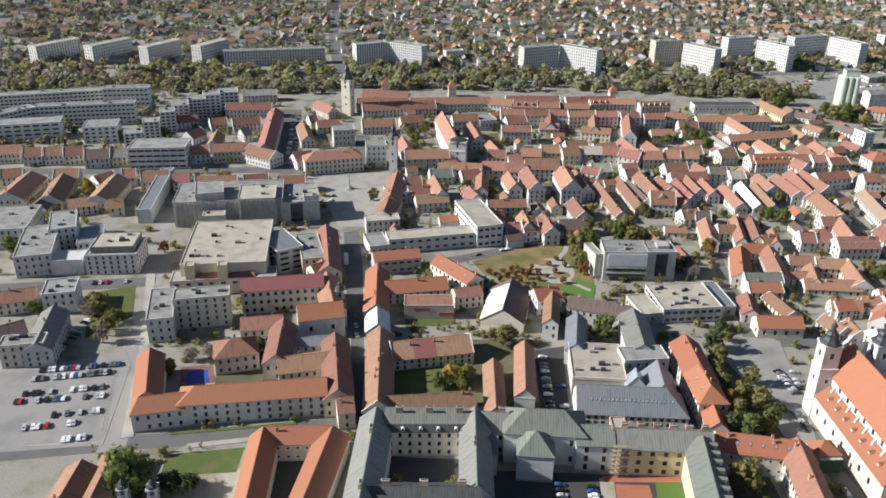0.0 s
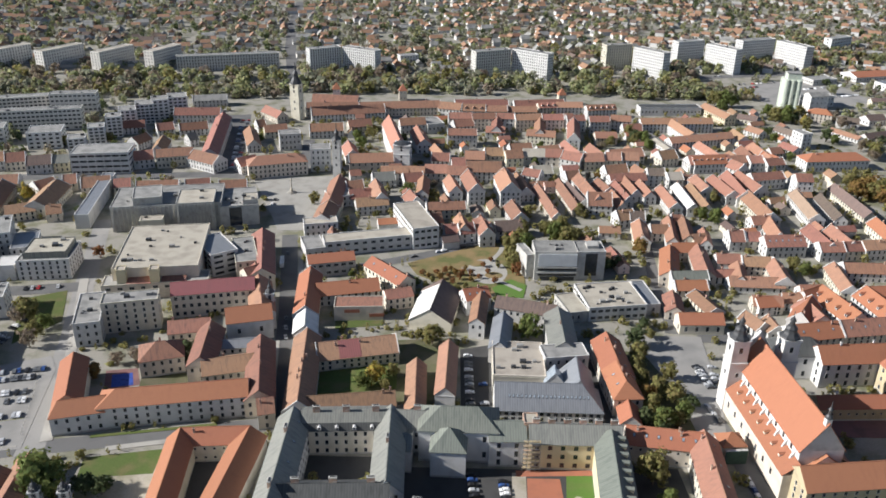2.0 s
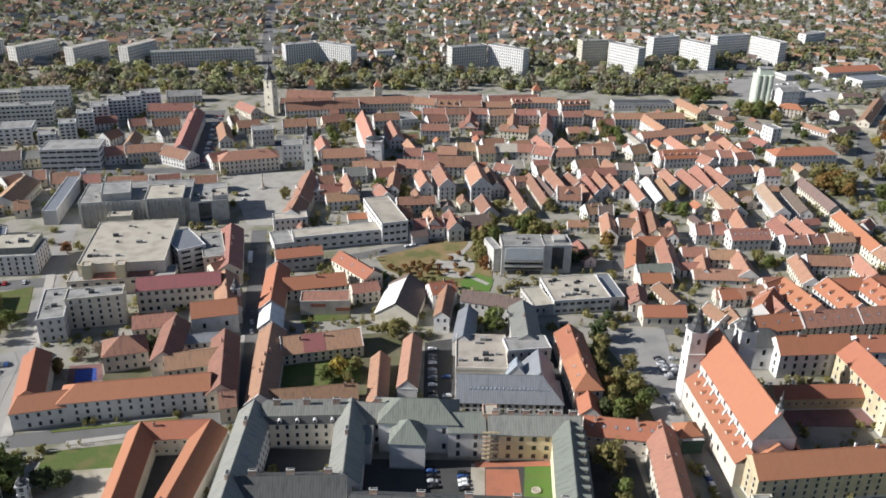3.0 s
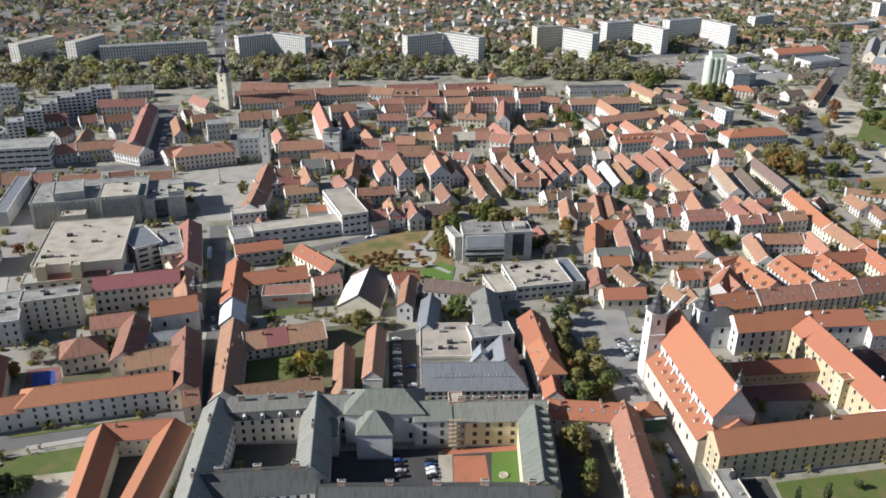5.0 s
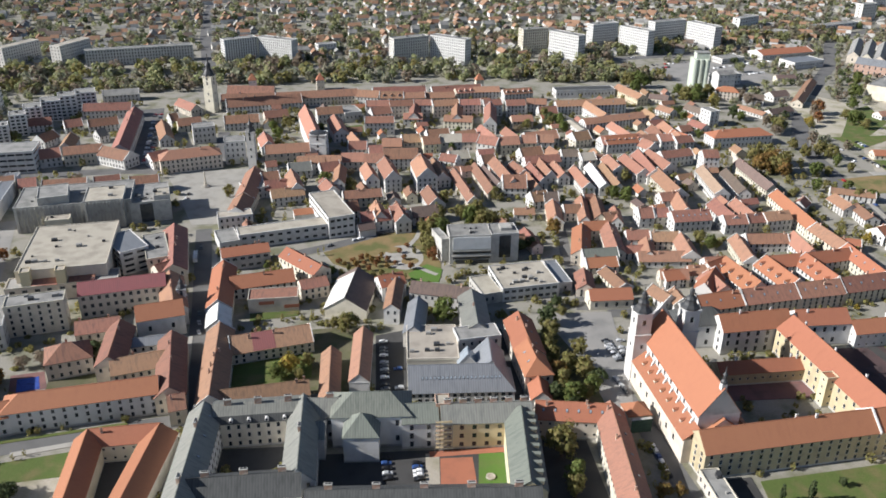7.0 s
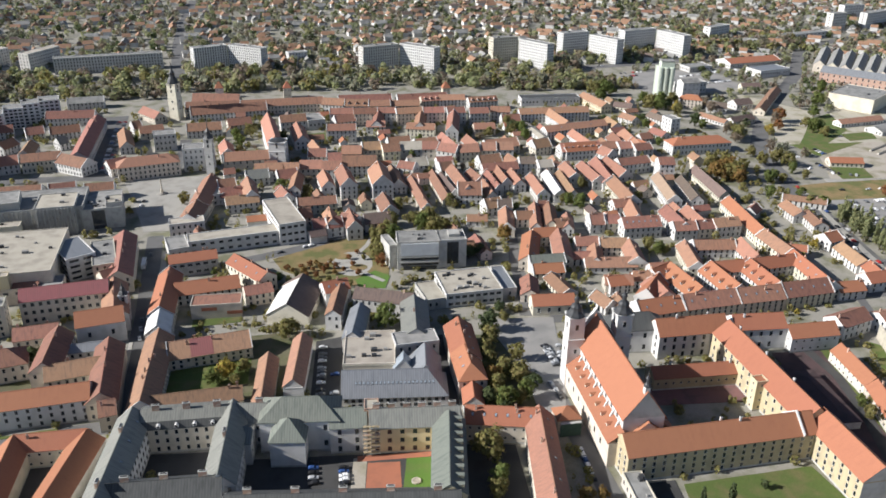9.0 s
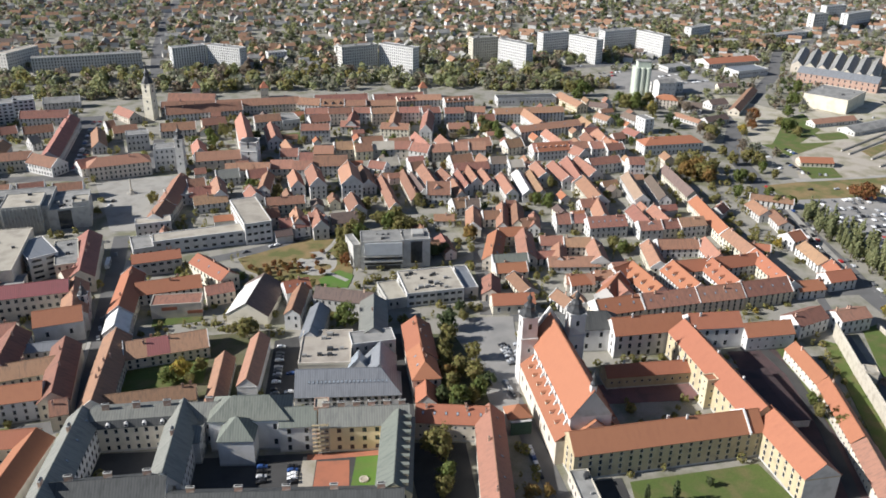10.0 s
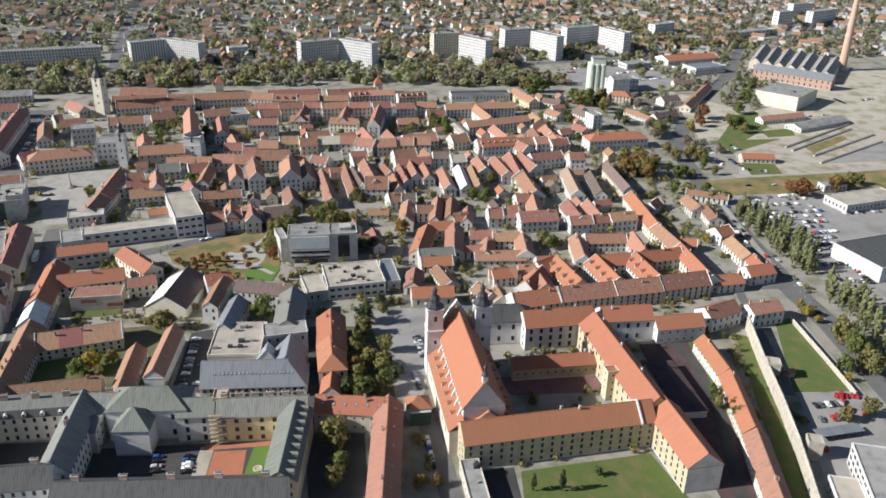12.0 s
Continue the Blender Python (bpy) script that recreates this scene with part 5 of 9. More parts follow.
house(66.2, 687.3, 25.7, 14, -0.9, 11, 4, 'gable', roof=RED, wall=WHITE, floors=3, label="white plastered town house under a red-brown tiled roof", fire=True)
house(97.5, 708.7, 17.4, 12, -4.9, 7, 4, 'gable', roof=WARM, wall=WHITE, floors=2, label="white plastered town house under an orange tiled roof")
house(137.7, 697.8, 25.7, 13, -13.1, 7, 4, 'gable', roof=WARM, wall=CREAM, floors=2, label="cream plastered town house under an orange tiled roof")
house(195.4, 697.3, 19.4, 13, 0.6, 6, 4, 'gable', roof=WARM, wall=CREAM, floors=2, label="cream plastered town house under an orange tiled roof")
house(73.7, 629.7, 16.1, 13, -5.1, 8, 5, 'gable', roof=WARM, wall=CREAM, floors=2, label="cream plastered town house under an orange tiled roof")
house(89.8, 639.1, 15.6, 13, 6.5, 8, 5, 'gable', roof=OLD, wall=CREAM, floors=2, label="cream plastered town house under a weathered tiled roof", fire=True)
house(105.6, 633.0, 14.3, 13, 7.5, 8, 5, 'gable', roof=RED, wall=PASTEL, floors=2, label="pastel plastered town house under a red-brown tiled roof")
house(122.8, 637.0, 18.0, 13, -0.1, 8, 5, 'gable', roof=PALE, wall=GREY, floors=2, label="grey plastered town house under a pale grey roof")
house(139.6, 636.3, 14.6, 13, -5.1, 8, 5, 'gable', roof=WARM, wall=CREAM, floors=2, label="cream plastered town house under an orange tiled roof")
house(153.9, 628.0, 17.4, 13, -31.6, 8, 5, 'gable', roof=RED, wall=WHITE, floors=2, label="white plastered town house under a red-brown tiled roof", fire=True)
house(169.7, 625.8, 16.4, 13, 5.8, 8, 5, 'gable', roof=WARM, wall=CREAM, floors=2, label="cream plastered town house under an orange tiled roof")
house(186.9, 628.9, 13.2, 13, -5.1, 8, 5, 'gable', roof=OLD, wall=CREAM, floors=2, label="cream plastered town house under a weathered tiled roof", fire=True)
house(200.8, 629.3, 14.2, 13, -5.1, 8, 5, 'gable', roof=OLD, wall=WHITE, floors=2, label="white plastered town house under a weathered tiled roof")
house(155.6, 644.8, 34.9, 11, -77.9, 8, 5, 'gable', roof=WARM, wall=WHITE, floors=2, label="white plastered town house under an orange tiled roof")
house(175.7, 643.0, 28.0, 10, -78.5, 7, 5, 'gable', roof=WARM, wall=WHITE, floors=2, label="white plastered town house under an orange tiled roof")
house(45.8, 627.8, 15.1, 12, -5.1, 7, 5, 'gable', roof=RED, wall=WHITE, floors=2, label="white plastered town house under a red-brown tiled roof", fire=True)
house(44.6, 643.5, 27.3, 10, -76.1, 6, 5, 'gable', roof=WARM, wall=WHITE, floors=2, label="white plastered town house under an orange tiled roof")
house(59.5, 615.5, 10.8, 12, 2.5, 7, 5, 'gable', roof=RED, wall=WHITE, floors=2, label="white plastered town house under a red-brown tiled roof")
house(9.2, 591.2, 21.2, 13, 2.0, 9, 4, 'gable', roof=RED, wall=WHITE, floors=3, label="white plastered town house under a red-brown tiled roof")
house(26.2, 590.9, 12.9, 13, -5.3, 8, 5, 'gable', roof=RED, wall=WHITE, floors=2, label="white plastered town house under a red-brown tiled roof")
house(41.2, 595.7, 17.3, 13, -0.7, 8, 5, 'gable', roof=WARM, wall=CREAM, floors=2, label="cream plastered town house under an orange tiled roof")
house(57.4, 592.1, 15.2, 13, -5.3, 8, 5, 'gable', roof=RED, wall=WHITE, floors=2, label="white plastered town house under a red-brown tiled roof")
house(78.6, 597.4, 26.8, 16, -2.2, 9, 6, 'gable', roof=RED, wall=WHITE, floors=3, label="white plastered town house under a red-brown tiled roof")
house(52.7, 560.5, 26.0, 10, -81.3, 8, 5, 'gable', roof=WARM, wall=WHITE, floors=2, label="white plastered town house under an orange tiled roof")
house(67.1, 559.5, 34.0, 12, -82.3, 10, 6, 'gable', roof=WARM, wall=WHITE, floors=3, label="white plastered town house under an orange tiled roof", fire=True)
house(92.7, 557.5, 34.0, 15, -86.4, 11, 7, 'gable', roof=WARM, wall=WHITE, floors=3, label="white plastered town house under an orange tiled roof", fire=True)
house(30.8, 561.2, 31.6, 9, 86.6, 7, 4, 'gable', roof=WARM, wall=WHITE, floors=2, label="white plastered town house under an orange tiled roof")
house(115.6, 588.4, 14.3, 11, -27.8, 8, 4, 'gable', roof=RED, wall=WHITE, floors=2, label="white plastered town house under a red-brown tiled roof", fire=True)
house(46.3, 521.1, 27.3, 10, 6.0, 7, 4, 'gable', roof=RED, wall=CREAM, floors=2, label="cream plastered town house under a red-brown tiled roof", fire=True)
house(48.2, 481.4, 8.8, 12, 6.9, 7, 4, 'gable', roof=RED, wall=WHITE, floors=2, label="white plastered town house under a red-brown tiled roof")
house(57.7, 480.9, 10.6, 12, 15.5, 7, 5, 'gable', roof=RED, wall=WHITE, floors=2, label="white plastered town house under a red-brown tiled roof", fire=True)
house(68.6, 485.2, 12.1, 12, -29.4, 7, 5, 'gable', roof=RED, wall=WHITE, floors=2, label="white plastered town house under a red-brown tiled roof")
house(55.9, 486.6, 21.1, 9, -83.9, 8, 5, 'gable', roof=WARM, wall=WHITE, floors=2, label="white plastered town house under an orange tiled roof")
house(69.8, 480.9, 23.9, 10, -82.4, 8, 5, 'gable', roof=WARM, wall=WHITE, floors=2, label="white plastered town house under an orange tiled roof", fire=True)
house(86.2, 487.9, 18.1, 12, 10.3, 6, 5, 'gable', roof=BROWN, wall=WHITE, floors=2, label="white plastered town house under a dark brown roof")
house(119.3, 535.8, 60.2, 8, -83.9, 5, 4, 'gable', roof=OLD, wall=CREAM, floors=2, label="cream plastered town house under a weathered tiled roof", fire=True)
house(136.2, 548.9, 56.6, 8, -85.0, 5, 4, 'gable', roof=OLD, wall=CREAM, floors=2, label="cream plastered town house under a weathered tiled roof")
house(142.5, 550.8, 39.0, 7, -81.0, 5, 4, 'gable', roof=BROWN, wall=WHITE, floors=2, label="white plastered town house under a dark brown roof", fire=True)
house(151.9, 552.7, 49.7, 10, -83.4, 8, 5, 'gable', roof=RED, wall=WHITE, floors=2, label="white plastered town house under a red-brown tiled roof")
house(155.8, 532.8, 17.2, 17, -5.4, 7, 7, 'gable', roof=RED, wall=WHITE, floors=2, label="white plastered town house under a red-brown tiled roof", fire=True)
house(145.4, 595.2, 12.9, 12, 7.4, 9, 4, 'gable', roof=RED, wall=WHITE, floors=3, label="white plastered town house under a red-brown tiled roof")
house(170.1, 543.2, 35.5, 8, -84.7, 5, 4, 'gable', roof=WARM, wall=WHITE, floors=2, label="white plastered town house under an orange tiled roof")
house(177.5, 555.5, 35.5, 7, -84.8, 5, 4, 'gable', roof=RED, wall=WHITE, floors=2, label="white plastered town house under a red-brown tiled roof", fire=True)
house(187.5, 582.0, 28.6, 12, 5.8, 7, 4, 'gable', roof=RED, wall=WHITE, floors=2, label="white plastered town house under a red-brown tiled roof")
house(195.5, 558.4, 28.2, 9, -87.4, 6, 4, 'gable', roof=WARM, wall=WHITE, floors=2, label="white plastered town house under an orange tiled roof")
house(211.0, 588.5, 13.8, 12, 0.7, 9, 4, 'gable', roof=BROWN, wall=WHITE, floors=3, label="white plastered town house under a dark brown roof", fire=True)
house(208.2, 541.2, 39.1, 9, -88.8, 6, 4, 'gable', roof=WARM, wall=WHITE, floors=2, label="white plastered town house under an orange tiled roof", fire=True)
house(223.6, 582.6, 12.0, 13, 8.2, 8, 4, 'gable', roof=PALE, wall=GREY, floors=2, label="grey plastered town house under a pale grey roof", fire=True)
house(221.0, 543.3, 45.6, 9, 88.6, 6, 4, 'gable', roof=WHITE, wall=WHITE, floors=2, label="white plastered town house under a white sheet roof")
house(230.7, 542.4, 45.6, 8, 88.9, 6, 4, 'gable', roof=OLD, wall=WHITE, floors=2, label="white plastered town house under a weathered tiled roof")
house(176.6, 507.2, 10.3, 14, -5.5, 6, 4, 'gable', roof=BROWN, wall=WHITE, floors=2, label="white plastered town house under a dark brown roof", fire=True)
house(172.3, 478.7, 30.8, 10, 80.8, 6, 4, 'gable', roof=WARM, wall=CREAM, floors=2, label="cream plastered town house under an orange tiled roof", fire=True)
house(185.5, 483.6, 12.4, 11, -0.9, 6, 4, 'gable', roof=RED, wall=CREAM, floors=2, label="cream plastered town house under a red-brown tiled roof", fire=True)
house(192.8, 481.5, 38.5, 8, 79.1, 6, 4, 'gable', roof=RED, wall=WHITE, floors=2, label="white plastered town house under a red-brown tiled roof")
house(202.2, 500.9, 8.1, 9, 2.1, 6, 4, 'gable', roof=RED, wall=WHITE, floors=2, label="white plastered town house under a red-brown tiled roof", fire=True)
house(203.1, 482.4, 34.6, 9, 79.7, 6, 4, 'gable', roof=RED, wall=CREAM, floors=2, label="cream plastered town house under a red-brown tiled roof")
house(207.0, 468.5, 10.6, 11, 10.2, 6, 4, 'gable', roof=RED, wall=CREAM, floors=2, label="cream plastered town house under a red-brown tiled roof")
house(212.3, 471.6, 21.7, 8, 77.8, 5, 4, 'gable', roof=WARM, wall=WHITE, floors=2, label="white plastered town house under an orange tiled roof")
house(153.8, 487.5, 13.8, 9, -5.6, 4, 3, 'gable', roof=WARM, wall=WHITE, floors=1, label="white plastered town house under an orange tiled roof")
house(215.4, 438.4, 14.3, 12, -5.8, 6, 4, 'gable', roof=WARM, wall=WHITE, floors=2, label="white plastered town house under an orange tiled roof")
house(231.5, 434.1, 18.2, 12, -5.8, 6, 4, 'gable', roof=OLD, wall=CREAM, floors=2, label="cream plastered town house under a weathered tiled roof", fire=True)
house(239.3, 418.3, 27.5, 11, 82.4, 6, 4, 'gable', roof=OLD, wall=CREAM, floors=2, label="cream plastered town house under a weathered tiled roof", fire=True)
house(222.3, 410.6, 31.3, 11, -4.4, 4, 4, 'gable', roof=OLD, wall=WHITE, floors=1, label="white plastered town house under a weathered tiled roof")
house(215.9, 419.9, 21.7, 9, 75.8, 5, 4, 'gable', roof=WARM, wall=WHITE, floors=2, label="white plastered town house under an orange tiled roof")
house(218.7, 385.0, 16.3, 9, -5.9, 5, 4, 'gable', roof=WARM, wall=CREAM, floors=2, label="cream plastered town house under an orange tiled roof")
house(234.4, 388.5, 11.8, 9, -5.9, 5, 4, 'gable', roof=WARM, wall=WHITE, floors=2, label="white plastered town house under an orange tiled roof")
house(237.1, 369.0, 19.8, 14, -86.0, 6, 5, 'gable', roof=WARM, wall=WHITE, floors=2, label="white plastered town house under an orange tiled roof")
house(247.5, 396.4, 12.6, 10, 1.1, 6, 4, 'gable', roof=WARM, wall=WHITE, floors=2, label="white plastered town house under an orange tiled roof")
house(230.9, 469.2, 10.1, 13, 0.0, 7, 5, 'gable', roof=RED, wall=WHITE, floors=2, label="white plastered town house under a red-brown tiled roof", fire=True)
house(242.2, 469.5, 9.8, 12, 0.2, 7, 4, 'gable', roof=RED, wall=CREAM, floors=2, label="cream plastered town house under a red-brown tiled roof", fire=True)
house(257.9, 459.7, 26.0, 14, 3.0, 8, 5, 'gable', roof=RED, wall=WHITE, floors=2, label="white plastered town house under a red-brown tiled roof", sky=6)
house(285.5, 453.0, 16.0, 12, 1.2, 7, 4, 'gable', roof=RED, wall=WHITE, floors=2, label="white plastered town house under a red-brown tiled roof", fire=True)
house(300.3, 454.4, 12.1, 12, 3.5, 7, 4, 'gable', roof=RED, wall=CREAM, floors=2, label="cream plastered town house under a red-brown tiled roof")
house(314.7, 454.5, 18.4, 12, 6.6, 8, 4, 'gable', roof=OLD, wall=WHITE, floors=2, label="white plastered town house under a weathered tiled roof")
house(285.8, 467.2, 33.2, 11, -89.1, 6, 5, 'gable', roof=RED, wall=WHITE, floors=2, label="white plastered town house under a red-brown tiled roof", fire=True)
house(299.9, 467.7, 29.4, 10, -88.7, 6, 5, 'gable', roof=RED, wall=WHITE, floors=2, label="white plastered town house under a red-brown tiled roof", fire=True)
house(272.8, 410.5, 32.8, 10, 81.6, 6, 4, 'gable', roof=OLD, wall=CREAM, floors=2, label="cream plastered town house under a weathered tiled roof", fire=True)
house(293.5, 424.8, 26.8, 12, -3.9, 6, 4, 'gable', roof=RED, wall=WHITE, floors=2, label="white plastered town house under a red-brown tiled roof", fire=True)
house(310.8, 412.1, 26.1, 11, 86.9, 6, 5, 'gable', roof=WARM, wall=WHITE, floors=2, label="white plastered town house under an orange tiled roof")
house(287.9, 624.7, 13.6, 13, 8.5, 8, 4, 'gable', roof=RED, wall=WHITE, floors=2, label="white plastered town house under a red-brown tiled roof")
house(302.4, 623.5, 12.8, 13, 9.4, 8, 4, 'gable', roof=WARM, wall=WHITE, floors=2, label="white plastered town house under an orange tiled roof", fire=True)
house(317.1, 621.4, 16.5, 13, 11.7, 7, 4, 'gable', roof=RED, wall=WHITE, floors=2, label="white plastered town house under a red-brown tiled roof", fire=True)
house(316.7, 644.1, 41.5, 11, 89.5, 7, 4, 'gable', roof=WARM, wall=WHITE, floors=2, label="white plastered town house under an orange tiled roof")
house(315.1, 563.1, 12.0, 14, -5.2, 14, 4, 'gable', roof=RED, wall=WHITE, floors=4, label="white plastered town house under a red-brown tiled roof")
house(277.9, 569.7, 36.6, 11, -81.5, 7, 5, 'gable', roof=WARM, wall=WHITE, floors=2, label="white plastered town house under an orange tiled roof", fire=True)
house(295.8, 583.1, 28.1, 12, 12.5, 8, 4, 'gable', roof=RED, wall=WHITE, floors=2, label="white plastered town house under a red-brown tiled roof", fire=True)
house(267.2, 521.2, 43.8, 13, -89.5, 7, 5, 'gable', roof=WARM, wall=CREAM, floors=2, label="cream plastered town house under an orange tiled roof", fire=True)
house(300.2, 521.3, 50.0, 10, 83.4, 8, 4, 'gable', roof=EARTHTILE, wall=WHITE, floors=2, label="white plastered town house under a sandy tiled roof", fire=True)
house(318.3, 521.8, 44.1, 9, 83.5, 6, 4, 'gable', roof=BROWN, wall=WHITE, floors=2, label="white plastered town house under a dark brown roof")
house(239.5, 563.6, 27.9, 11, -86.7, 8, 4, 'gable', roof=OLD, wall=WHITE, floors=2, label="white plastered town house under a weathered tiled roof", fire=True)
house(255.2, 562.0, 37.4, 11, -84.5, 7, 4, 'gable', roof=WARM, wall=WHITE, floors=2, label="white plastered town house under an orange tiled roof", fire=True)
house(257.0, 496.8, 11.9, 12, 5.0, 7, 4, 'gable', roof=RED, wall=WHITE, floors=2, label="white plastered town house under a red-brown tiled roof")
house(261.8, 482.8, 32.3, 11, 81.8, 6, 5, 'gable', roof=WARM, wall=WHITE, floors=2, label="white plastered town house under an orange tiled roof", fire=True)

# flat-roofed blocks of the old town
house(-220.8, 618.1, 43.7, 25.4, 5.9, 17.0, 0.0, 'flat', label="white block with a flat roof", category="building", roof=FELT, wall=WHITE, floors=4, win='band', step=6)
house(-50.9, 622.6, 16.0, 15.0, 7.2, 18.0, 0.0, 'flat', label="white block with a flat roof", category="building", roof=FELT, wall=WHITE, floors=4)
house(25.3, 489.7, 17.2, 46.4, 16.9, 14.0, 0.0, 'flat', label="white block with a flat roof", category="building", roof=PALE, wall=WHITE, floors=3, win='wide', step=4)
house(-2.5, 468.2, 61.0, 13.0, 13.0, 9.0, 0.0, 'flat', label="white block with a flat roof", category="building", roof=PALE, wall=WHITE, floors=2, win='wide', step=5)
house(-37.2, 491.2, 22.0, 10.7, 11.3, 9.0, 0.0, 'flat', label="white block with a flat roof", category="building", roof=PALE, wall=WHITE, floors=2)
house(-82.9, 676.4, 18.2, 14.0, 13.0, 14.0, 0.0, 'flat', label="grey block with a flat roof", category="building", roof=FELT, wall=GREY, floors=3)
house(281.0, 795.0, 62.0, 15.0, 1.0, 8.0, 0.0, 'flat', label="long low hall with a dark flat roof", category="building", roof=SEAM, wall=WHITE, floors=1)
house(-38.7, 460.6, 12.3, 20.1, 17.0, 7.0, 0.0, 'flat', label="grey block with a flat roof", category="building", roof=FELT, wall=GREY, floors=1)
house(-199.5, 540.0, 9.0, 84.0, 6.5, 9.5, 0.0, 'flat', label="long white block with a blue-grey sheet roof", category="building", roof=METAL, wall=WHITE, floors=2, win=None)
house(40.9, 733.0, 16.2, 23.7, 15.8, 9.0, 0.0, 'flat', label="grey block with a flat roof", category="building", roof=FELT, wall=GREY, floors=1)
house(-29.8, 545.8, 16.7, 16.3, 21.0, 8.0, 0.0, 'flat', label="grey block with a flat roof", category="building", roof=FELT, wall=GREY, )

# white wings, palace and low houses by the grain silo
house(269.5, 733.9, 68.7, 13, 2.7, 9, 4, 'gable', roof=WARM, wall=BRIGHT, floors=3, sky=3, chim=0, label="long white four-storey wing under a tiled roof", category="building", group="houses by the grain silo")
house(268.4, 709.9, 44.6, 11, -81.2, 8.5, 4, 'gable', roof=WARM, wall=BRIGHT, floors=3, chim=0, label="white connecting wing under a tiled roof", category="building", group="houses by the grain silo")
house(276.6, 683.8, 63.5, 12, 16.0, 8, 4, 'gable', roof=WARM, wall=BRIGHT, floors=3, sky=2, chim=0, label="long white four-storey wing under a tiled roof", category="building", group="houses by the grain silo")
house(271.6, 646.2, 36.4, 10, -81.9, 8, 4, 'gable', roof=WARM, wall=BRIGHT, floors=3, chim=0, label="white connecting wing under a tiled roof", category="building", group="houses by the grain silo")
house(263.2, 621.1, 28.5, 14, 8.0, 8, 5, 'gable', roof=ORANGE, wall=BRIGHT, floors=2, sky=6, chim=1, label="white house under a tiled roof with roof windows", category="building", group="houses by the grain silo")
house(237.4, 675.9, 47.5, 8, -81.7, 7.8, 1.2, 'gable', roof=PALE, wall=BRIGHT, floors=2, chim=0, label="low pale-roofed link of the white wings", category="building", group="houses by the grain silo")
house(324.0, 776.7, 46.2, 12, -76.3, 7, 4, 'gable', roof=WARM, wall=YELLOW, floors=2, chim=1, label="pale yellow corner building under a tiled roof", category="building", group="houses by the grain silo")
house(349.5, 762.4, 18.9, 10, -32.5, 5.0, 3.5, 'gable', roof=BROWN, wall=CREAM, floors=1, chim=1, label="low town house under a brown tiled roof", category="building", group="houses by the grain silo")
house(339.7, 716.6, 18.6, 10, -64.8, 5.5, 3.5, 'gable', roof=OLD, wall=WHITE, floors=2, chim=1, label="white town house under an old tiled roof", category="building", group="houses by the grain silo")
house(316.6, 697.1, 23.4, 10, -84.4, 6.5, 3.5, 'gable', roof=OLD, wall=WHITE, floors=2, chim=1, label="white town house under an old tiled roof", category="building", group="houses by the grain silo")
house(367.7, 714.4, 23.0, 11, -65.9, 5.5, 3.5, 'gable', roof=BROWN, wall=WHITE, floors=2, chim=1, label="white town house under a brown tiled roof", category="building", group="houses by the grain silo")
house(350.4, 665.2, 18.0, 11, -68.2, 5.5, 3.5, 'gable', roof=RED, wall=WHITE, floors=2, chim=1, label="white town house under a red tiled roof", category="building", group="houses by the grain silo")
house(317.4, 649.7, 31.8, 12, -80.6, 5.5, 4, 'gable', roof=WARM, wall=CREAM, floors=2, chim=1, label="cream town house under a tiled roof", category="building", group="houses by the grain silo")
house(333.2, 656.8, 11.6, 11, 12.9, 5, 4, 'gable', roof=RED, wall=WHITE, floors=2, chim=1, label="white town house under a red tiled roof", category="building", group="houses by the grain silo")
house(370.4, 628.4, 54.4, 17, 4.7, 9.0, 4.5, 'hip', roof=ORANGE, wall=BRIGHT, floors=2, chim=1, label="white palace with a hipped tiled roof", category="building", group="houses by the grain silo")
house(425.1, 771.5, 22.5, 13, -27.2, 9, 4, 'hip', roof=ORANGE, wall=CREAM, floors=3, chim=1, label="cream house under a hipped orange roof", category="building", group="houses by the grain silo")
house(444.2, 752.6, 19.6, 16, -24.4, 5.5, 4, 'gable', roof=BROWN, wall=WHITE, floors=1, chim=1, label="broad house under a brown tiled roof", category="building", group="houses by the grain silo")
house(475.3, 764.1, 21.0, 14, 15.2, 5.5, 4, 'gable', roof=BROWN, wall=WHITE, floors=1, chim=1, label="broad house under a brown tiled roof", category="building", group="houses by the grain silo")
house(424.4, 714.9, 32.6, 8, -65.4, 3.5, 2.5, 'gable', roof=OLD, wall=WHITE, floors=1, chim=1, label="low row under an old tiled roof", category="building", group="houses by the grain silo")
house(448.2, 707.7, 28.7, 11, 20.6, 4.5, 3.5, 'gable', roof=BROWN, wall=WHITE, floors=1, chim=1, label="low house under a brown tiled roof", category="building", group="houses by the grain silo")
house(511.9, 776.5, 104.4, 11, 53.5, 4.5, 3.5, 'gable', roof=OLD, wall=CREAM, floors=1, chim=1, label="roadside row under an old tiled roof", category="building", group="houses by the grain silo")
house(521.1, 836.0, 22.1, 10, -3.9, 5, 3, 'gable', roof=BROWN, wall=CREAM, floors=1, chim=1, label="low house under a brown tiled roof", category="building", group="houses by the grain silo")
house(369.0, 686.0, 10.0, 14.0, 16.0, 14.0, 0.0, 'flat', label="white block with a flat roof", category="building", roof=FELT, wall=BRIGHT, floors=4, step=4)

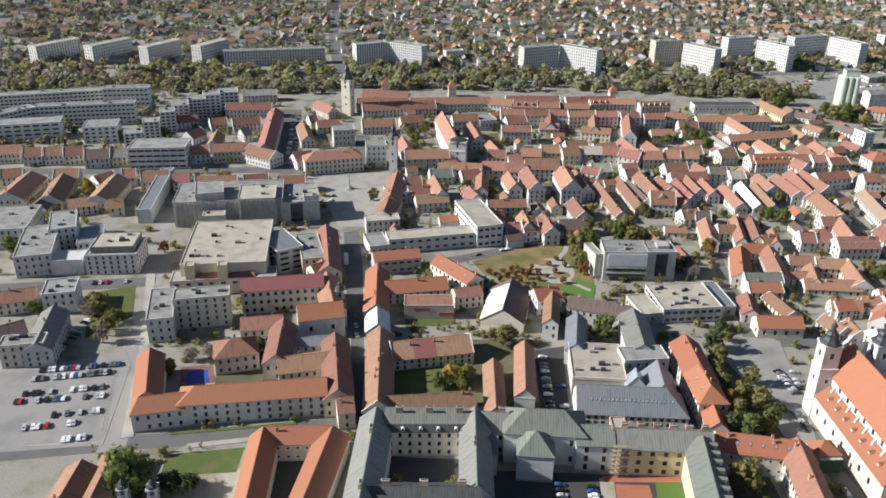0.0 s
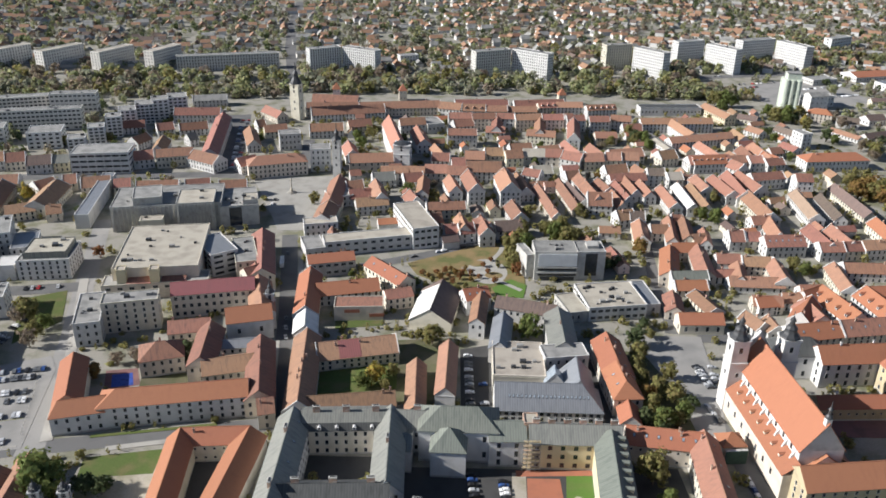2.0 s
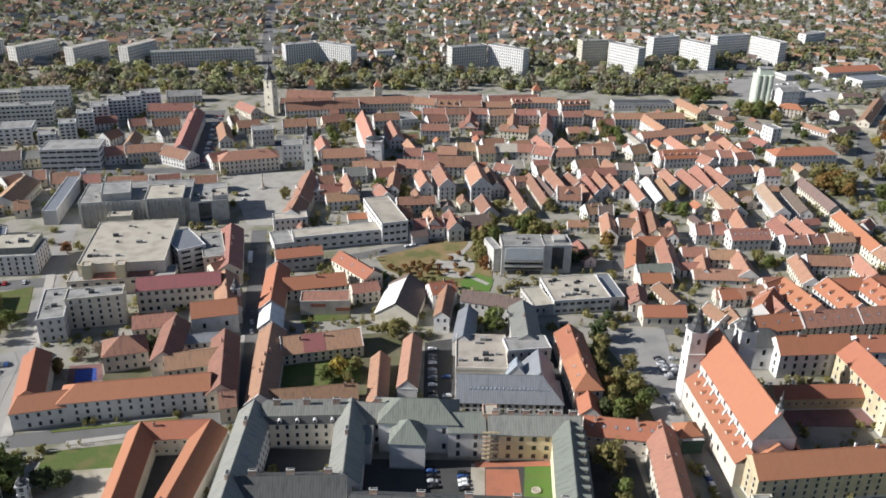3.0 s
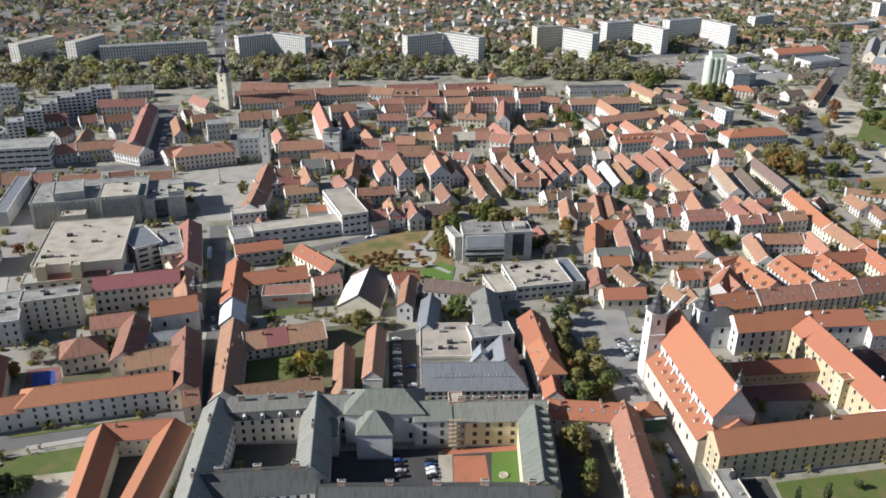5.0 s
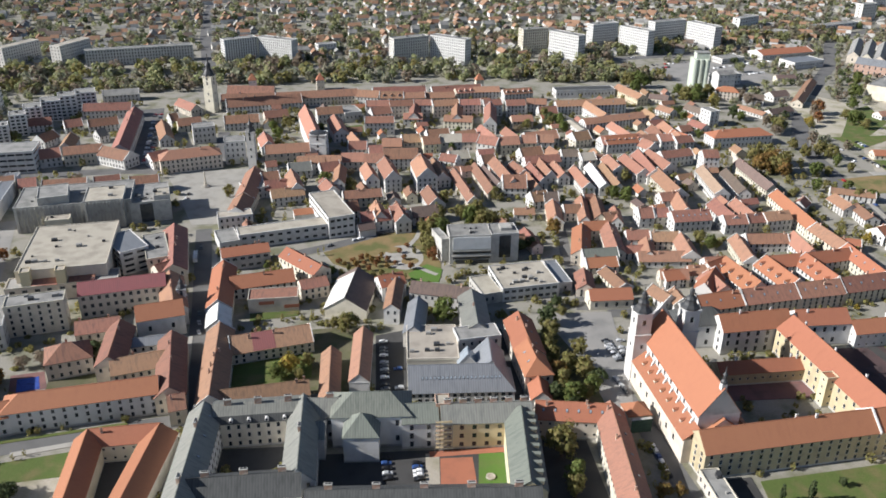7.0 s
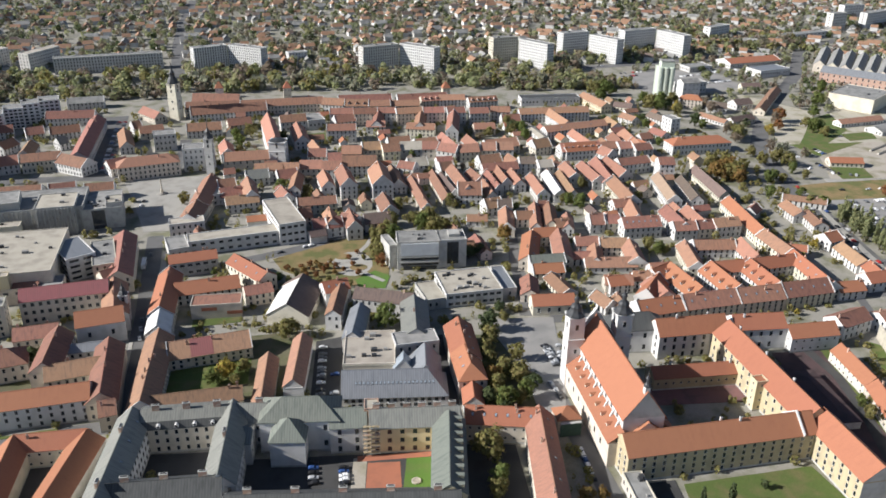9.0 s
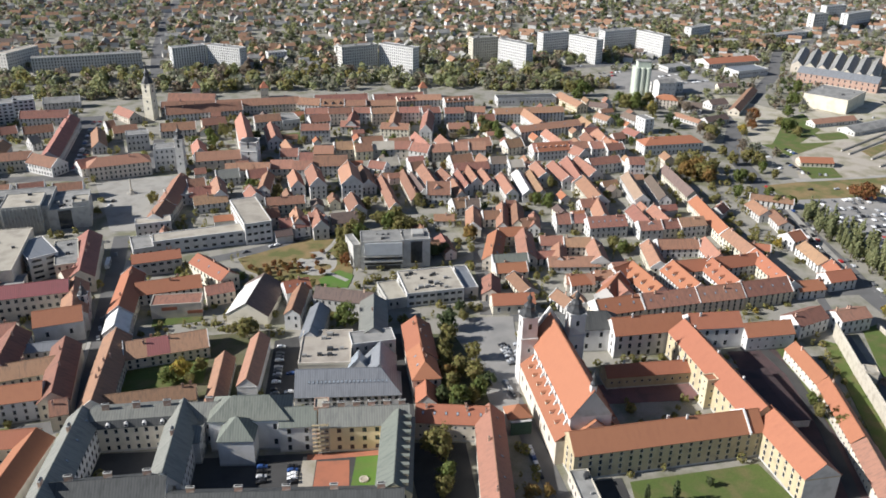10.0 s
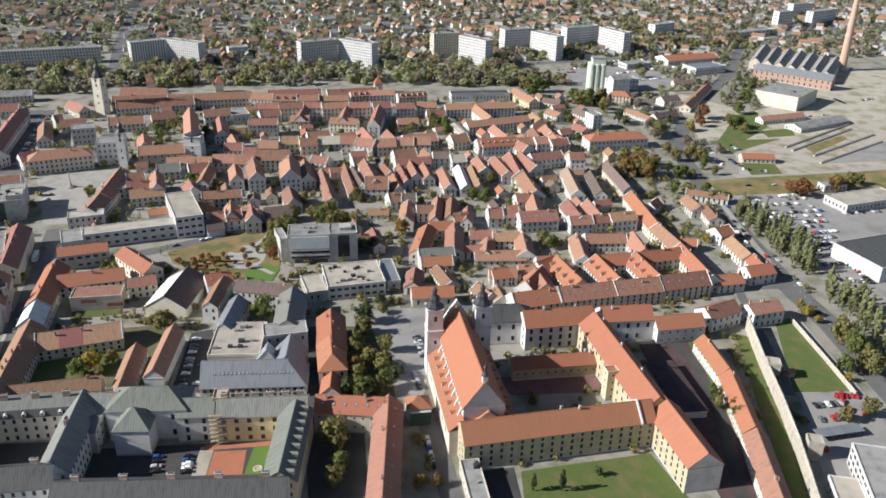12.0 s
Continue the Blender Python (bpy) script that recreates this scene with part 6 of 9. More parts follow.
# slabs of flats beyond the main street
house(-387.0, 772.8, 119.1, 13.0, 17.4, 17.0, 0.0, 'flat', label="cream block with a flat roof", category="building", roof=FELT, wall=PANEL, floors=5, win='wide', step=3.8, vents=3)
house(-321.9, 727.9, 85.3, 13.0, 11.8, 19.0, 0.0, 'flat', label="cream block with a flat roof", category="building", roof=FELT, wall=PANEL, floors=5, win='wide', step=3.8, vents=3)
house(-302.7, 778.6, 42.4, 13.0, 8.8, 22.0, 0.0, 'flat', label="cream block with a flat roof", category="building", roof=FELT, wall=PANEL, floors=5, win='wide', step=3.8, vents=3)
house(-386.6, 697.1, 59.6, 13.0, 51.9, 18.0, 0.0, 'flat', label="cream block with a flat roof", category="building", roof=FELT, wall=PANEL, floors=5, win='wide', step=3.8, vents=3)
house(-354.2, 682.5, 53.3, 20.4, 15.2, 15.0, 0.0, 'flat', label="cream block with a flat roof", category="building", roof=FELT, wall=PANEL, floors=4, win='band', step=7)
house(-291.3, 681.8, 27.5, 23.8, 12.8, 14.0, 0.0, 'flat', label="white block with a flat roof", category="building", roof=FELT, wall=BRIGHT, floors=4, win='wide', step=5)
house(-254.0, 652.8, 14.0, 13.5, 15.3, 16.0, 0.0, 'flat', label="white block with a flat roof", category="building", roof=FELT, wall=BRIGHT, floors=6, win='wide', step=3.6, vents=1)
house(-248.7, 683.1, 13.7, 14.5, 17.0, 17.0, 0.0, 'flat', label="white block with a flat roof", category="building", roof=FELT, wall=BRIGHT, floors=6, win='wide', step=3.6, vents=1)
house(-243.8, 712.3, 13.3, 15.6, 18.8, 18.0, 0.0, 'flat', label="white block with a flat roof", category="building", roof=FELT, wall=BRIGHT, floors=6, win='wide', step=3.6, vents=1)
house(-239.1, 735.9, 14.8, 16.5, 18.1, 18.0, 0.0, 'flat', label="white block with a flat roof", category="building", roof=FELT, wall=BRIGHT, floors=6, win='wide', step=3.6, vents=1)
house(-229.9, 756.9, 16.3, 17.2, 17.5, 18.0, 0.0, 'flat', label="white block with a flat roof", category="building", roof=FELT, wall=BRIGHT, floors=6, win='wide', step=3.6, vents=1)
house(-219.3, 770.6, 15.5, 17.9, 18.8, 19.0, 0.0, 'flat', label="white block with a flat roof", category="building", roof=FELT, wall=BRIGHT, floors=6, win='wide', step=3.6, vents=1)
house(-204.8, 778.3, 17.9, 18.2, 16.9, 20.0, 0.0, 'flat', label="white block with a flat roof", category="building", roof=FELT, wall=BRIGHT, floors=6, win='wide', step=3.6, vents=1)

# high flats on the far ring road
house(-85.0, 988.1, 40.5, 13.0, 27.5, 27.0, 0.0, 'flat', label="white block with a flat roof", category="building", roof=FELT, wall=BRIGHT, floors=9, win='std', step=2.9, vents=2)
house(-39.6, 984.3, 47.9, 13.0, -32.6, 27.0, 0.0, 'flat', label="white block with a flat roof", category="building", roof=FELT, wall=BRIGHT, floors=9, win='std', step=2.9, vents=2)
house(114.9, 966.3, 46.7, 13.0, 23.2, 30.0, 0.0, 'flat', label="cream block with a flat roof", category="building", roof=FELT, wall=PANEL, floors=9, win='std', step=2.9, vents=2)
house(163.6, 961.6, 49.6, 13.0, -40.9, 30.0, 0.0, 'flat', label="white block with a flat roof", category="building", roof=FELT, wall=BRIGHT, floors=9, win='std', step=2.9, vents=2)
house(275.0, 1011.0, 35.1, 13.0, 16.2, 30.0, 0.0, 'flat', label="pastel block with a flat roof", category="building", roof=FELT, wall=CREAM, floors=9, win='std', step=2.9, vents=2)
house(307.9, 971.0, 45.5, 13.0, -54.1, 31.0, 0.0, 'flat', label="white block with a flat roof", category="building", roof=FELT, wall=BRIGHT, floors=9, win='std', step=2.9, vents=2)
house(373.4, 1039.7, 40.8, 13.0, 20.8, 30.0, 0.0, 'flat', label="white block with a flat roof", category="building", roof=FELT, wall=BRIGHT, floors=9, win='std', step=2.9, vents=2)
house(406.1, 1000.9, 45.9, 13.0, -58.5, 30.0, 0.0, 'flat', label="white block with a flat roof", category="building", roof=FELT, wall=BRIGHT, floors=9, win='std', step=2.9, vents=2)
house(465.9, 1054.2, 53.1, 13.0, 20.9, 30.0, 0.0, 'flat', label="white block with a flat roof", category="building", roof=FELT, wall=BRIGHT, floors=9, win='std', step=2.9, vents=2)
house(505.0, 1025.0, 49.0, 13.0, -67.0, 30.0, 0.0, 'flat', label="white block with a flat roof", category="building", roof=FELT, wall=BRIGHT, floors=9, win='std', step=2.9, vents=2)
house(-199.8, 989.0, 119.3, 13.0, 13.3, 18.0, 0.0, 'flat', label="grey block with a flat roof", category="building", roof=FELT, wall=PANEL, floors=5, win='std', step=3.2)
house(-281.0, 1004.0, 52.0, 14.0, 66.0, 22.0, 0.0, 'flat', label="pale block of flats with a flat roof", category="building", roof=PALE, wall=PANEL, floors=6, win='std', step=3.6)
house(-341.0, 1002.0, 56.0, 14.0, 64.0, 21.0, 0.0, 'flat', label="pale block of flats with a flat roof", category="building", roof=PALE, wall=PANEL, floors=6, win='std', step=3.6)
house(-403.0, 1000.0, 60.0, 14.0, 62.0, 22.0, 0.0, 'flat', label="pale block of flats with a flat roof", category="building", roof=PALE, wall=PANEL, floors=6, win='std', step=3.6)
house(-468.0, 1000.0, 62.0, 14.0, 62.0, 21.0, 0.0, 'flat', label="pale block of flats with a flat roof", category="building", roof=PALE, wall=PANEL, floors=6, win='std', step=3.6)
house(15.8, 1024.8, 24.0, 12.0, 20.2, 12.0, 0.0, 'flat', label="white block with a flat roof", category="building", roof=FELT, wall=BRIGHT, floors=3)
house(843.6, 1204.1, 31.7, 12.0, 19.9, 26.0, 0.0, 'flat', label="grey block with a flat roof", category="building", roof=FELT, wall=PANEL, floors=6, win='wide', step=6)
house(923.5, 1227.5, 70.6, 12.0, 28.6, 24.0, 0.0, 'flat', label="white block with a flat roof", category="building", roof=FELT, wall=BRIGHT, floors=6, win='wide', step=6)
house(750.4, 1132.2, 95.8, 14.0, 21.2, 9.0, 0.0, 'flat', label="white block with a flat roof", category="building", roof=FELT, wall=BRIGHT, floors=2, win='band', step=8)
house(936.8, 1313.5, 45.6, 12.0, 16.2, 22.0, 0.0, 'flat', label="white block with a flat roof", category="building", roof=FELT, wall=BRIGHT, floors=5, win='wide', step=6)
house(614.8, 1133.8, 45.8, 12.0, 30.1, 20.0, 0.0, 'flat', label="white block with a flat roof", category="building", roof=FELT, wall=BRIGHT, floors=5, win='wide', step=6)

# works, sheds and houses towards the sugar works
house(583.3, 965.5, 78.3, 27.8, 13.1, 5.9, 4.1, 'gable', roof=ORANGE, wall=WHITE, label="white plastered town house under an orange tiled roof", chim=0, floors=1, fire=True)
house(478.5, 580.5, 27.2, 11.6, -10.8, 3.8, 3.2, 'gable', roof=ORANGE, wall=CREAM, label="cream plastered town house under an orange tiled roof", chim=0, floors=1)
house(563.2, 695.5, 51.6, 11.6, 12.0, 3.8, 3.2, 'gable', roof=OLD, wall=WHITE, label="white plastered town house under a weathered tiled roof", chim=0, floors=1)
house(590.6, 676.0, 69.3, 18.6, 20.9, 3.8, 3.2, 'gable', roof=FELT, wall=WHITE, label="white plastered town house under a grey roof", chim=0, floors=1)
house(319.2, 630.8, 18.8, 11.6, -65.2, 5.9, 5.1, 'gable', roof=ORANGE, wall=WHITE, label="white plastered town house under an orange tiled roof", fire=True)
house(298.2, 626.5, 14.0, 11.6, 16.2, 5.9, 5.1, 'gable', roof=RED, wall=WHITE, label="white plastered town house under a red-brown tiled roof", fire=True)
house(605.4, 762.8, 44.4, 54.9, -50.6, 14.0, 0.0, 'flat', label="cream block with a flat roof", category="building", roof=FELT, wall=CREAM, win=None, floors=1, vents=4)
house(460.5, 384.0, 46.0, 38.5, 12.1, 9.5, 0.0, 'flat', label="grey-green sheet-metal hall with a dark panelled roof", category="hall", roof=SEAM, wall=GREY, win=None, floors=1, vents=3)
house(580.3, 909.4, 46.3, 24.4, 16.7, 8.0, 0.0, 'flat', label="white block with a flat roof", category="building", roof=METAL, wall=WHITE, floors=1)
house(434.0, 803.0, 20.0, 13.0, 8.0, 19.0, 3.0, 'gable', label="white mill building beside the grain silo", category="mill", roof=FELT, wall=WHITE, floors=4, win='small', step=4, chim=0)
house(449.0, 836.0, 34.0, 17.0, 6.4, 11.0, 0.0, 'flat', label="grey block with a flat roof", category="building", roof=FELT, wall=GREY, floors=2)
house(501.9, 939.0, 33.0, 19.7, 14.2, 6.0, 0.0, 'flat', label="grey block with a flat roof", category="building", roof=FELT, wall=GREY, floors=1)
house(327.2, 190.1, 38.2, 16.0, -110.2, 10.0, 0.0, 'flat', label="white block with a flat roof", category="building", roof=FELT, wall=WHITE, floors=3, win='wide', step=4)
house(312.3, 188.6, 18.4, 11.0, -108.0, 5.0, 0.0, 'flat', label="white block with a flat roof", category="building", roof=PALE, wall=WHITE, floors=1)
house(504.3, 511.2, 19.2, 9.2, 2.4, 5.0, 0.0, 'flat', label="grey block with a flat roof", category="building", roof=FELT, wall=GREY, floors=1)
house(510.5, 480.8, 53.9, 22.0, 12.6, 6.0, 0.0, 'flat', label="grey block with a flat roof", category="building", roof=PALE, wall=GREY, floors=1)
house(660.6, 845.2, 88.2, 16.0, -46.9, 11.0, 6.0, 'gable', roof=METAL, wall=BRICK, label="long brick factory hall under a grey sheet roof", category="factory", floors=2, win="tall", step=6, chim=0)
house(171.0, 208.5, 31.6, 7.6, 90.5, 5.5, 0.0, 'flat', roof=FELT, wall=CREAM, label="low cream annex with a grey flat roof against the convent", category="annex", floors=1, chim=0, vents=3)
house(180.5, 244.0, 15.0, 14.0, 92.0, 13.6, 5.6, 'gable', roof=ORANGE, wall=WHITE, win=None, chim=0, label="small orange-tiled link between church and convent", category="church")
house(-54.0, 797.0, 46.0, 15.0, -8.0, 9.0, 8.0, 'gable', roof=RED, wall=CREAM, label="parish church nave under a steep red roof", category="church", floors=1, win="tall", step=7, chim=0)
house(90.6, 432.8, 4.7, 16.6, 14.9, 15.0, 0.0, 'flat', label="grey concrete stair tower beside the library", category="library", wall=CONCRETE, roof=FELT, win=None)

# ---- streets, squares, yards and lawns ----
strip('road', [(-33.2, 280.9), (-39.3, 333.3), (-42.9, 377.1), (-49.7, 430.7), (-57.2, 488.5)], 10, 0.05, ASPHALT, 'grey asphalt street', 'road')
strip('road', [(-181.7, 261.7), (-132.6, 269.6), (-103.7, 273.7), (-78.9, 277.8), (-32.2, 285.5)], 9.5, 0.05, ASPHALT, 'grey asphalt street', 'road')
strip('road', [(-186.6, 513.7), (-163.4, 413.4), (-148.1, 352.0), (-141.0, 312.4), (-133.3, 274.7), (-131.9, 264.6)], 11, 0.05, LOT, 'pale worn asphalt street', 'road')
strip('road', [(-253.7, 403.1), (-199.6, 409.1), (-161.6, 414.9)], 12, 0.05, ASPHALT, 'grey asphalt street', 'road')
strip('road', [(-364.6, 594.9), (-236.3, 600.6), (-132.2, 606.8), (-96.0, 601.5)], 13, 0.05, ASPHALT, 'grey asphalt street', 'road')
strip('road', [(-146.9, 782.6), (-135.7, 698.5), (-123.3, 601.8)], 22, 0.05, ASPHALT, 'grey asphalt street', 'road')
strip('road', [(-69.8, 701.1), (-61.6, 610.6)], 10, 0.05, ASPHALT, 'grey asphalt street', 'road')
strip('road', [(-10.6, 439.2), (29.2, 456.1), (58.5, 470.3), (85.4, 483.3)], 9, 0.05, ASPHALT, 'grey asphalt street', 'road')
strip('road', [(155.2, 327.7), (157.8, 269.1), (160.3, 237.4), (162.3, 204.1)], 9, 0.05, ASPHALT, 'grey asphalt street', 'road')
strip('road', [(172.1, 356.7), (216.7, 352.0), (275.4, 358.9), (336.3, 366.4), (383.4, 365.1)], 11, 0.05, ASPHALT, 'grey asphalt street', 'road')
strip('road', [(375.9, 244.1), (384.5, 314.4), (385.1, 365.0), (395.1, 446.1), (407.8, 533.3), (423.9, 621.6), (483.4, 731.1), (610.2, 899.7), (700.5, 1051.0)], 15, 0.05, ASPHALT, 'grey asphalt street', 'road')
strip('road', [(276.4, 953.3), (386.0, 967.3), (464.6, 983.7), (594.7, 1020.7), (717.1, 1070.5), (893.6, 1176.7), (1099.4, 1261.2)], 17, 0.05, ASPHALT, 'grey asphalt street', 'road')
strip('road', [(-113.1, 929.7), (-143.3, 1110.9), (-164.8, 1289.2), (-187.7, 1566.0)], 15, 0.05, ASPHALT, 'grey asphalt street', 'road')
strip('road', [(-508.2, 844.2), (-364.4, 902.7), (-229.2, 915.2), (-114.7, 915.7), (46.5, 958.5), (146.2, 957.9)], 12, 0.05, ASPHALT, 'grey asphalt street', 'road')
strip('road', [(167.7, 428.0), (174.6, 471.9), (179.5, 491.3)], 7, 0.05, ASPHALT, 'grey asphalt street', 'road')
strip('road', [(160.0, 359.9), (165.7, 389.8), (167.0, 428.1)], 8, 0.05, ASPHALT, 'grey asphalt street', 'road')
strip('road', [(177.2, 471.7), (240.0, 465.7), (284.8, 456.6), (317.1, 458.4)], 8, 0.05, ASPHALT, 'grey asphalt street', 'road')
strip('road', [(355.7, 370.2), (346.1, 330.7), (328.6, 258.3)], 5, 0.05, ASPHALT, 'grey asphalt street', 'road')
strip('pavement', [(-168.0, 427.5), (-143.6, 341.3), (-135.9, 307.9), (-128.2, 273.6)], 5, 0.16, PAVING, 'pale paved footway', 'pavement')
strip('pavement', [(-102.2, 268.5), (-77.9, 273.2)], 3, 0.16, PAVING, 'pale paved footway', 'pavement')
strip('pavement', [(-39.6, 305.2), (-44.7, 353.9)], 2, 0.16, PAVING, 'pale paved footway', 'pavement')
strip('pavement', [(-29.6, 288.6), (-35.6, 354.0), (-46.4, 462.2)], 3, 0.16, PAVING, 'pale paved footway', 'pavement')
strip('pavement', [(369.3, 324.9), (361.6, 252.2)], 4, 0.16, PAVING, 'pale paved footway', 'pavement')
strip('pavement', [(389.3, 389.4), (399.9, 460.2), (411.6, 526.4)], 4, 0.16, PAVING, 'pale paved footway', 'pavement')
sheet('square', [(-100.8, 598.7), (-38.9, 603.4), (-36.8, 528.3), (-47.5, 496.2), (-66.2, 495.7), (-79.8, 537.7)], 0.06, PAVING, 'pale paved town square', 'square')
sheet('car_park', [(-220.6, 322.6), (-176.5, 330.7), (-152.4, 340.2), (-145.7, 328.8), (-136.4, 268.8), (-188.4, 261.6)], 0.06, LOT, 'worn grey concrete car park', 'car park')
sheet('car_park', [(415.6, 505.8), (487.0, 506.6), (474.8, 443.4), (444.3, 361.0), (416.9, 363.9), (415.2, 412.0)], 0.06, LOT, 'grey car park with rows of cars', 'car park')
sheet('car_park', [(331.3, 255.8), (355.1, 259.9), (362.8, 241.3), (341.2, 195.2), (307.7, 192.1), (322.6, 233.6)], 0.06, LOT, 'grey yard behind the town wall', 'car park')
sheet('square', [(135.3, 358.1), (173.6, 356.5), (165.4, 300.3), (157.0, 269.2), (146.3, 276.9), (146.3, 307.5)], 0.07, LOT, 'grey asphalt church square', 'square')
sheet('lawn', [(20.1, 445.4), (66.6, 472.2), (82.6, 476.1), (92.5, 448.0), (88.0, 405.0), (68.3, 405.0), (40.3, 416.8), (26.2, 429.5)], 0.07, PARK, 'worn park lawn with autumn leaves', 'lawn')
sheet('lawn', [(69.5, 412.0), (81.5, 423.0), (90.0, 415.5), (86.0, 399.5), (71.0, 402.5)], 0.12, LAWN, 'bright green lawn', 'lawn')
# Dark tone stands for the shade that the annex throws here.
sheet('yard', [(175.2, 223.5), (189.0, 224.2), (187.6, 194.0), (175.2, 194.0)], 0.05, SHADE_YARD, 'asphalt yard behind the convent annex, darkened for its shade', 'yard')
sheet('lawn', [(191.6, 221.4), (247.4, 226.0), (252.9, 196.2), (188.2, 199.4)], 0.08, GRASS, 'convent lawn with a few shrubs', 'lawn')
sheet('lawn', [(355.4, 322.2), (367.9, 327.0), (359.9, 258.4), (331.3, 260.7)], 0.08, GRASS, 'green lawn between two walls', 'lawn')
sheet('lawn', [(328.3, 314.5), (336.0, 308.0), (301.5, 190.4), (292.1, 191.5), (306.7, 243.5)], 0.08, GRASS, 'strip of grass under the town wall', 'lawn')
# Yard and lane carry the wing's shadow in their darkened colours.
sheet('yard', [(273.6, 309.2), (299.4, 309.2), (295.9, 232.8), (287.7, 192.0), (264.8, 194.8)], 0.07, MAROON, 'maroon yard beside the convent, darkened for shade', 'yard')
sheet('lawn', [(299.8, 310.2), (308.0, 309.3), (304.2, 265.6), (297.1, 232.6), (290.3, 237.3), (295.7, 280.8)], 0.12, GRASS, 'grass strip along the garden row', 'lawn')
strip('lane', [(292.7, 311.5), (295.1, 285.8), (289.8, 253.8), (279.4, 216.1), (270.9, 189.4)], 5, 0.14, SHADE_YARD, 'lane beside the convent, darkened for the wing shadow', 'road')
sheet('lawn', [(85.2, 249.5), (96.5, 249.2), (94.1, 230.9), (82.2, 231.1)], 0.1, LAWN, 'bright green courtyard lawn', 'lawn')
sheet('court', [(69.3, 248.3), (82.3, 247.7), (81.7, 232.1), (67.7, 232.5)], 0.1, CLAY, 'red clay sports court', 'court')
# These courts carry their shade in the dark asphalt colour.
sheet('yard', [(19.8, 255.8), (101.6, 252.3), (97.2, 225.4), (20.3, 232.8)], 0.05, SHADE_YARD, 'asphalt courtyard coloured dark for its shade', 'yard')
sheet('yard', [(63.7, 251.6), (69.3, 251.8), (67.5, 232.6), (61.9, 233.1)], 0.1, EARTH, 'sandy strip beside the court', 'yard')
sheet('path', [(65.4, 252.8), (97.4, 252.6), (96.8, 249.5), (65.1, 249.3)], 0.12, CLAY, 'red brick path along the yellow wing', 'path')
sheet('yard', [(-21.4, 263.3), (9.4, 262.2), (9.0, 246.7), (-18.5, 249.3)], 0.05, SHADE_YARD, 'inner courtyard with its shade put into the colour', 'yard')
sheet('yard', [(47.7, 345.2), (63.8, 349.3), (59.2, 290.9), (45.4, 292.2)], 0.05, SHADE_YARD, 'parking yard of shade-darkened asphalt', 'yard')
sheet('lawn', [(-108.8, 263.2), (-78.4, 268.2), (-78.3, 253.0), (-107.1, 250.4)], 0.08, GRASS, 'green lawn by the road', 'lawn')
sheet('yard', [(-107.1, 250.4), (-78.3, 253.0), (-78.6, 267.5), (-71.1, 250.4), (-72.2, 233.3), (-103.4, 233.4)], 0.06, EARTH, 'dusty yard', 'yard')
sheet('court', [(-117.4, 311.0), (-121.5, 326.8), (-107.4, 329.0), (-101.9, 314.9)], 0.08, REDCLAY, 'reddish surround of a ball court', 'court')
sheet('court', [(-114.6, 312.8), (-117.6, 323.4), (-108.5, 325.0), (-105.0, 314.8)], 0.12, BLUEMAT, 'bright blue ball court', 'court')
sheet('court', [(195.7, 288.1), (247.9, 286.1), (244.7, 271.4), (199.2, 273.0)], 0.1, REDCLAY, 'dull red convent courtyard', 'court')
sheet('lawn', [(-192.5, 399.1), (-171.1, 409.7), (-160.6, 374.5), (-176.6, 351.4)], 0.07, GRASS, 'grass by the car park', 'lawn')
sheet('lawn', [(33.6, 708.6), (51.6, 712.8), (52.7, 689.1), (35.2, 685.1)], 0.07, GRASS, 'small garden lawn', 'lawn')
sheet('field', [(408.5, 536.9), (440.1, 541.9), (593.9, 550.5), (560.5, 503.6), (417.7, 505.5)], 0.11, PARK, 'rough brown grass field', 'field')
sheet('field', [(471.2, 605.2), (564.5, 656.9), (726.2, 736.5), (594.0, 550.6), (447.3, 546.7)], 0.06, EARTH, 'dusty building ground', 'ground')
sheet('field', [(457.4, 656.0), (549.2, 726.6), (564.5, 656.9), (471.2, 605.2)], 0.05, GRASS, 'rough grass', 'field')
strip('road', [(442.6, 547.0), (489.0, 543.0), (543.1, 550.7), (613.5, 563.3)], 8, 0.09, PAVING, 'pale dirt track', 'road')
sheet('field', [(368.5, 897.8), (452.2, 944.9), (521.8, 935.1), (521.7, 847.6), (417.3, 815.1)], 0.04, LOT, 'grey works yard', 'ground')
strip('hedge_bed', [(-111.0, 276.6), (-86.0, 280.4), (-60.0, 284.6)], 1.8, 0.2, GRASS, 'low green hedge strip along the school', 'hedge')
sheet('lawn', [(-128.5, 290.0), (-125.0, 290.0), (-124.0, 277.5), (-128.0, 277.0)], 0.15, GRASS, 'green corner bed beside the school', 'lawn')
# Back-yard earth, with the shade of the houses in its tone.
sheet('yard', [(-20.0, 352.0), (44.0, 356.0), (44.0, 298.0), (-20.0, 298.0)], 0.03, GARDEN, 'overgrown garden earth behind the houses, darkened for shade', 'garden')
# Yard asphalt toned down where the buildings shade it.
sheet('yard', [(106.0, 256.0), (131.0, 253.0), (130.0, 205.0), (108.0, 205.0)], 0.04, SHADE_YARD, 'yard with trees beside the lane, darkened for shade', 'yard')
sheet('yard', [(-108.0, 352.0), (-52.0, 362.0), (-50.0, 302.0), (-100.0, 300.0)], 0.03, GARDEN, 'school yard among the red roofs, darkened for shade', 'yard')
# Lane shade is painted in with the dark asphalt.
sheet('yard', [(100.0, 262.0), (112.0, 262.0), (112.0, 345.0), (105.0, 345.0)], 0.04, SHADE_YARD, 'narrow lane beside the office, darkened for shade', 'yard')
sheet('yard', [(122.0, 344.0), (146.0, 340.0), (150.0, 274.0), (122.0, 274.0)], 0.03, GARDEN, 'leaf-strewn ground under the church trees', 'garden')
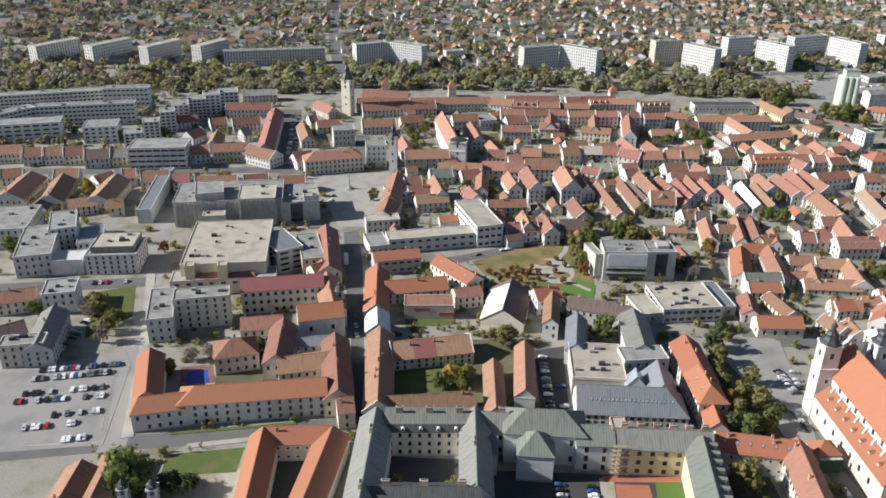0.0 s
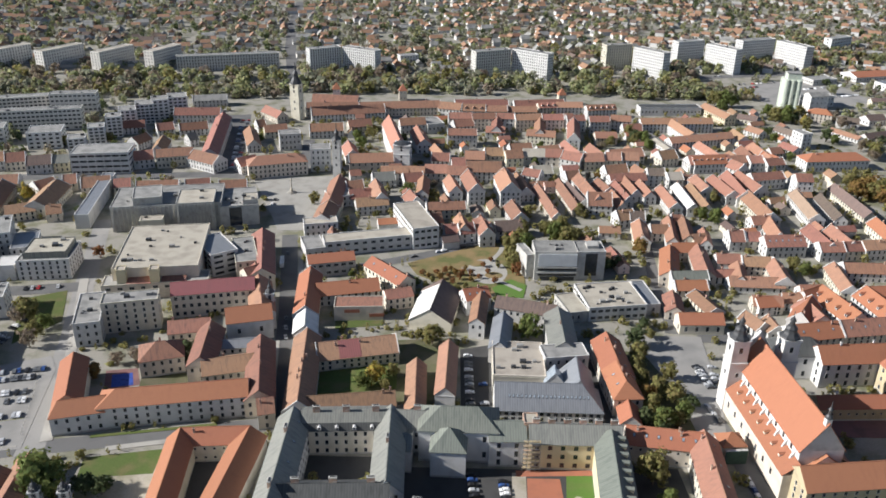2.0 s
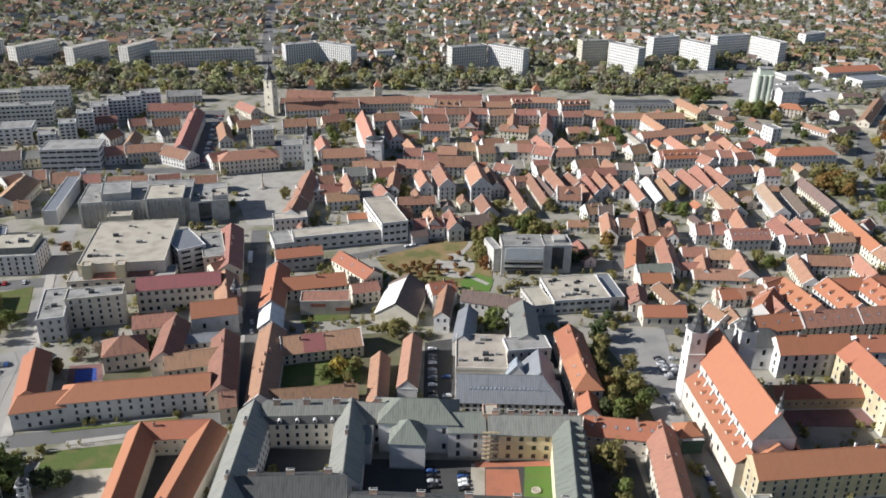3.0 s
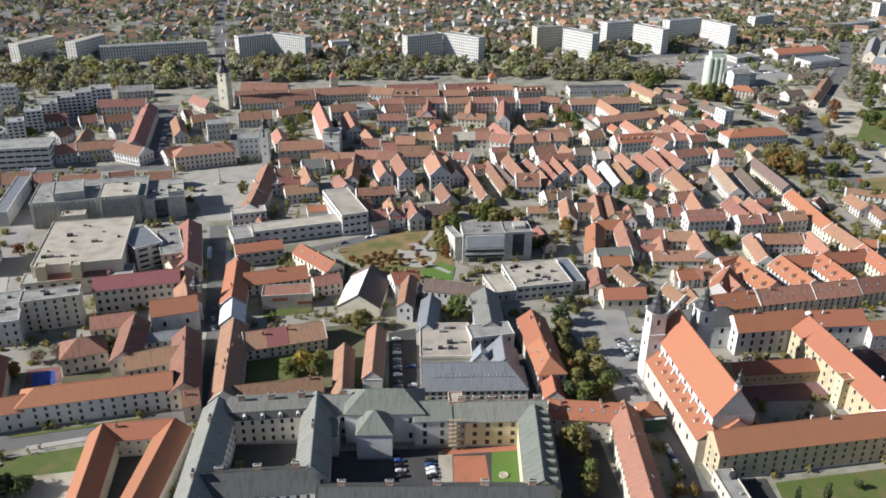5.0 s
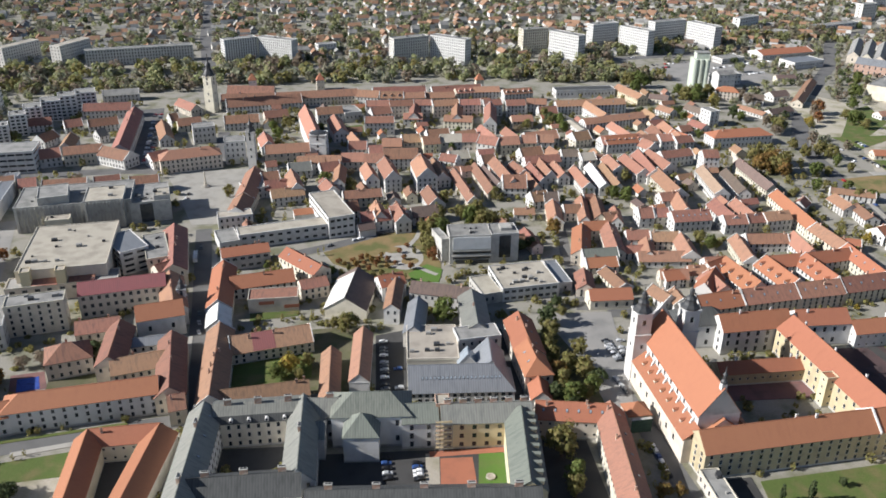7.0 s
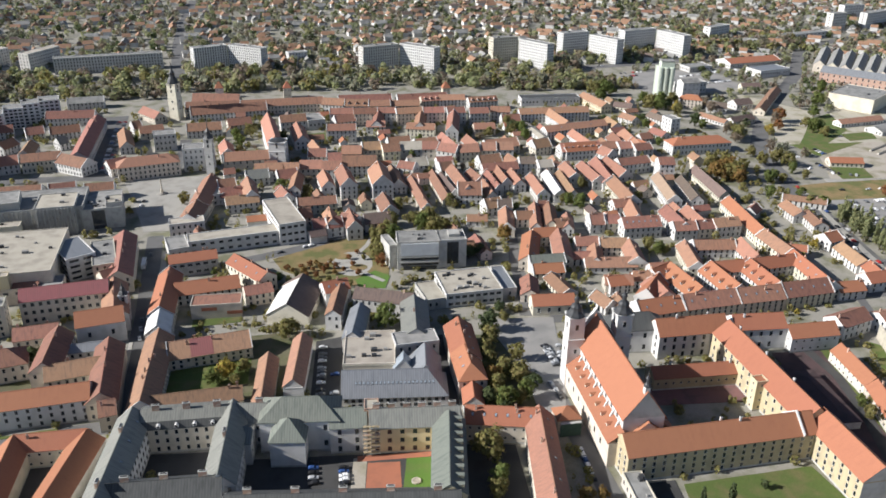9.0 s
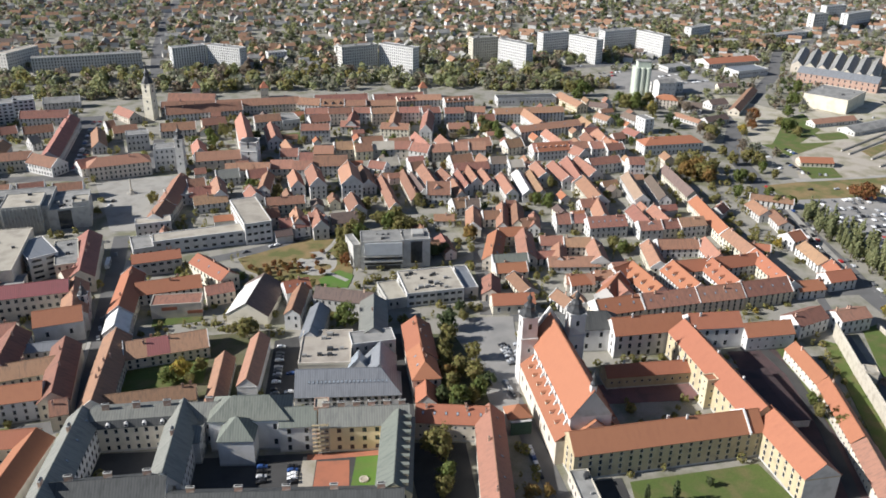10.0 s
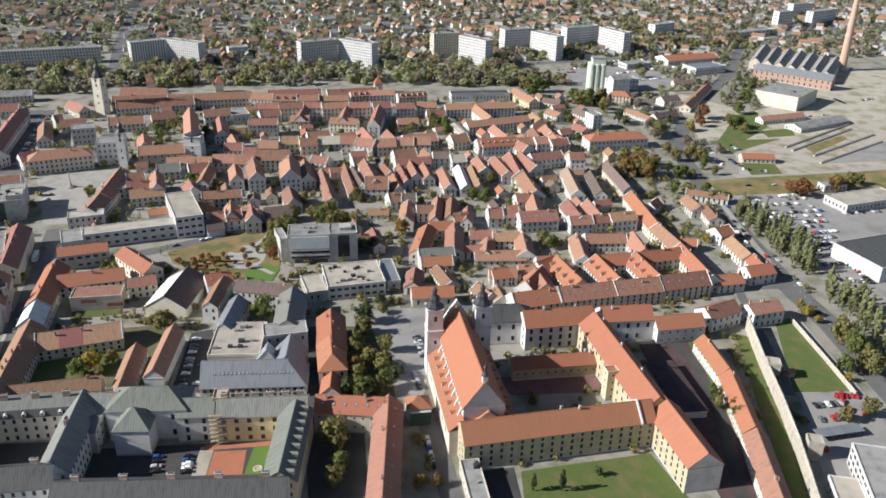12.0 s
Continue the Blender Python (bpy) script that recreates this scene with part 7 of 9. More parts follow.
px0, py0 = 68.5, 434.0
sheet('plaza', [(px0 + 12.0 * math.cos(a * 0.3), py0 + 17.0 * math.sin(a * 0.3)) for a in range(21)], 0.1, PAVING, 'pale round garden plaza', 'plaza')
for bx, by, br in ((-5.5, 10.5, 4.6), (3.4, -5.8, 4.6), (-9.5, -8, 3.4)):
    sheet('flower_bed', [(px0 + bx + br * 1.15 * math.cos(a * 0.4), py0 + by + br * 0.95 * math.sin(a * 0.4)) for a in range(16)], 0.24, PARK, 'planted bed with autumn shrubs', 'flower bed')
strip('path', [(53.7, 439.1), (61.7, 434.7), (68.5, 441.0), (78.8, 461.3), (82.3, 474.2)], 3, 0.15, PAVING, 'pale garden path', 'path')
strip('path', [(70.7, 426.0), (76.3, 418.9), (86.0, 408.6)], 3, 0.15, PAVING, 'pale garden path', 'path')

# ---- trees that stand alone ----
# trees by the silo and the road to the works
for tx, ty, tk, ts in ((380.1, 767.8, 'olive', 1.3), (388.2, 765.0, 'green', 1.4), (395.3, 764.4, 'dark', 1.2), (400.6, 748.8, 'yellow', 1.1), (382.6, 792.7, 'green', 1.1), (404.2, 772.7, 'olive', 1.2), (356.5, 556.2, 'ochre', 1.5), (367.2, 552.5, 'olive', 1.4), (382.5, 569.9, 'olive', 1.3), (360.0, 577.5, 'olive', 1.3), (371.2, 576.5, 'olive', 1.4), (369.6, 547.1, 'ochre', 1.2), (421.3, 654.7, 'olive', 1.2), (418.6, 674.4, 'bare', 1.2), (403.6, 694.2, 'green', 1.0), (399.9, 702.1, 'dark', 1.0), (427.9, 684.7, 'olive', 1.0), (458.9, 671.1, 'yellow', 1.0), (423.6, 590.5, 'olive', 1.2), (429.9, 582.6, 'olive', 1.2), (393.0, 544.9, 'green', 1.2), (431.2, 615.8, 'bare', 1.0), (348.1, 824.1, 'green', 1.5), (338.2, 824.8, 'olive', 1.4), (356.8, 823.4, 'green', 1.2), (220.6, 690.9, 'dark', 1.1), (227.8, 686.7, 'green', 1.1), (229.2, 727.6, 'dark', 1.0), (219.8, 709.2, 'olive', 1.0), (491.2, 883.3, 'poplar', 1.2), (350.3, 719.8, 'green', 0.8), (357.7, 725.2, 'dark', 0.8), (487.5, 708.8, 'rust', 1.3), (477.3, 695.9, 'bare', 1.2), (437.1, 765.7, 'bare', 1.1), (434.6, 744.0, 'bare', 1.0)):
    tree(tx, ty, tk, ts)
tree(33.8, 350.4, 'olive', 1.0)
tree(83.5, 356.0, 'green', 1.15)
tree(7.1, 315.9, 'yellow', .8)
tree(0.8, 312.6, 'green', .7)
tree(11.1, 310.3, 'olive', .6)
tree(136.4, 345.9, 'dark', 1.1)
tree(135.1, 334.0, 'olive', .9)
tree(130.9, 322.6, 'olive', 1)
tree(130.4, 312.5, 'olive', 1)
tree(129.3, 299.0, 'ochre', .9)
tree(136.3, 303.1, 'olive', .9)
tree(142.4, 298.3, 'olive', 1.1)
tree(147.7, 292.6, 'dark', .8)
tree(132.2, 280.0, 'green', 1)
tree(125.0, 281.5, 'dark', .9)
tree(139.0, 281.0, 'olive', .8)
tree(118.3, 244.2, 'olive', 1.35)
tree(166.7, 457.1, 'ochre', .95)
tree(121.4, 483.4, 'olive', 1.2)
tree(110.6, 487.2, 'olive', 1)
tree(102.7, 516.9, 'olive', .9)
tree(88.1, 461.6, 'olive', 1.1)
tree(83.4, 436.1, 'olive', 1)
tree(90.8, 447.1, 'green', 1)
tree(115.1, 479.1, 'green', 1)
tree(-47.4, 543.7, 'olive', 1)
tree(139.9, 433.9, 'dark', .8)
tree(147.5, 436.2, 'dark', .7)
tree(145.7, 364.5, 'dark', .7)
tree(146.4, 355.2, 'olive', .7)
tree(95.5, 488.4, 'ochre', .8)
tree(130.2, 479.3, 'olive', .9)
tree(38.0, 430.0, 'rust', .35)
tree(44.6, 426.2, 'rust', .3)
tree(51.2, 422.8, 'rust', .35)
tree(57.7, 420.6, 'ochre', .3)
tree(66.4, 440.0, 'rust', .3)
tree(41.1, 418.4, 'rust', .35)
tree(54.0, 412.1, 'olive', .3)
tree(71.5, 417.3, 'rust', .35)
tree(33.0, 425.1, 'ochre', .35)
tree(46.6, 435.3, 'ochre', .3)
tree(71.6, 447.8, 'rust', .3)
tree(60.2, 405.9, 'rust', .35)
tree(43.1, 431.3, 'rust', .4)
tree(48.8, 428.5, 'ochre', .4)
tree(53.1, 428.1, 'rust', .4)
tree(39.6, 423.2, 'ochre', .4)
tree(47.0, 417.3, 'rust', .4)
tree(58.2, 427.7, 'rust', .4)
tree(35.2, 418.9, 'olive', .35)
tree(29.7, 428.4, 'rust', .35)
tree(68.5, 430.3, 'rust', .3)
tree(63.0, 424.0, 'rust', .35)
tree(55.1, 434.8, 'ochre', .35)
tree(75.3, 438.6, 'olive', .35)
tree(-258.3, 448.1, 'green', 1)
tree(-176.9, 373.5, 'olive', 1.2)
tree(-166.5, 357.1, 'olive', 1)
tree(-165.8, 366.9, 'green', 1)
tree(-181.1, 372.5, 'bare', 1)
tree(-166.1, 348.1, 'bare', .9)
tree(-168.0, 453.1, 'rust', .8)
tree(-252.1, 548.5, 'yellow', .9)
tree(-117.5, 331.8, 'bare', .8)
tree(-108.8, 333.5, 'bare', .8)
tree(-85.9, 338.1, 'dark', 1)
tree(-87.5, 329.9, 'dark', .8)
tree(-124.4, 320.4, 'ochre', .7)
tree(-116.9, 242.5, 'green', 1.6)
tree(-111.1, 239.7, 'green', 1.2)
tree(-122.0, 243.4, 'green', 1.1)
tree(-100.1, 241.3, 'dark', 1)
tree(-93.9, 241.2, 'dark', .8)
tree(-26.9, 696.8, 'green', 1)
tree(-14.6, 704.3, 'olive', 1)
tree(-21.3, 677.2, 'green', .9)
tree(19.6, 562.4, 'green', .8)
tree(27.5, 552.6, 'olive', .7)
tree(139.3, 521.9, 'olive', .8)
tree(229.3, 693.5, 'green', 1)
tree(220.1, 686.7, 'olive', .9)
tree(228.4, 672.7, 'green', .8)
tree(231.5, 508.0, 'green', .9)
tree(224.4, 514.2, 'green', .8)
tree(244.2, 546.6, 'olive', .8)
tree(195.4, 519.9, 'olive', .7)
tree(208.2, 523.4, 'green', .7)
tree(102.1, 520.8, 'olive', .8)
tree(-254.2, 699.7, 'green', 1)
tree(-239.8, 685.1, 'olive', .9)
tree(-228.3, 663.0, 'green', .8)
tree(-273.9, 677.4, 'olive', .8)
tree(198.2, 687.8, 'olive', .8)
tree(161.6, 678.2, 'green', .8)
tree(-111.6, 696.3, 'green', .6)
tree(-202.3, 380.4, 'olive', .8)
tree(-212.0, 375.1, 'green', .7)
tree(97.0, 489.8, 'olive', .9)
tree(60.2, 692.7, 'olive', .7)
tree(-1.3, 344.7, 'green', .5)
tree(27.1, 355.1, 'olive', .6)
tree(-22.2, 320.8, 'dark', .6)
tree(14.6, 320.6, 'olive', .7)
tree(365.2, 557.9, 'ochre', 1.5)
tree(361.5, 570.5, 'ochre', 1.2)
tree(372.2, 550.7, 'olive', 1.1)
tree(377.9, 513.8, 'green', 1)
tree(193.8, 209.7, 'dark', .62, shape='tall')
tree(204.6, 208.4, 'dark', .72, shape='tall')
tree(221.9, 215.4, 'dark', .35)
tree(150.8, 217.1, 'ochre', .7)
tree(379.2, 286.8, 'green', 1.4)
tree(377.5, 297.2, 'olive', 1.2)
tree(375.7, 269.9, 'olive', 1.3)
tree(365.4, 273.9, 'green', 1)
tree(232.9, 510.7, 'green', .9)
tree(222.2, 520.5, 'olive', .7)
tree(255.3, 434.8, 'olive', .8)
tree(258.8, 427.0, 'green', .7)
tree(362.7, 425.8, 'yellow', .7)
tree(374.3, 433.8, 'olive', .7)
tree(427.0, 551.2, 'olive', .8)
tree(423.8, 565.3, 'green', .8)
tree(478.9, 511.1, 'rust', 1)
tree(467.8, 507.5, 'rust', .9)
tree(512.6, 512.7, 'ochre', 1.1)
tree(531.2, 519.2, 'olive', 1)
tree(511.7, 678.0, 'green', 1)
tree(506.2, 690.1, 'olive', .9)
tree(474.1, 682.7, 'rust', .9)
tree(458.8, 667.1, 'olive', .8)
tree(382.0, 588.6, 'olive', .9)
tree(415.4, 648.4, 'bare', 1)
tree(380.3, 789.1, 'green', 1.2)
tree(386.8, 770.0, 'green', 1)
tree(396.8, 736.3, 'olive', 1)
tree(503.9, 924.7, 'dark', 1)
tree(338.7, 806.0, 'green', 1.1)
tree(340.9, 362.4, 'yellow', .5)
tree(349.2, 365.1, 'olive', .5)
tree(272.3, 370.6, 'yellow', .4)
tree(282.2, 364.7, 'green', .4)
tree(376.7, 327.4, 'yellow', .6)
tree(376.0, 331.7, 'olive', .5)
tree(294.7, 247.6, 'olive', .7)
tree(297.4, 261.3, 'olive', .6)
tree(294.3, 236.2, 'olive', .6)
tree(331.8, 389.4, 'green', .5)
tree(354.4, 239.1, 'olive', .9)
tree(342.3, 237.1, 'olive', .8)
tree(253.8, 892.2, 'green', 1)
tree(249.5, 361.5, 'olive', .5)
tree(404.3, 466.8, 'poplar', 0.90, shape='tall')
tree(404.1, 463.1, 'poplar', 0.94, shape='tall')
tree(404.2, 453.0, 'poplar', 0.86, shape='tall')
tree(400.9, 446.2, 'poplar', 1.01, shape='tall')
tree(400.1, 441.3, 'poplar', 1.01, shape='tall')
tree(406.9, 445.5, 'poplar', 0.88, shape='tall')
tree(402.4, 432.5, 'poplar', 1.01, shape='tall')
tree(401.6, 433.1, 'poplar', 0.97, shape='tall')
tree(404.6, 433.3, 'poplar', 0.87, shape='tall')
tree(407.9, 431.1, 'poplar', 0.87, shape='tall')
tree(404.0, 419.6, 'poplar', 0.93, shape='tall')
tree(405.0, 420.7, 'poplar', 0.91, shape='tall')
tree(403.2, 414.1, 'poplar', 0.81, shape='tall')
tree(402.1, 407.4, 'poplar', 0.93, shape='tall')
tree(403.9, 407.4, 'poplar', 1.05, shape='tall')
tree(400.9, 401.1, 'poplar', 0.96, shape='tall')
tree(404.0, 401.3, 'poplar', 0.99, shape='tall')
tree(406.8, 399.9, 'poplar', 0.88, shape='tall')
tree(406.6, 395.7, 'poplar', 0.95, shape='tall')
tree(402.1, 388.1, 'poplar', 0.87, shape='tall')
tree(401.8, 384.6, 'poplar', 1.02, shape='tall')
tree(404.7, 381.5, 'poplar', 0.80, shape='tall')
tree(405.5, 382.6, 'poplar', 0.96, shape='tall')
tree(407.4, 380.2, 'poplar', 0.95, shape='tall')
tree(405.2, 375.7, 'poplar', 0.95, shape='tall')
tree(407.5, 375.6, 'poplar', 0.81, shape='tall')
tree(412.1, 473.1, 'poplar', 1.00, shape='tall')
tree(412.3, 469.8, 'poplar', 0.86, shape='tall')
tree(416.7, 473.7, 'poplar', 0.93, shape='tall')
tree(420.4, 470.6, 'poplar', 0.76, shape='tall')
tree(419.3, 464.3, 'poplar', 0.76, shape='tall')
tree(414.1, 452.3, 'poplar', 0.91, shape='tall')
tree(419.4, 455.8, 'poplar', 0.85, shape='tall')
tree(417.0, 449.1, 'poplar', 0.91, shape='tall')
tree(421.3, 446.8, 'poplar', 0.76, shape='tall')
tree(417.3, 439.7, 'poplar', 0.94, shape='tall')
tree(423.5, 441.7, 'poplar', 0.76, shape='tall')
tree(417.9, 429.5, 'poplar', 0.85, shape='tall')
tree(418.8, 426.3, 'poplar', 0.94, shape='tall')
tree(419.5, 424.7, 'poplar', 0.98, shape='tall')
tree(420.5, 418.4, 'poplar', 0.83, shape='tall')
tree(419.3, 415.0, 'poplar', 0.83, shape='tall')
tree(420.3, 412.8, 'poplar', 0.92, shape='tall')
tree(422.1, 412.4, 'poplar', 0.87, shape='tall')
tree(424.1, 407.5, 'poplar', 0.76, shape='tall')
tree(418.7, 399.9, 'poplar', 0.92, shape='tall')
tree(423.3, 399.2, 'poplar', 0.87, shape='tall')
tree(402.0, 349.0, 'poplar', 1.05, shape='tall')
tree(404.1, 353.3, 'poplar', 1.15, shape='tall')
tree(398.0, 340.1, 'poplar', 1.20, shape='tall')
tree(400.2, 335.5, 'poplar', 1.05, shape='tall')
tree(400.1, 331.3, 'poplar', 1.14, shape='tall')
tree(404.8, 332.1, 'poplar', 1.02, shape='tall')
tree(400.7, 325.1, 'poplar', 1.22, shape='tall')
tree(406.7, 328.6, 'poplar', 1.02, shape='tall')
tree(404.2, 320.5, 'poplar', 1.09, shape='tall')
tree(398.1, 313.6, 'poplar', 1.10, shape='tall')
tree(396.8, 306.0, 'poplar', 1.21, shape='tall')
tree(400.0, 309.7, 'poplar', 1.16, shape='tall')
tree(398.7, 301.1, 'poplar', 1.21, shape='tall')
tree(394.2, 294.1, 'poplar', 1.05, shape='tall')
tree(401.3, 294.6, 'olive', 1.03, shape='tall')
tree(394.4, 287.0, 'poplar', 1.04, shape='tall')
tree(394.7, 283.0, 'poplar', 1.06, shape='tall')

# ---- parked cars ----
car_row(-185.8, 322.0, -150.2, 328.3, 20, 0.75, 90, 1)
car_row(-189.5, 314.0, -150.4, 321.6, 22, 0.75, 90, 2)
car_row(-184.8, 303.0, -149.1, 309.7, 20, 0.5, 90, 3)
car_row(-185.9, 297.0, -148.5, 302.7, 21, 0.45, 90, 4)
car_row(-176.0, 285.4, -146.1, 291.8, 17, 0.4, 90, 5)
car_row(-177.3, 278.0, -147.8, 283.8, 17, 0.6, 90, 6)
car_row(-154.4, 271.2, -144.7, 273.2, 5, 0.5, 90, 7)
car_row(-189.1, 331.6, -167.5, 337.0, 12, 0.25, 90, 8)
car_row(-187.7, 352.4, -179.7, 375.4, 9, 0.6, 90, 9)
car_row(-184.9, 339.2, -181.5, 358.0, 8, 0.6, 90, 10)
car_row(-196.6, 410.7, -169.2, 414.7, 8, 0.5, 90, 11)
car_row(161.7, 328.5, 163.3, 308.8, 9, 0.85, 90, 30)
car_row(169.7, 328.8, 166.8, 308.5, 6, 0.3, 90, 31)
car_row(47.5, 251.5, 47.9, 236.5, 5, 0.8, 90, 32)
car_row(59.6, 246.9, 59.9, 235.3, 5, 0.8, 90, 33)
car_row(51.2, 339.6, 49.9, 296.1, 14, 0.8, 90, 34)
car_row(57.4, 336.4, 56.3, 295.5, 8, 0.3, 90, 35)
car_row(430.2, 498.9, 475.0, 501.9, 15, 0.7, 90, 50)
car_row(426.7, 483.4, 474.6, 485.7, 15, 0.7, 90, 51)
car_row(425.4, 468.5, 472.2, 470.6, 14, 0.6, 90, 52)
car_row(426.1, 450.1, 467.6, 452.2, 13, 0.6, 90, 53)
car_row(425.8, 430.9, 461.2, 435.1, 11, 0.6, 90, 54)
car_row(425.5, 412.9, 454.1, 417.2, 9, 0.6, 90, 55)
car_row(424.8, 398.4, 447.5, 400.4, 8, 0.6, 90, 56)
car_row(421.5, 386.5, 441.3, 387.7, 7, 0.5, 90, 57)
car_row(334.3, 248.9, 348.3, 249.1, 7, 0.7, 90, 58)
car_row(331.0, 238.8, 344.9, 239.2, 7, 0.6, 90, 59)
car_row(452.3, 614.7, 445.1, 577.5, 5, 0.6, 90, 60)
car_row(162.4, 327.0, 163.3, 305.7, 7, 0.7, 90, 61)
car_row(402.5, 521.5, 383.3, 374.9, 26, 0.35, 0, 62)
car_row(478.9, 463.5, 515.5, 465.5, 8, 0.4, 90, 63)
car_row(442.9, 894.0, 560.6, 939.8, 24, 0.6, 90, 64)
car_row(400.1, 925.9, 450.3, 938.8, 9, 0.6, 90, 65)
car_row(433.0, 600.7, 450.5, 562.9, 8, 0.5, 90, 66)
car_row(455.2, 562.5, 475.4, 553.9, 5, 0.3, 90, 67)
car_row(-140.3, 762.8, -122.0, 619.5, 26, 0.8, 90, 80)
car_row(-134.9, 763.0, -117.5, 619.7, 26, 0.7, 90, 81)
car_row(22.1, 453.6, 77.3, 477.0, 17, 0.6, 5, 82)
car_row(-75.0, 572.2, -79.0, 522.1, 6, 0.3, 5, 83)
car_row(-56.1, 470.8, -40.7, 354.2, 24, 0.12, 5, 84)
house(678.2, 958.2, 105.7, 12.5, 55.2, 10.0, 5.0, 'gable', roof=FELT, wall=CREAM, label="saw-tooth factory bay with a grey sheet roof", category="factory", floors=1, win="tall", step=6, chim=0)
house(687.2, 944.4, 105.7, 12.5, 54.7, 10.0, 5.0, 'gable', roof=FELT, wall=CREAM, label="saw-tooth factory bay with a grey sheet roof", category="factory", floors=1, win="tall", step=6, chim=0)
house(695.8, 931.0, 105.6, 12.5, 54.1, 10.0, 5.0, 'gable', roof=FELT, wall=CREAM, label="saw-tooth factory bay with a grey sheet roof", category="factory", floors=1, win="tall", step=6, chim=0)
house(704.4, 917.8, 105.5, 12.5, 53.5, 10.0, 5.0, 'gable', roof=FELT, wall=CREAM, label="saw-tooth factory bay with a grey sheet roof", category="factory", floors=1, win="tall", step=6, chim=0)
house(712.6, 904.8, 105.4, 12.5, 52.9, 10.0, 5.0, 'gable', roof=FELT, wall=CREAM, label="saw-tooth factory bay with a grey sheet roof", category="factory", floors=1, win="tall", step=6, chim=0)
house(720.9, 892.2, 105.4, 12.5, 52.4, 10.0, 5.0, 'gable', roof=FELT, wall=CREAM, label="saw-tooth factory bay with a grey sheet roof", category="factory", floors=1, win="tall", step=6, chim=0)
house(728.8, 879.8, 105.3, 12.5, 51.8, 10.0, 5.0, 'gable', roof=FELT, wall=CREAM, label="saw-tooth factory bay with a grey sheet roof", category="factory", floors=1, win="tall", step=6, chim=0)
# Shade between the wings is given by the dark sheet.
sheet('yard', [(-67.1, 264.1), (-48.3, 264.1), (-49.3, 229.1), (-64.7, 230.6)], 0.05, SHADE_YARD, 'inner yard of the courtyard building, shade put into the colour', 'yard')
sheet('ground_pale', [(498.1, 822.9), (549.3, 726.7), (702.2, 895.0), (855.8, 918.8), (711.3, 715.6), (554.7, 639.9), (455.3, 639.0)], 0.03, EARTH, 'pale dusty works ground', 'ground')
sheet('ground_pale', [(481.9, 505.9), (561.5, 504.9), (431.1, 321.6), (435.2, 358.4), (448.8, 408.8)], 0.03, LOT, 'grey paved works yard', 'ground')
strip('lane_mark', [(384.6, 317.3), (384.8, 319.0)], 0.25, 0.1, FRAME, 'white lane dash on the asphalt', 'lane mark')
strip('lane_mark', [(385.2, 323.1), (385.5, 324.8)], 0.25, 0.1, FRAME, 'white lane dash on the asphalt', 'lane mark')
strip('lane_mark', [(385.9, 329.0), (386.1, 330.8)], 0.25, 0.1, FRAME, 'white lane dash on the asphalt', 'lane mark')
strip('lane_mark', [(386.5, 335.1), (386.7, 337.0)], 0.25, 0.1, FRAME, 'white lane dash on the asphalt', 'lane mark')
strip('lane_mark', [(387.2, 341.3), (387.4, 343.3)], 0.25, 0.1, FRAME, 'white lane dash on the asphalt', 'lane mark')
strip('lane_mark', [(387.9, 347.7), (388.1, 349.7)], 0.25, 0.1, FRAME, 'white lane dash on the asphalt', 'lane mark')
strip('lane_mark', [(388.6, 354.3), (388.8, 356.3)], 0.25, 0.1, FRAME, 'white lane dash on the asphalt', 'lane mark')
strip('lane_mark', [(389.3, 361.1), (389.6, 363.1)], 0.25, 0.1, FRAME, 'white lane dash on the asphalt', 'lane mark')
strip('lane_mark', [(390.0, 368.0), (390.3, 370.1)], 0.25, 0.1, FRAME, 'white lane dash on the asphalt', 'lane mark')
strip('lane_mark', [(390.8, 375.1), (391.1, 377.2)], 0.25, 0.1, FRAME, 'white lane dash on the asphalt', 'lane mark')
strip('lane_mark', [(391.6, 382.4), (391.9, 384.6)], 0.25, 0.1, FRAME, 'white lane dash on the asphalt', 'lane mark')
strip('lane_mark', [(392.4, 389.8), (392.7, 392.1)], 0.25, 0.1, FRAME, 'white lane dash on the asphalt', 'lane mark')
strip('lane_mark', [(393.2, 397.5), (393.5, 399.9)], 0.25, 0.1, FRAME, 'white lane dash on the asphalt', 'lane mark')
strip('lane_mark', [(394.1, 405.5), (394.3, 407.9)], 0.25, 0.1, FRAME, 'white lane dash on the asphalt', 'lane mark')
strip('lane_mark', [(394.9, 413.6), (395.2, 416.1)], 0.25, 0.1, FRAME, 'white lane dash on the asphalt', 'lane mark')
strip('lane_mark', [(395.8, 422.0), (396.1, 424.5)], 0.25, 0.1, FRAME, 'white lane dash on the asphalt', 'lane mark')
strip('lane_mark', [(396.8, 430.6), (397.1, 433.2)], 0.25, 0.1, FRAME, 'white lane dash on the asphalt', 'lane mark')
strip('lane_mark', [(397.7, 439.5), (398.0, 442.2)], 0.25, 0.1, FRAME, 'white lane dash on the asphalt', 'lane mark')
strip('lane_mark', [(398.7, 448.6), (399.0, 451.4)], 0.25, 0.1, FRAME, 'white lane dash on the asphalt', 'lane mark')
strip('lane_mark', [(399.7, 458.1), (400.0, 461.0)], 0.25, 0.1, FRAME, 'white lane dash on the asphalt', 'lane mark')
strip('lane_mark', [(400.7, 467.8), (401.1, 470.8)], 0.25, 0.1, FRAME, 'white lane dash on the asphalt', 'lane mark')
strip('lane_mark', [(401.8, 477.8), (402.2, 480.9)], 0.25, 0.1, FRAME, 'white lane dash on the asphalt', 'lane mark')
strip('lane_mark', [(402.9, 488.2), (403.3, 491.4)], 0.25, 0.1, FRAME, 'white lane dash on the asphalt', 'lane mark')
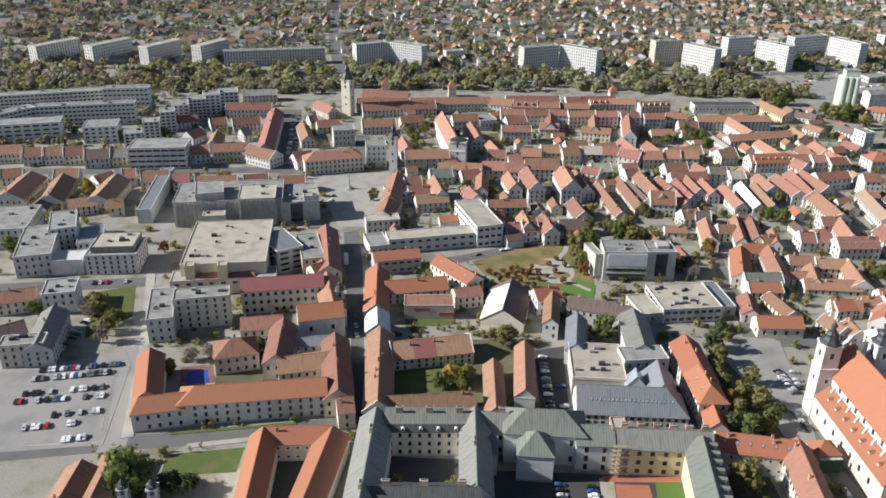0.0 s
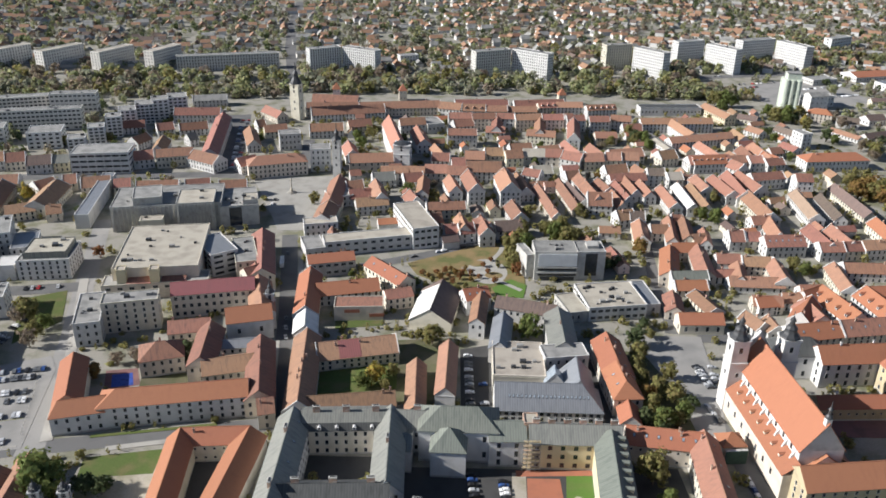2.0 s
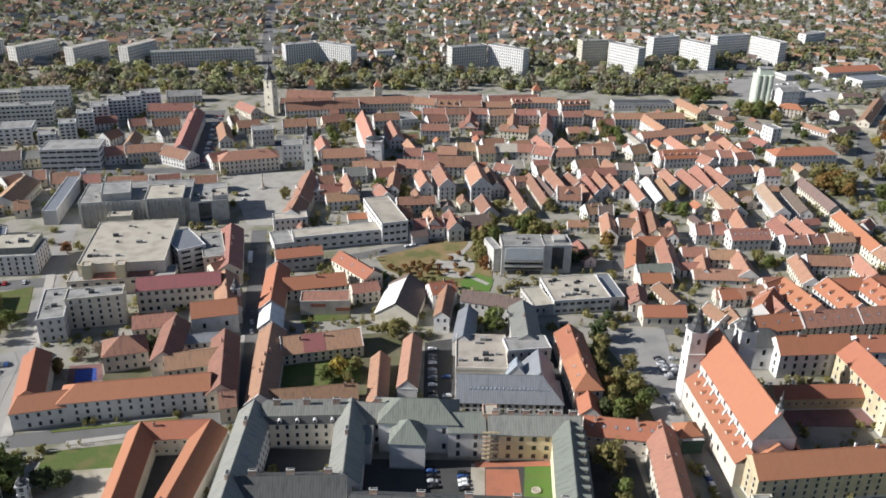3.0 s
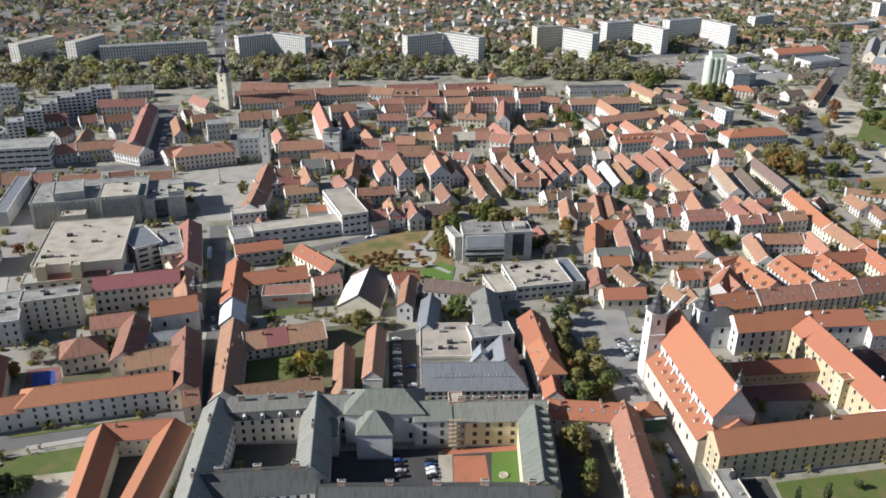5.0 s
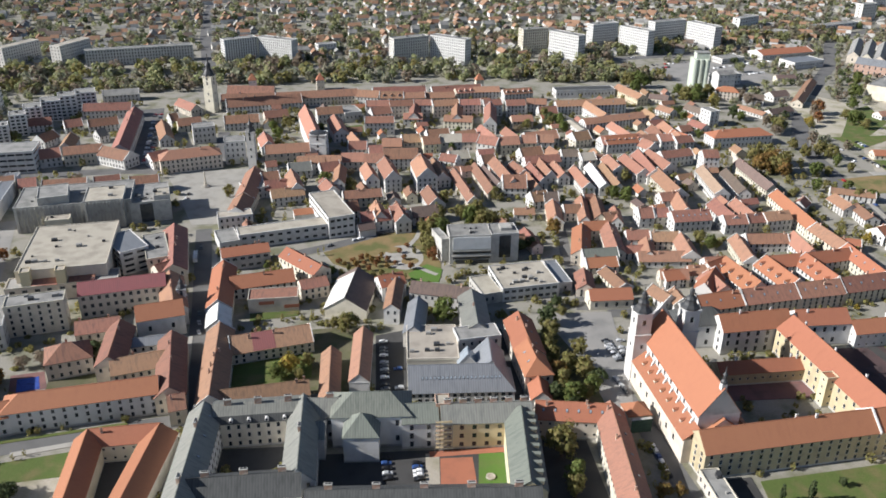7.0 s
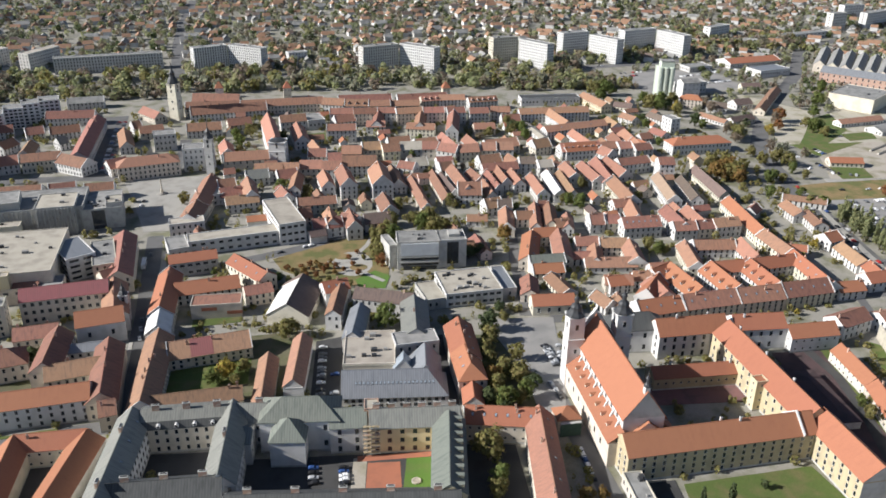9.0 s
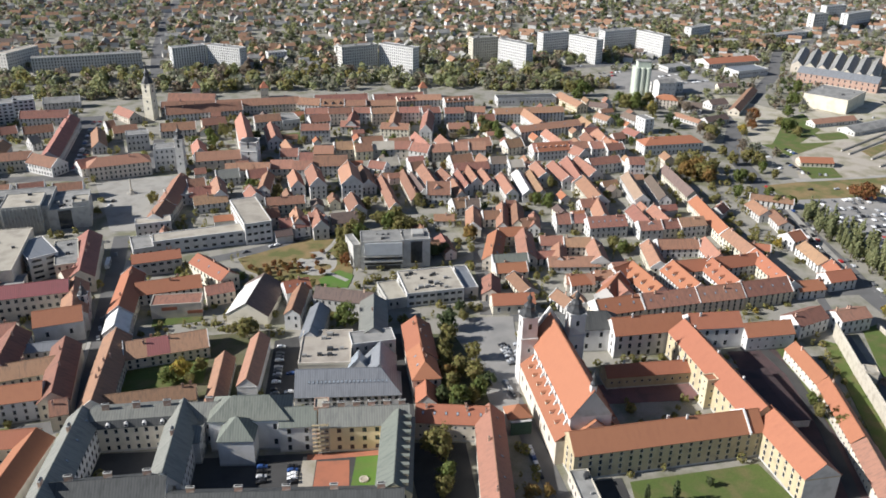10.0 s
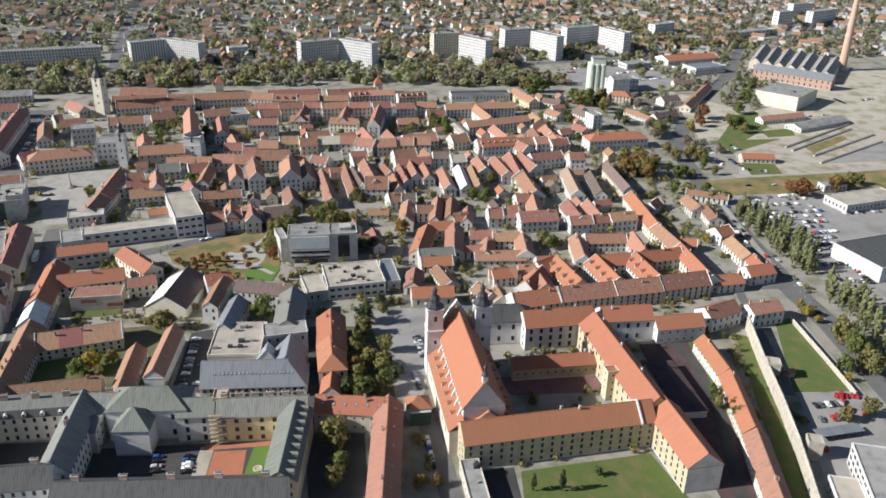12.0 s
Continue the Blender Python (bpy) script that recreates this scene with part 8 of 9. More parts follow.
strip('lane_mark', [(404.1, 498.9), (404.4, 502.2)], 0.25, 0.1, FRAME, 'white lane dash on the asphalt', 'lane mark')
strip('lane_mark', [(405.3, 509.9), (405.6, 513.3)], 0.25, 0.1, FRAME, 'white lane dash on the asphalt', 'lane mark')
strip('lane_mark', [(406.5, 521.3), (406.9, 524.9)], 0.25, 0.1, FRAME, 'white lane dash on the asphalt', 'lane mark')
tree(83.9, 466.4, 'olive', 1.1)
tree(91.4, 468.5, 'olive', 1.1)
tree(84.1, 450.2, 'olive', 1)
tree(87.0, 437.5, 'olive', 1)
tree(94.4, 462.4, 'green', 1)
tree(123.3, 472.3, 'olive', 1.1)
tree(118.4, 489.0, 'olive', 1.1)
tree(136.8, 474.0, 'olive', .9)
tree(85.3, 427.8, 'rust', .7)
tree(145.0, 317.1, 'olive', .9)
tree(130.0, 291.2, 'olive', 1)
tree(142.5, 284.2, 'green', .9)
tree(126.8, 304.9, 'olive', .8)
sheet('lawn', [(-23.0, 333.5), (16.7, 339.3), (16.5, 310.7), (-21.3, 305.6)], 0.07, GRASS, 'dim garden behind the houses', 'garden')
sheet('lawn', [(-18.6, 389.9), (7.6, 393.7), (8.2, 369.2), (-16.7, 365.8)], 0.07, GRASS, 'back garden between houses', 'garden')
house(-136.8, 402.6, 5.0, 6.0, 10.5, 17.0, 0.0, 'flat', label="cream stair tower on the store front", category="building", wall=YELLOW, roof=PALE, floors=1, win=None)
house(-119.0, 403.8, 5.0, 6.0, 10.5, 17.0, 0.0, 'flat', label="cream stair tower on the store front", category="building", wall=YELLOW, roof=PALE, floors=1, win=None)
house(-127.5, 405.0, 12.4, 11.0, 3.0, 9.5, 2.6, 'shed', label="tiled lean-to roof on the store front", category="building", wall=CREAM, roof=RED, floors=1, win=None, chim=0)
house(-109.5, 408.0, 12.4, 11.0, 6.0, 9.5, 2.6, 'shed', label="tiled lean-to roof on the store front", category="building", wall=CREAM, roof=RED, floors=1, win=None, chim=0)
sheet('lawn', [(526.5, 717.5), (556.4, 734.5), (541.1, 677.0), (498.7, 638.8), (470.9, 637.5), (495.1, 671.0)], 0.1, GRASS, 'rough grass by the works', 'field')
sheet('lawn', [(526.2, 665.0), (560.4, 669.9), (552.9, 648.6), (523.4, 643.8)], 0.12, GRASS, 'rough grass by the works', 'field')
sheet('lawn', [(463.2, 578.5), (490.8, 573.3), (484.8, 548.7), (457.8, 548.3)], 0.12, GRASS, 'rough grass by the track', 'field')
sheet('lawn', [(541.4, 612.1), (597.5, 645.2), (596.6, 634.7), (540.1, 596.3)], 0.12, PARK, 'weedy strip between the tracks', 'field')
sheet('lot', [(534.6, 569.8), (622.4, 622.5), (646.2, 624.0), (610.5, 573.9)], 0.1, LOT, 'grey concrete yard', 'ground')
RAMPS.append([(523.5, 613.9), (623.6, 677.1)])
RAMPS.append([(524.5, 604.2), (617.2, 662.4)])
RAMPS.append([(536.0, 589.3), (628.0, 643.3)])
RAMPS.append([(530.9, 570.4), (622.6, 622.8)])
car_row(668.0, 773.0, 669.7, 749.5, 6, 0.9, 80, 201)
car_row(690.9, 762.0, 712.9, 770.1, 5, 0.7, 80, 202)
car_row(576.3, 700.1, 621.8, 713.4, 8, 0.4, 10, 203)
car_row(476.3, 624.1, 477.9, 607.9, 4, 0.8, 90, 204)
car_row(457.8, 588.1, 459.0, 562.2, 5, 0.8, 90, 205)
car_row(439.9, 524.4, 482.5, 523.1, 8, 0.4, 0, 206)
car_row(388.8, 326.2, 411.8, 536.9, 26, 0.45, 0, 207)
car_row(384.4, 326.7, 405.5, 532.4, 26, 0.3, 0, 208)
car_row(443.4, 422.8, 437.0, 358.3, 18, 0.8, 90, 209)
car_row(415.7, 367.8, 434.1, 362.2, 9, 0.6, 90, 210)
car_row(155.1, 306.6, 158.6, 282.2, 5, 0.5, 0, 211)
car_row(157.0, 247.1, 157.3, 227.3, 6, 0.6, 0, 212)
car(349.3, 255.2, 52, 5, False)
car(351.4, 254.9, 56, 5, True)
car(353.3, 254.3, 60, 5, False)
car(356.7, 254.3, 52, 5, False)
car(358.6, 253.6, 56, 5, False)
car(349.6, 250.2, 44, 5, False)
car(347.9, 243.9, 48, 5, True)
car(340.3, 240.6, 52, 5, False)
car(354.3, 241.1, 56, 5, True)
car(322.5, 219.5, 64, 5, False)
tree(424.9, 665.5, 'green', 1)
tree(410.2, 609.3, 'olive', .9)
tree(408.4, 586.5, 'olive', .9)
tree(401.0, 551.7, 'green', .9)
tree(405.0, 544.7, 'olive', .9)
tree(403.2, 514.8, 'green', .8)
tree(399.7, 495.8, 'olive', .9)
tree(408.6, 493.5, 'green', 1)
tree(502.9, 672.3, 'green', 1.3)
tree(507.0, 659.5, 'olive', 1)
tree(560.5, 763.8, 'green', 1.3)
tree(532.7, 722.9, 'green', 1.2)
tree(592.7, 814.0, 'green', 1.2)
tree(503.4, 505.7, 'ochre', 1.2)
tree(517.1, 509.1, 'olive', 1.3)
tree(473.4, 497.8, 'rust', 1.1)
tree(469.8, 501.3, 'rust', .9)
tree(291.3, 262.0, 'green', .6)
tree(289.6, 252.5, 'olive', .6)
tree(294.7, 247.6, 'green', .7)
tree(293.8, 241.5, 'olive', .7)
tree(416.2, 482.2, 'poplar', 0.66)
tree(407.5, 466.0, 'poplar', 0.72)
tree(410.7, 468.1, 'poplar', 0.77)
tree(411.9, 463.8, 'poplar', 0.77)
tree(411.6, 454.1, 'poplar', 0.66)
tree(411.3, 448.3, 'poplar', 0.79)
tree(412.0, 444.7, 'poplar', 0.69)
tree(408.3, 438.7, 'poplar', 0.80)
tree(413.1, 443.5, 'poplar', 0.63)
tree(406.9, 427.4, 'poplar', 0.67)
tree(410.5, 424.6, 'poplar', 0.78)
tree(407.8, 418.6, 'poplar', 0.64)
tree(411.7, 421.8, 'poplar', 0.78)
tree(405.2, 409.2, 'poplar', 0.77)
tree(409.9, 406.2, 'poplar', 0.63)
tree(411.0, 403.1, 'poplar', 0.80)
tree(409.5, 397.9, 'poplar', 0.62)
tree(408.7, 395.2, 'poplar', 0.64)
tree(407.1, 390.0, 'poplar', 0.68)
tree(410.1, 391.8, 'poplar', 0.64)
tree(410.2, 388.2, 'poplar', 0.73)
tree(413.0, 384.6, 'poplar', 0.68)
tree(411.1, 381.8, 'poplar', 0.60)
house(21.0, 259.5, 6.0, 14.0, -4, 10.5, 3.0, 'gable', label="narrow white plastered wing under a grey slate roof", category="building", group="baroque wings", wall=WHITE, roof=SLATE, floors=3, chim=0, win='small', step=4)
car_row(429.5, 493.2, 473.3, 495.0, 14, 0.45, 90, 230)
car_row(427.6, 476.8, 473.0, 479.2, 14, 0.45, 90, 231)
car_row(426.3, 462.2, 469.4, 462.3, 13, 0.45, 90, 232)
car_row(428.5, 443.0, 464.9, 444.4, 12, 0.45, 90, 233)
car_row(425.2, 422.7, 457.6, 426.0, 10, 0.45, 90, 234)
car_row(425.9, 406.8, 450.7, 408.7, 8, 0.45, 90, 235)
# car park and works yard by the ring road
car_row(470, 968, 530, 980, 22, 0.75, 90, 71)
car_row(512, 950, 585, 966, 26, 0.8, 90, 72)
car_row(505, 925, 560, 934, 20, 0.7, 90, 73)
car_row(480, 868, 520, 880, 12, 0.6, 90, 74)
car_row(385, 905, 420, 915, 9, 0.6, 90, 75)
car_row(345, 962, 395, 969, 10, 0.5, 0, 76)
# narrow verges and bollards of the car park
strip('verge', [(-185.0, 300.2), (-148.5, 311.0)], 0.7, 0.12, EARTH, 'narrow earth strip between rows of cars', 'verge')
strip('verge', [(-176.2, 282.1), (-144.1, 289.8)], 0.7, 0.12, EARTH, 'narrow earth strip between rows of cars', 'verge')
strip('verge', [(-168.6, 267.6), (-138.9, 270.4)], 1.2, 0.12, PAVING, 'pale kerb strip along the car park', 'verge')
post_mesh = Shape().ring([(0.16, 0), (0.16, 0.85), (0.10, 0.95), (0.01, 0.95)], 8).mesh("bollard", CONCRETE)
for k in range(20):
    px, py = -151.2 + (-140.3 - -151.2) * k / 19, 323.0 + (278.2 - 323.0) * k / 19
    post = tagged(new("bollard", post_mesh), "short grey concrete bollard along the car park edge", "bollard", "car park bollards")
    post.matrix_world = pose(px, py, ground_z(px, py))


tree(117.4, 221.5, 'olive', 1.0)
tree(119.7, 229.3, 'green', .8)
tree(157.4, 217.0, 'ochre', .5)
tree(131.0, 275.8, 'dark', .6)
tree(377.8, 337.0, 'yellow', .5)
tree(378.5, 320.0, 'yellow', .45)
tree(306.4, 344.5, 'yellow', .4)
tree(364.1, 367.0, 'yellow', .4)
tree(361.5, 266.0, 'yellow', .45)

# ---- the church with two towers ----
def church():
    root = tagged(new("church"), "white baroque church with two dark-capped towers and a long orange roof", "church")
    root.matrix_world = pose(177.3, 301.4, 0, 0, 0, -88.5)
    hw, e, top, L = 8.6, 21.0, 33.0, 63.5
    s = Shape().box(0, -hw, 0, L, hw, e).add([(L, -hw, e), (L, hw, e), (L, 0, top)], [(0, 1, 2)])
    part("nave_wall", s.mesh("nave_wall", WHITE), root)
    part("gable", Shape().add([(L + .05, -hw, e), (L + .05, hw, e), (L + .05, 0, top), (L + .3, -hw, e), (L + .3, hw, e), (L + .3, 0, top)], [(3, 4, 5), (0, 3, 5, 2), (1, 2, 5, 4), (0, 1, 4, 3)]).mesh("gable", GREY), root, "plain grey rendered gable")
    k = (top - e) / hw
    vs = [(-.2, -hw - .6, e - .6 * k), (L + .5, -hw - .6, e - .6 * k), (L + .5, 0, top), (-.2, 0, top), (-.2, hw + .6, e - .6 * k), (L + .5, hw + .6, e - .6 * k)]
    r = Shape().add(vs + [(p[0], p[1], p[2] + .35) for p in vs], [(6, 7, 8, 9), (9, 8, 11, 10), (0, 3, 2, 1), (3, 4, 5, 2), (0, 1, 7, 6), (4, 10, 11, 5), (1, 2, 8, 7), (2, 5, 11, 8)])
    r.box(-.2, -.22, top + .25, L + .5, .22, top + .5)
    part("nave_roof", r.mesh("nave_roof", ORANGE), root, "long orange tiled roof")
    for sg in (-1, 1):
        y0, y1 = sorted((sg * hw, sg * 14.6))
        x0, x1 = (8.0, 66.0) if sg < 0 else (8.0, 62.0)
        part("aisle_wall", Shape().box(x0, y0, 0, x1, y1, 11.5).mesh("aisle_wall", CREAM), root, "cream side-chapel wall")
        ya, yb = sg * 8.65, sg * 15.1
        v = [(x0, ya, 16.2), (x1, ya, 16.2), (x1, yb, 11.2), (x0, yb, 11.2)]
        part("aisle_roof", Shape().add(v + [(a, b, c + .3) for a, b, c in v], [(0, 1, 2, 3)[::sg], (7, 6, 5, 4)[::sg], (0, 4, 5, 1), (1, 5, 6, 2), (2, 6, 7, 3), (3, 7, 4, 0)]).mesh("aisle_roof", ORANGE), root)
        butt = Shape().add([(-.45, sg * 8.6, 14), (.45, sg * 8.6, 14), (.45, sg * 10.8, 14), (-.45, sg * 10.8, 14), (-.45, sg * 8.6, 19.2), (.45, sg * 8.6, 19.2), (.45, sg * 9.9, 16.6), (-.45, sg * 9.9, 16.6)], BOXF).mesh("buttress", WHITE)
        dm = Shape().box(-.7, -.6, 0, .7, 1.8, 1.1).add([(-.95, -.75, 1.05), (.95, -.75, 1.05), (0, -.75, 1.8), (-.95, 1.9, 1.05), (.95, 1.9, 1.05), (0, 1.9, 1.8)], [(0, 1, 2), (5, 4, 3), (0, 3, 4, 1), (1, 4, 5, 2), (2, 5, 3, 0)], 1).mesh("dormer", [CREAM, ORANGE])
        for i in range(8):
            part("buttress", butt, root, at=pose(12 + i * 6.9, 0, 0))
        for i in range(7):
            part("dormer", dm, root, at=pose(15.4 + i * 6.9, sg * 12.2, 13.6, 0, 0, 0 if sg < 0 else 180))
            part("window", WIN["tall"], root, at=pose(15.4 + i * 6.9, sg * 8.6, 17.2, 0, 0, 0 if sg < 0 else 180))
            part("window", WIN["tall"], root, at=pose(13.0 + i * 7.3, sg * 14.6, 5.0, 0, 0, 0 if sg < 0 else 180))
        # tower
        cy = sg * 11.2
        t = Shape().box(-3.8, -3.8, 0, 3.8, 3.8, 24).box(-4.1, -4.1, 24, 4.1, 4.1, 24.7).box(-3.6, -3.6, 24.7, 3.6, 3.6, 35).box(-4.0, -4.0, 35, 4.0, 4.0, 35.8)
        tower = part("tower", t.mesh("tower", WHITE), root, at=pose(4.6, cy, 0))
        cap = Shape().ring([(4.7, 35.8), (4.4, 36.4), (3.2, 37.4), (2.7, 38.4), (2.5, 39.5), (2.7, 40.0), (1.9, 41.0), (1.1, 41.6), (1.0, 43.2), (1.35, 43.5), (1.2, 44.3), (.4, 45.2), (.15, 46.0), (.1, 48.4)], 8)
        part("spire", cap.mesh("spire", DARK), tower, "dark metal baroque cap")
        for q in range(4):
            part("window", WIN["tall"], tower, at=pose(0, 0, 0, 0, 0, 90 * q) @ pose(0, -3.6, 29.5))
            part("window", WIN["std"], tower, at=pose(0, 0, 0, 0, 0, 90 * q) @ pose(0, -3.8, 17.5))
    front = Shape().box(-.8, -7.4, 0, 1.0, 7.4, 25).add([(-.8, -7.4, 25), (1, -7.4, 25), (1, 7.4, 25), (-.8, 7.4, 25), (-.8, 0, 36.2), (1, 0, 36.2)], [(0, 4, 3), (1, 2, 5), (0, 1, 5, 4), (3, 4, 5, 2)])
    part("front", front.mesh("front", WHITE), root, "white church front with a high gable")
    lan = Shape().box(L - 2.2, -1.1, top - 1.6, L - .2, 1.1, top + 2.0, 1).ring([(1.5, top + 2.0), (1.3, top + 2.8), (.7, top + 3.6), (.62, top + 5.4), (1.0, top + 5.7), (.3, top + 6.8), (.08, top + 9.6)], 8, 0, (L - 1.2, 0))
    part("lantern", lan.mesh("lantern", [DARK, WHITE]), root, "small dark lantern spire on the ridge")
    return root


church()


def steeple(x, y, rot, half, body, cap_h, wall, label, rings, clock=True):
    """A square tower with a metal cap."""
    root = tagged(new("tower"), label, "tower")
    root.matrix_world = pose(x, y, 0, 0, 0, rot)
    s = Shape().box(-half, -half, 0, half, half, body * .62).box(-half - .25, -half - .25, body * .62, half + .25, half + .25, body * .62 + .5).box(-half * .96, -half * .96, body * .62 + .5, half * .96, half * .96, body).box(-half - .35, -half - .35, body, half + .35, half + .35, body + .6)
    part("shaft", s.mesh("shaft", wall), root)
    part("spire", Shape().ring([(r * half, body + .6 + z * cap_h) for r, z in rings], 8).mesh("spire", DARK), root, "dark metal spire")
    for q in range(4):
        for z in (.3, .5, .78, .9):
            part("window", WIN["tall" if z > .7 else "std"], root, at=pose(0, 0, 0, 0, 0, 90 * q) @ pose(0, -half * (.96 if z > .7 else 1), body * z))
    return root


ONION = ((1.25, 0), (1.1, .1), (.85, .22), (.6, .3), (.5, .42), (.62, .47), (.4, .56), (.16, .64), (.06, 1.0))
steeple(-88.5, 769, -22, 4.6, 34, 20, CREAM, "cream parish church tower with a dark onion cap", ONION)
steeple(-36, 606, -8, 3.1, 29, 13, GREY, "grey town tower with a dark slender spire", ((1.3, 0), (1.05, .12), (.7, .2), (.6, .36), (.75, .4), (.4, .5), (.15, .6), (.04, 1.0)))
steeple(14.8, 627.0, -8, 6.6, 19.5, 2.2, WHITE, "white square church tower with a low dark roof", ((1.15, 0), (0.7, .5), (0.3, .8), (0.05, 1.0)))
steeple(-51.5, 378, 3, 2.1, 15, 7, WHITE, "small white chapel tower with a dark cap", ONION)
steeple(-103.5, 233, 10, 1.8, 9.5, 5, GREY, "small grey chapel tower with a dark onion dome", ONION)
steeple(-114.2, 233, 10, 1.8, 9.5, 5, GREY, "small grey chapel tower with a dark onion dome", ONION)
for bx, by in ((-58, 850), (12, 845), (178, 832)):
    house(bx, by, 8, 8, 5, 11, 6, "hip", wall=PASTEL, roof=ORANGE, floors=2, win="small", chim=0, label="small square wall tower under a pyramid tile roof", category="tower", name="wall_tower")

# ---- silo and works chimney ----
silo = tagged(new("silo"), "tall pale green grain silo with ribbed sides", "silo")
silo.matrix_world = pose(414.5, 823, 0, 0, 0, -8)
SILOGREEN = material("silo_green", (0.48, 0.52, 0.44), second=(0.40, 0.44, 0.37), rough=0.7, stripes=0.5, scale=0.2)
bin_mesh = Shape().ring([(3.1, 0), (3.1, 30.6), (2.6, 31.0), (0.05, 31.0)], 14).mesh("bin", SILOGREEN)
for i in range(3):
    for j in range(3):
        part("bin", bin_mesh, silo, at=pose(-6.0 + i * 6.0, -6.0 + j * 6.0, 0))
part("tower", Shape().box(-5.5, -4.5, 30.9, 8.5, 6.5, 37).mesh("tower", SILOGREEN), silo)
part("roof", Shape().box(-5.9, -4.9, 37, 8.9, 6.9, 37.5).mesh("roof", FELT), silo)
stack = tagged(new("factory_chimney"), "tall round brick factory chimney beside the works", "chimney")
stack.matrix_world = pose(762, 908, 0)
part("shaft", Shape().ring([(5.2, 0), (4.9, 8), (3.0, 92), (3.3, 92.5), (3.3, 94)], 20).mesh("shaft", BRICK), stack)
part("plinth", Shape().box(-6, -6, 0, 6, 6, 5).mesh("plinth", CONCRETE), stack)

# ---- town walls ----
def town_wall(points, height, thick, label, mat=STONE):
    for (x0, y0), (x1, y1) in zip(points, points[1:]):
        ln, ang = math.hypot(x1 - x0, y1 - y0), math.degrees(math.atan2(y1 - y0, x1 - x0))
        root = tagged(new("town_wall"), label, "wall", "town walls")
        root.matrix_world = pose(x0, y0, 0, 0, 0, ang)
        part("wall", Shape().box(0, -thick / 2, 0, ln + thick * .4, thick / 2, height).mesh("wall", mat), root)
        part("coping", Shape().add([(0, -thick * .65, height), (ln + thick * .4, -thick * .65, height), (ln + thick * .4, thick * .65, height), (0, thick * .65, height), (0, 0, height + .7), (ln + thick * .4, 0, height + .7)],
             [(0, 1, 5, 4), (2, 3, 4, 5), (3, 0, 4), (1, 2, 5), (0, 3, 2, 1)]).mesh("coping", STONE), root)


town_wall([(336.3, 317.4), (326.1, 282.0), (317.6, 249.0), (309.0, 219.7), (300.5, 194.7), (294.9, 178.5)], 7.5, 1.3, "pale old stone town wall with a worn coping")
town_wall([(364.9, 323.6), (361.6, 288.0), (358.1, 254.2)], 2.2, 0.7, "low pale garden wall")

town_wall([(343.5, 578.0), (339.5, 545.0), (336.0, 505.0)], 8.0, 1.4, "high cream rendered wall along the old moat", CREAM)
for pts in RAMPS:
    town_wall(pts, 1.1, 1.6, "long low concrete loading ramp", CONCRETE)
house(327.0, 274.3, 6, 6, 70, 8.5, 0, "flat", wall=STONE, roof=PALE, floors=1, win=None, label="square stone bastion of the town wall", category="bastion")
house(314.1, 216.7, 6, 6, 70, 8.5, 0, "flat", wall=STONE, roof=PALE, floors=1, win=None, label="square stone bastion of the town wall", category="bastion")

# ---- gardens among the houses ----
def is_free(x, y, gap):
    for px, py, L, W, r in PLOTS:
        dx, dy = x - px, y - py
        if abs(dx) > L + W or abs(dy) > L + W:
            continue
        u, v = dx * math.cos(r) + dy * math.sin(r), -dx * math.sin(r) + dy * math.cos(r)
        if abs(u) < L / 2 + gap and abs(v) < W / 2 + gap:
            return False
    return True


def on_road(x, y):
    return any(inside(poly, x, y) for poly, z in SHEETS[1:])


gr = random.Random(21)
planted = 0
while planted < 40:
    gx, gy = gr.uniform(-60, 400), gr.uniform(400, 800)
    if gx > 395 - (800 - gy) * 0.12 or not is_free(gx, gy, 1.5) or on_road(gx, gy):
        continue
    tree(gx, gy, gr.choice(("green", "olive", "olive", "dark", "ochre", "bare", "green")), gr.uniform(0.35, 0.7))
    planted += 1
planted = 0
while planted < 15:
    gx, gy = gr.uniform(-260, -60), gr.uniform(390, 760)
    if not is_free(gx, gy, 1.5) or on_road(gx, gy):
        continue
    tree(gx, gy, gr.choice(("green", "olive", "dark", "bare")), gr.uniform(0.4, 0.75))
    planted += 1
# small sheds and back wings in the yards of the old town
sheds = 0
while sheds < 60:
    gx, gy = gr.uniform(-40, 400), gr.uniform(430, 790)
    ln, wd = gr.uniform(8, 15), gr.uniform(6, 9)
    if gx > 395 - (800 - gy) * 0.12 or not is_free(gx, gy, 3.7) or on_road(gx, gy):
        continue
    house(gx, gy, ln, wd, gr.choice((-82, -86, 8, 96, 12)) + gr.uniform(-4, 4), gr.uniform(3.2, 5.5), gr.uniform(2.2, 3.4), "gable", wall=gr.choice((WHITE, WHITE, CREAM, PASTEL)), roof=gr.choice((ORANGE, RED, RED, OLD, OLD, BROWN)),
          floors=2, step=5.0, chim=gr.choice((0, 1)), win=gr.choice(("small", None)), label="small back-yard house under a tiled roof", name="yard_house")
    sheds += 1

# ---- cars too far off to count ----
fleet = Shape()
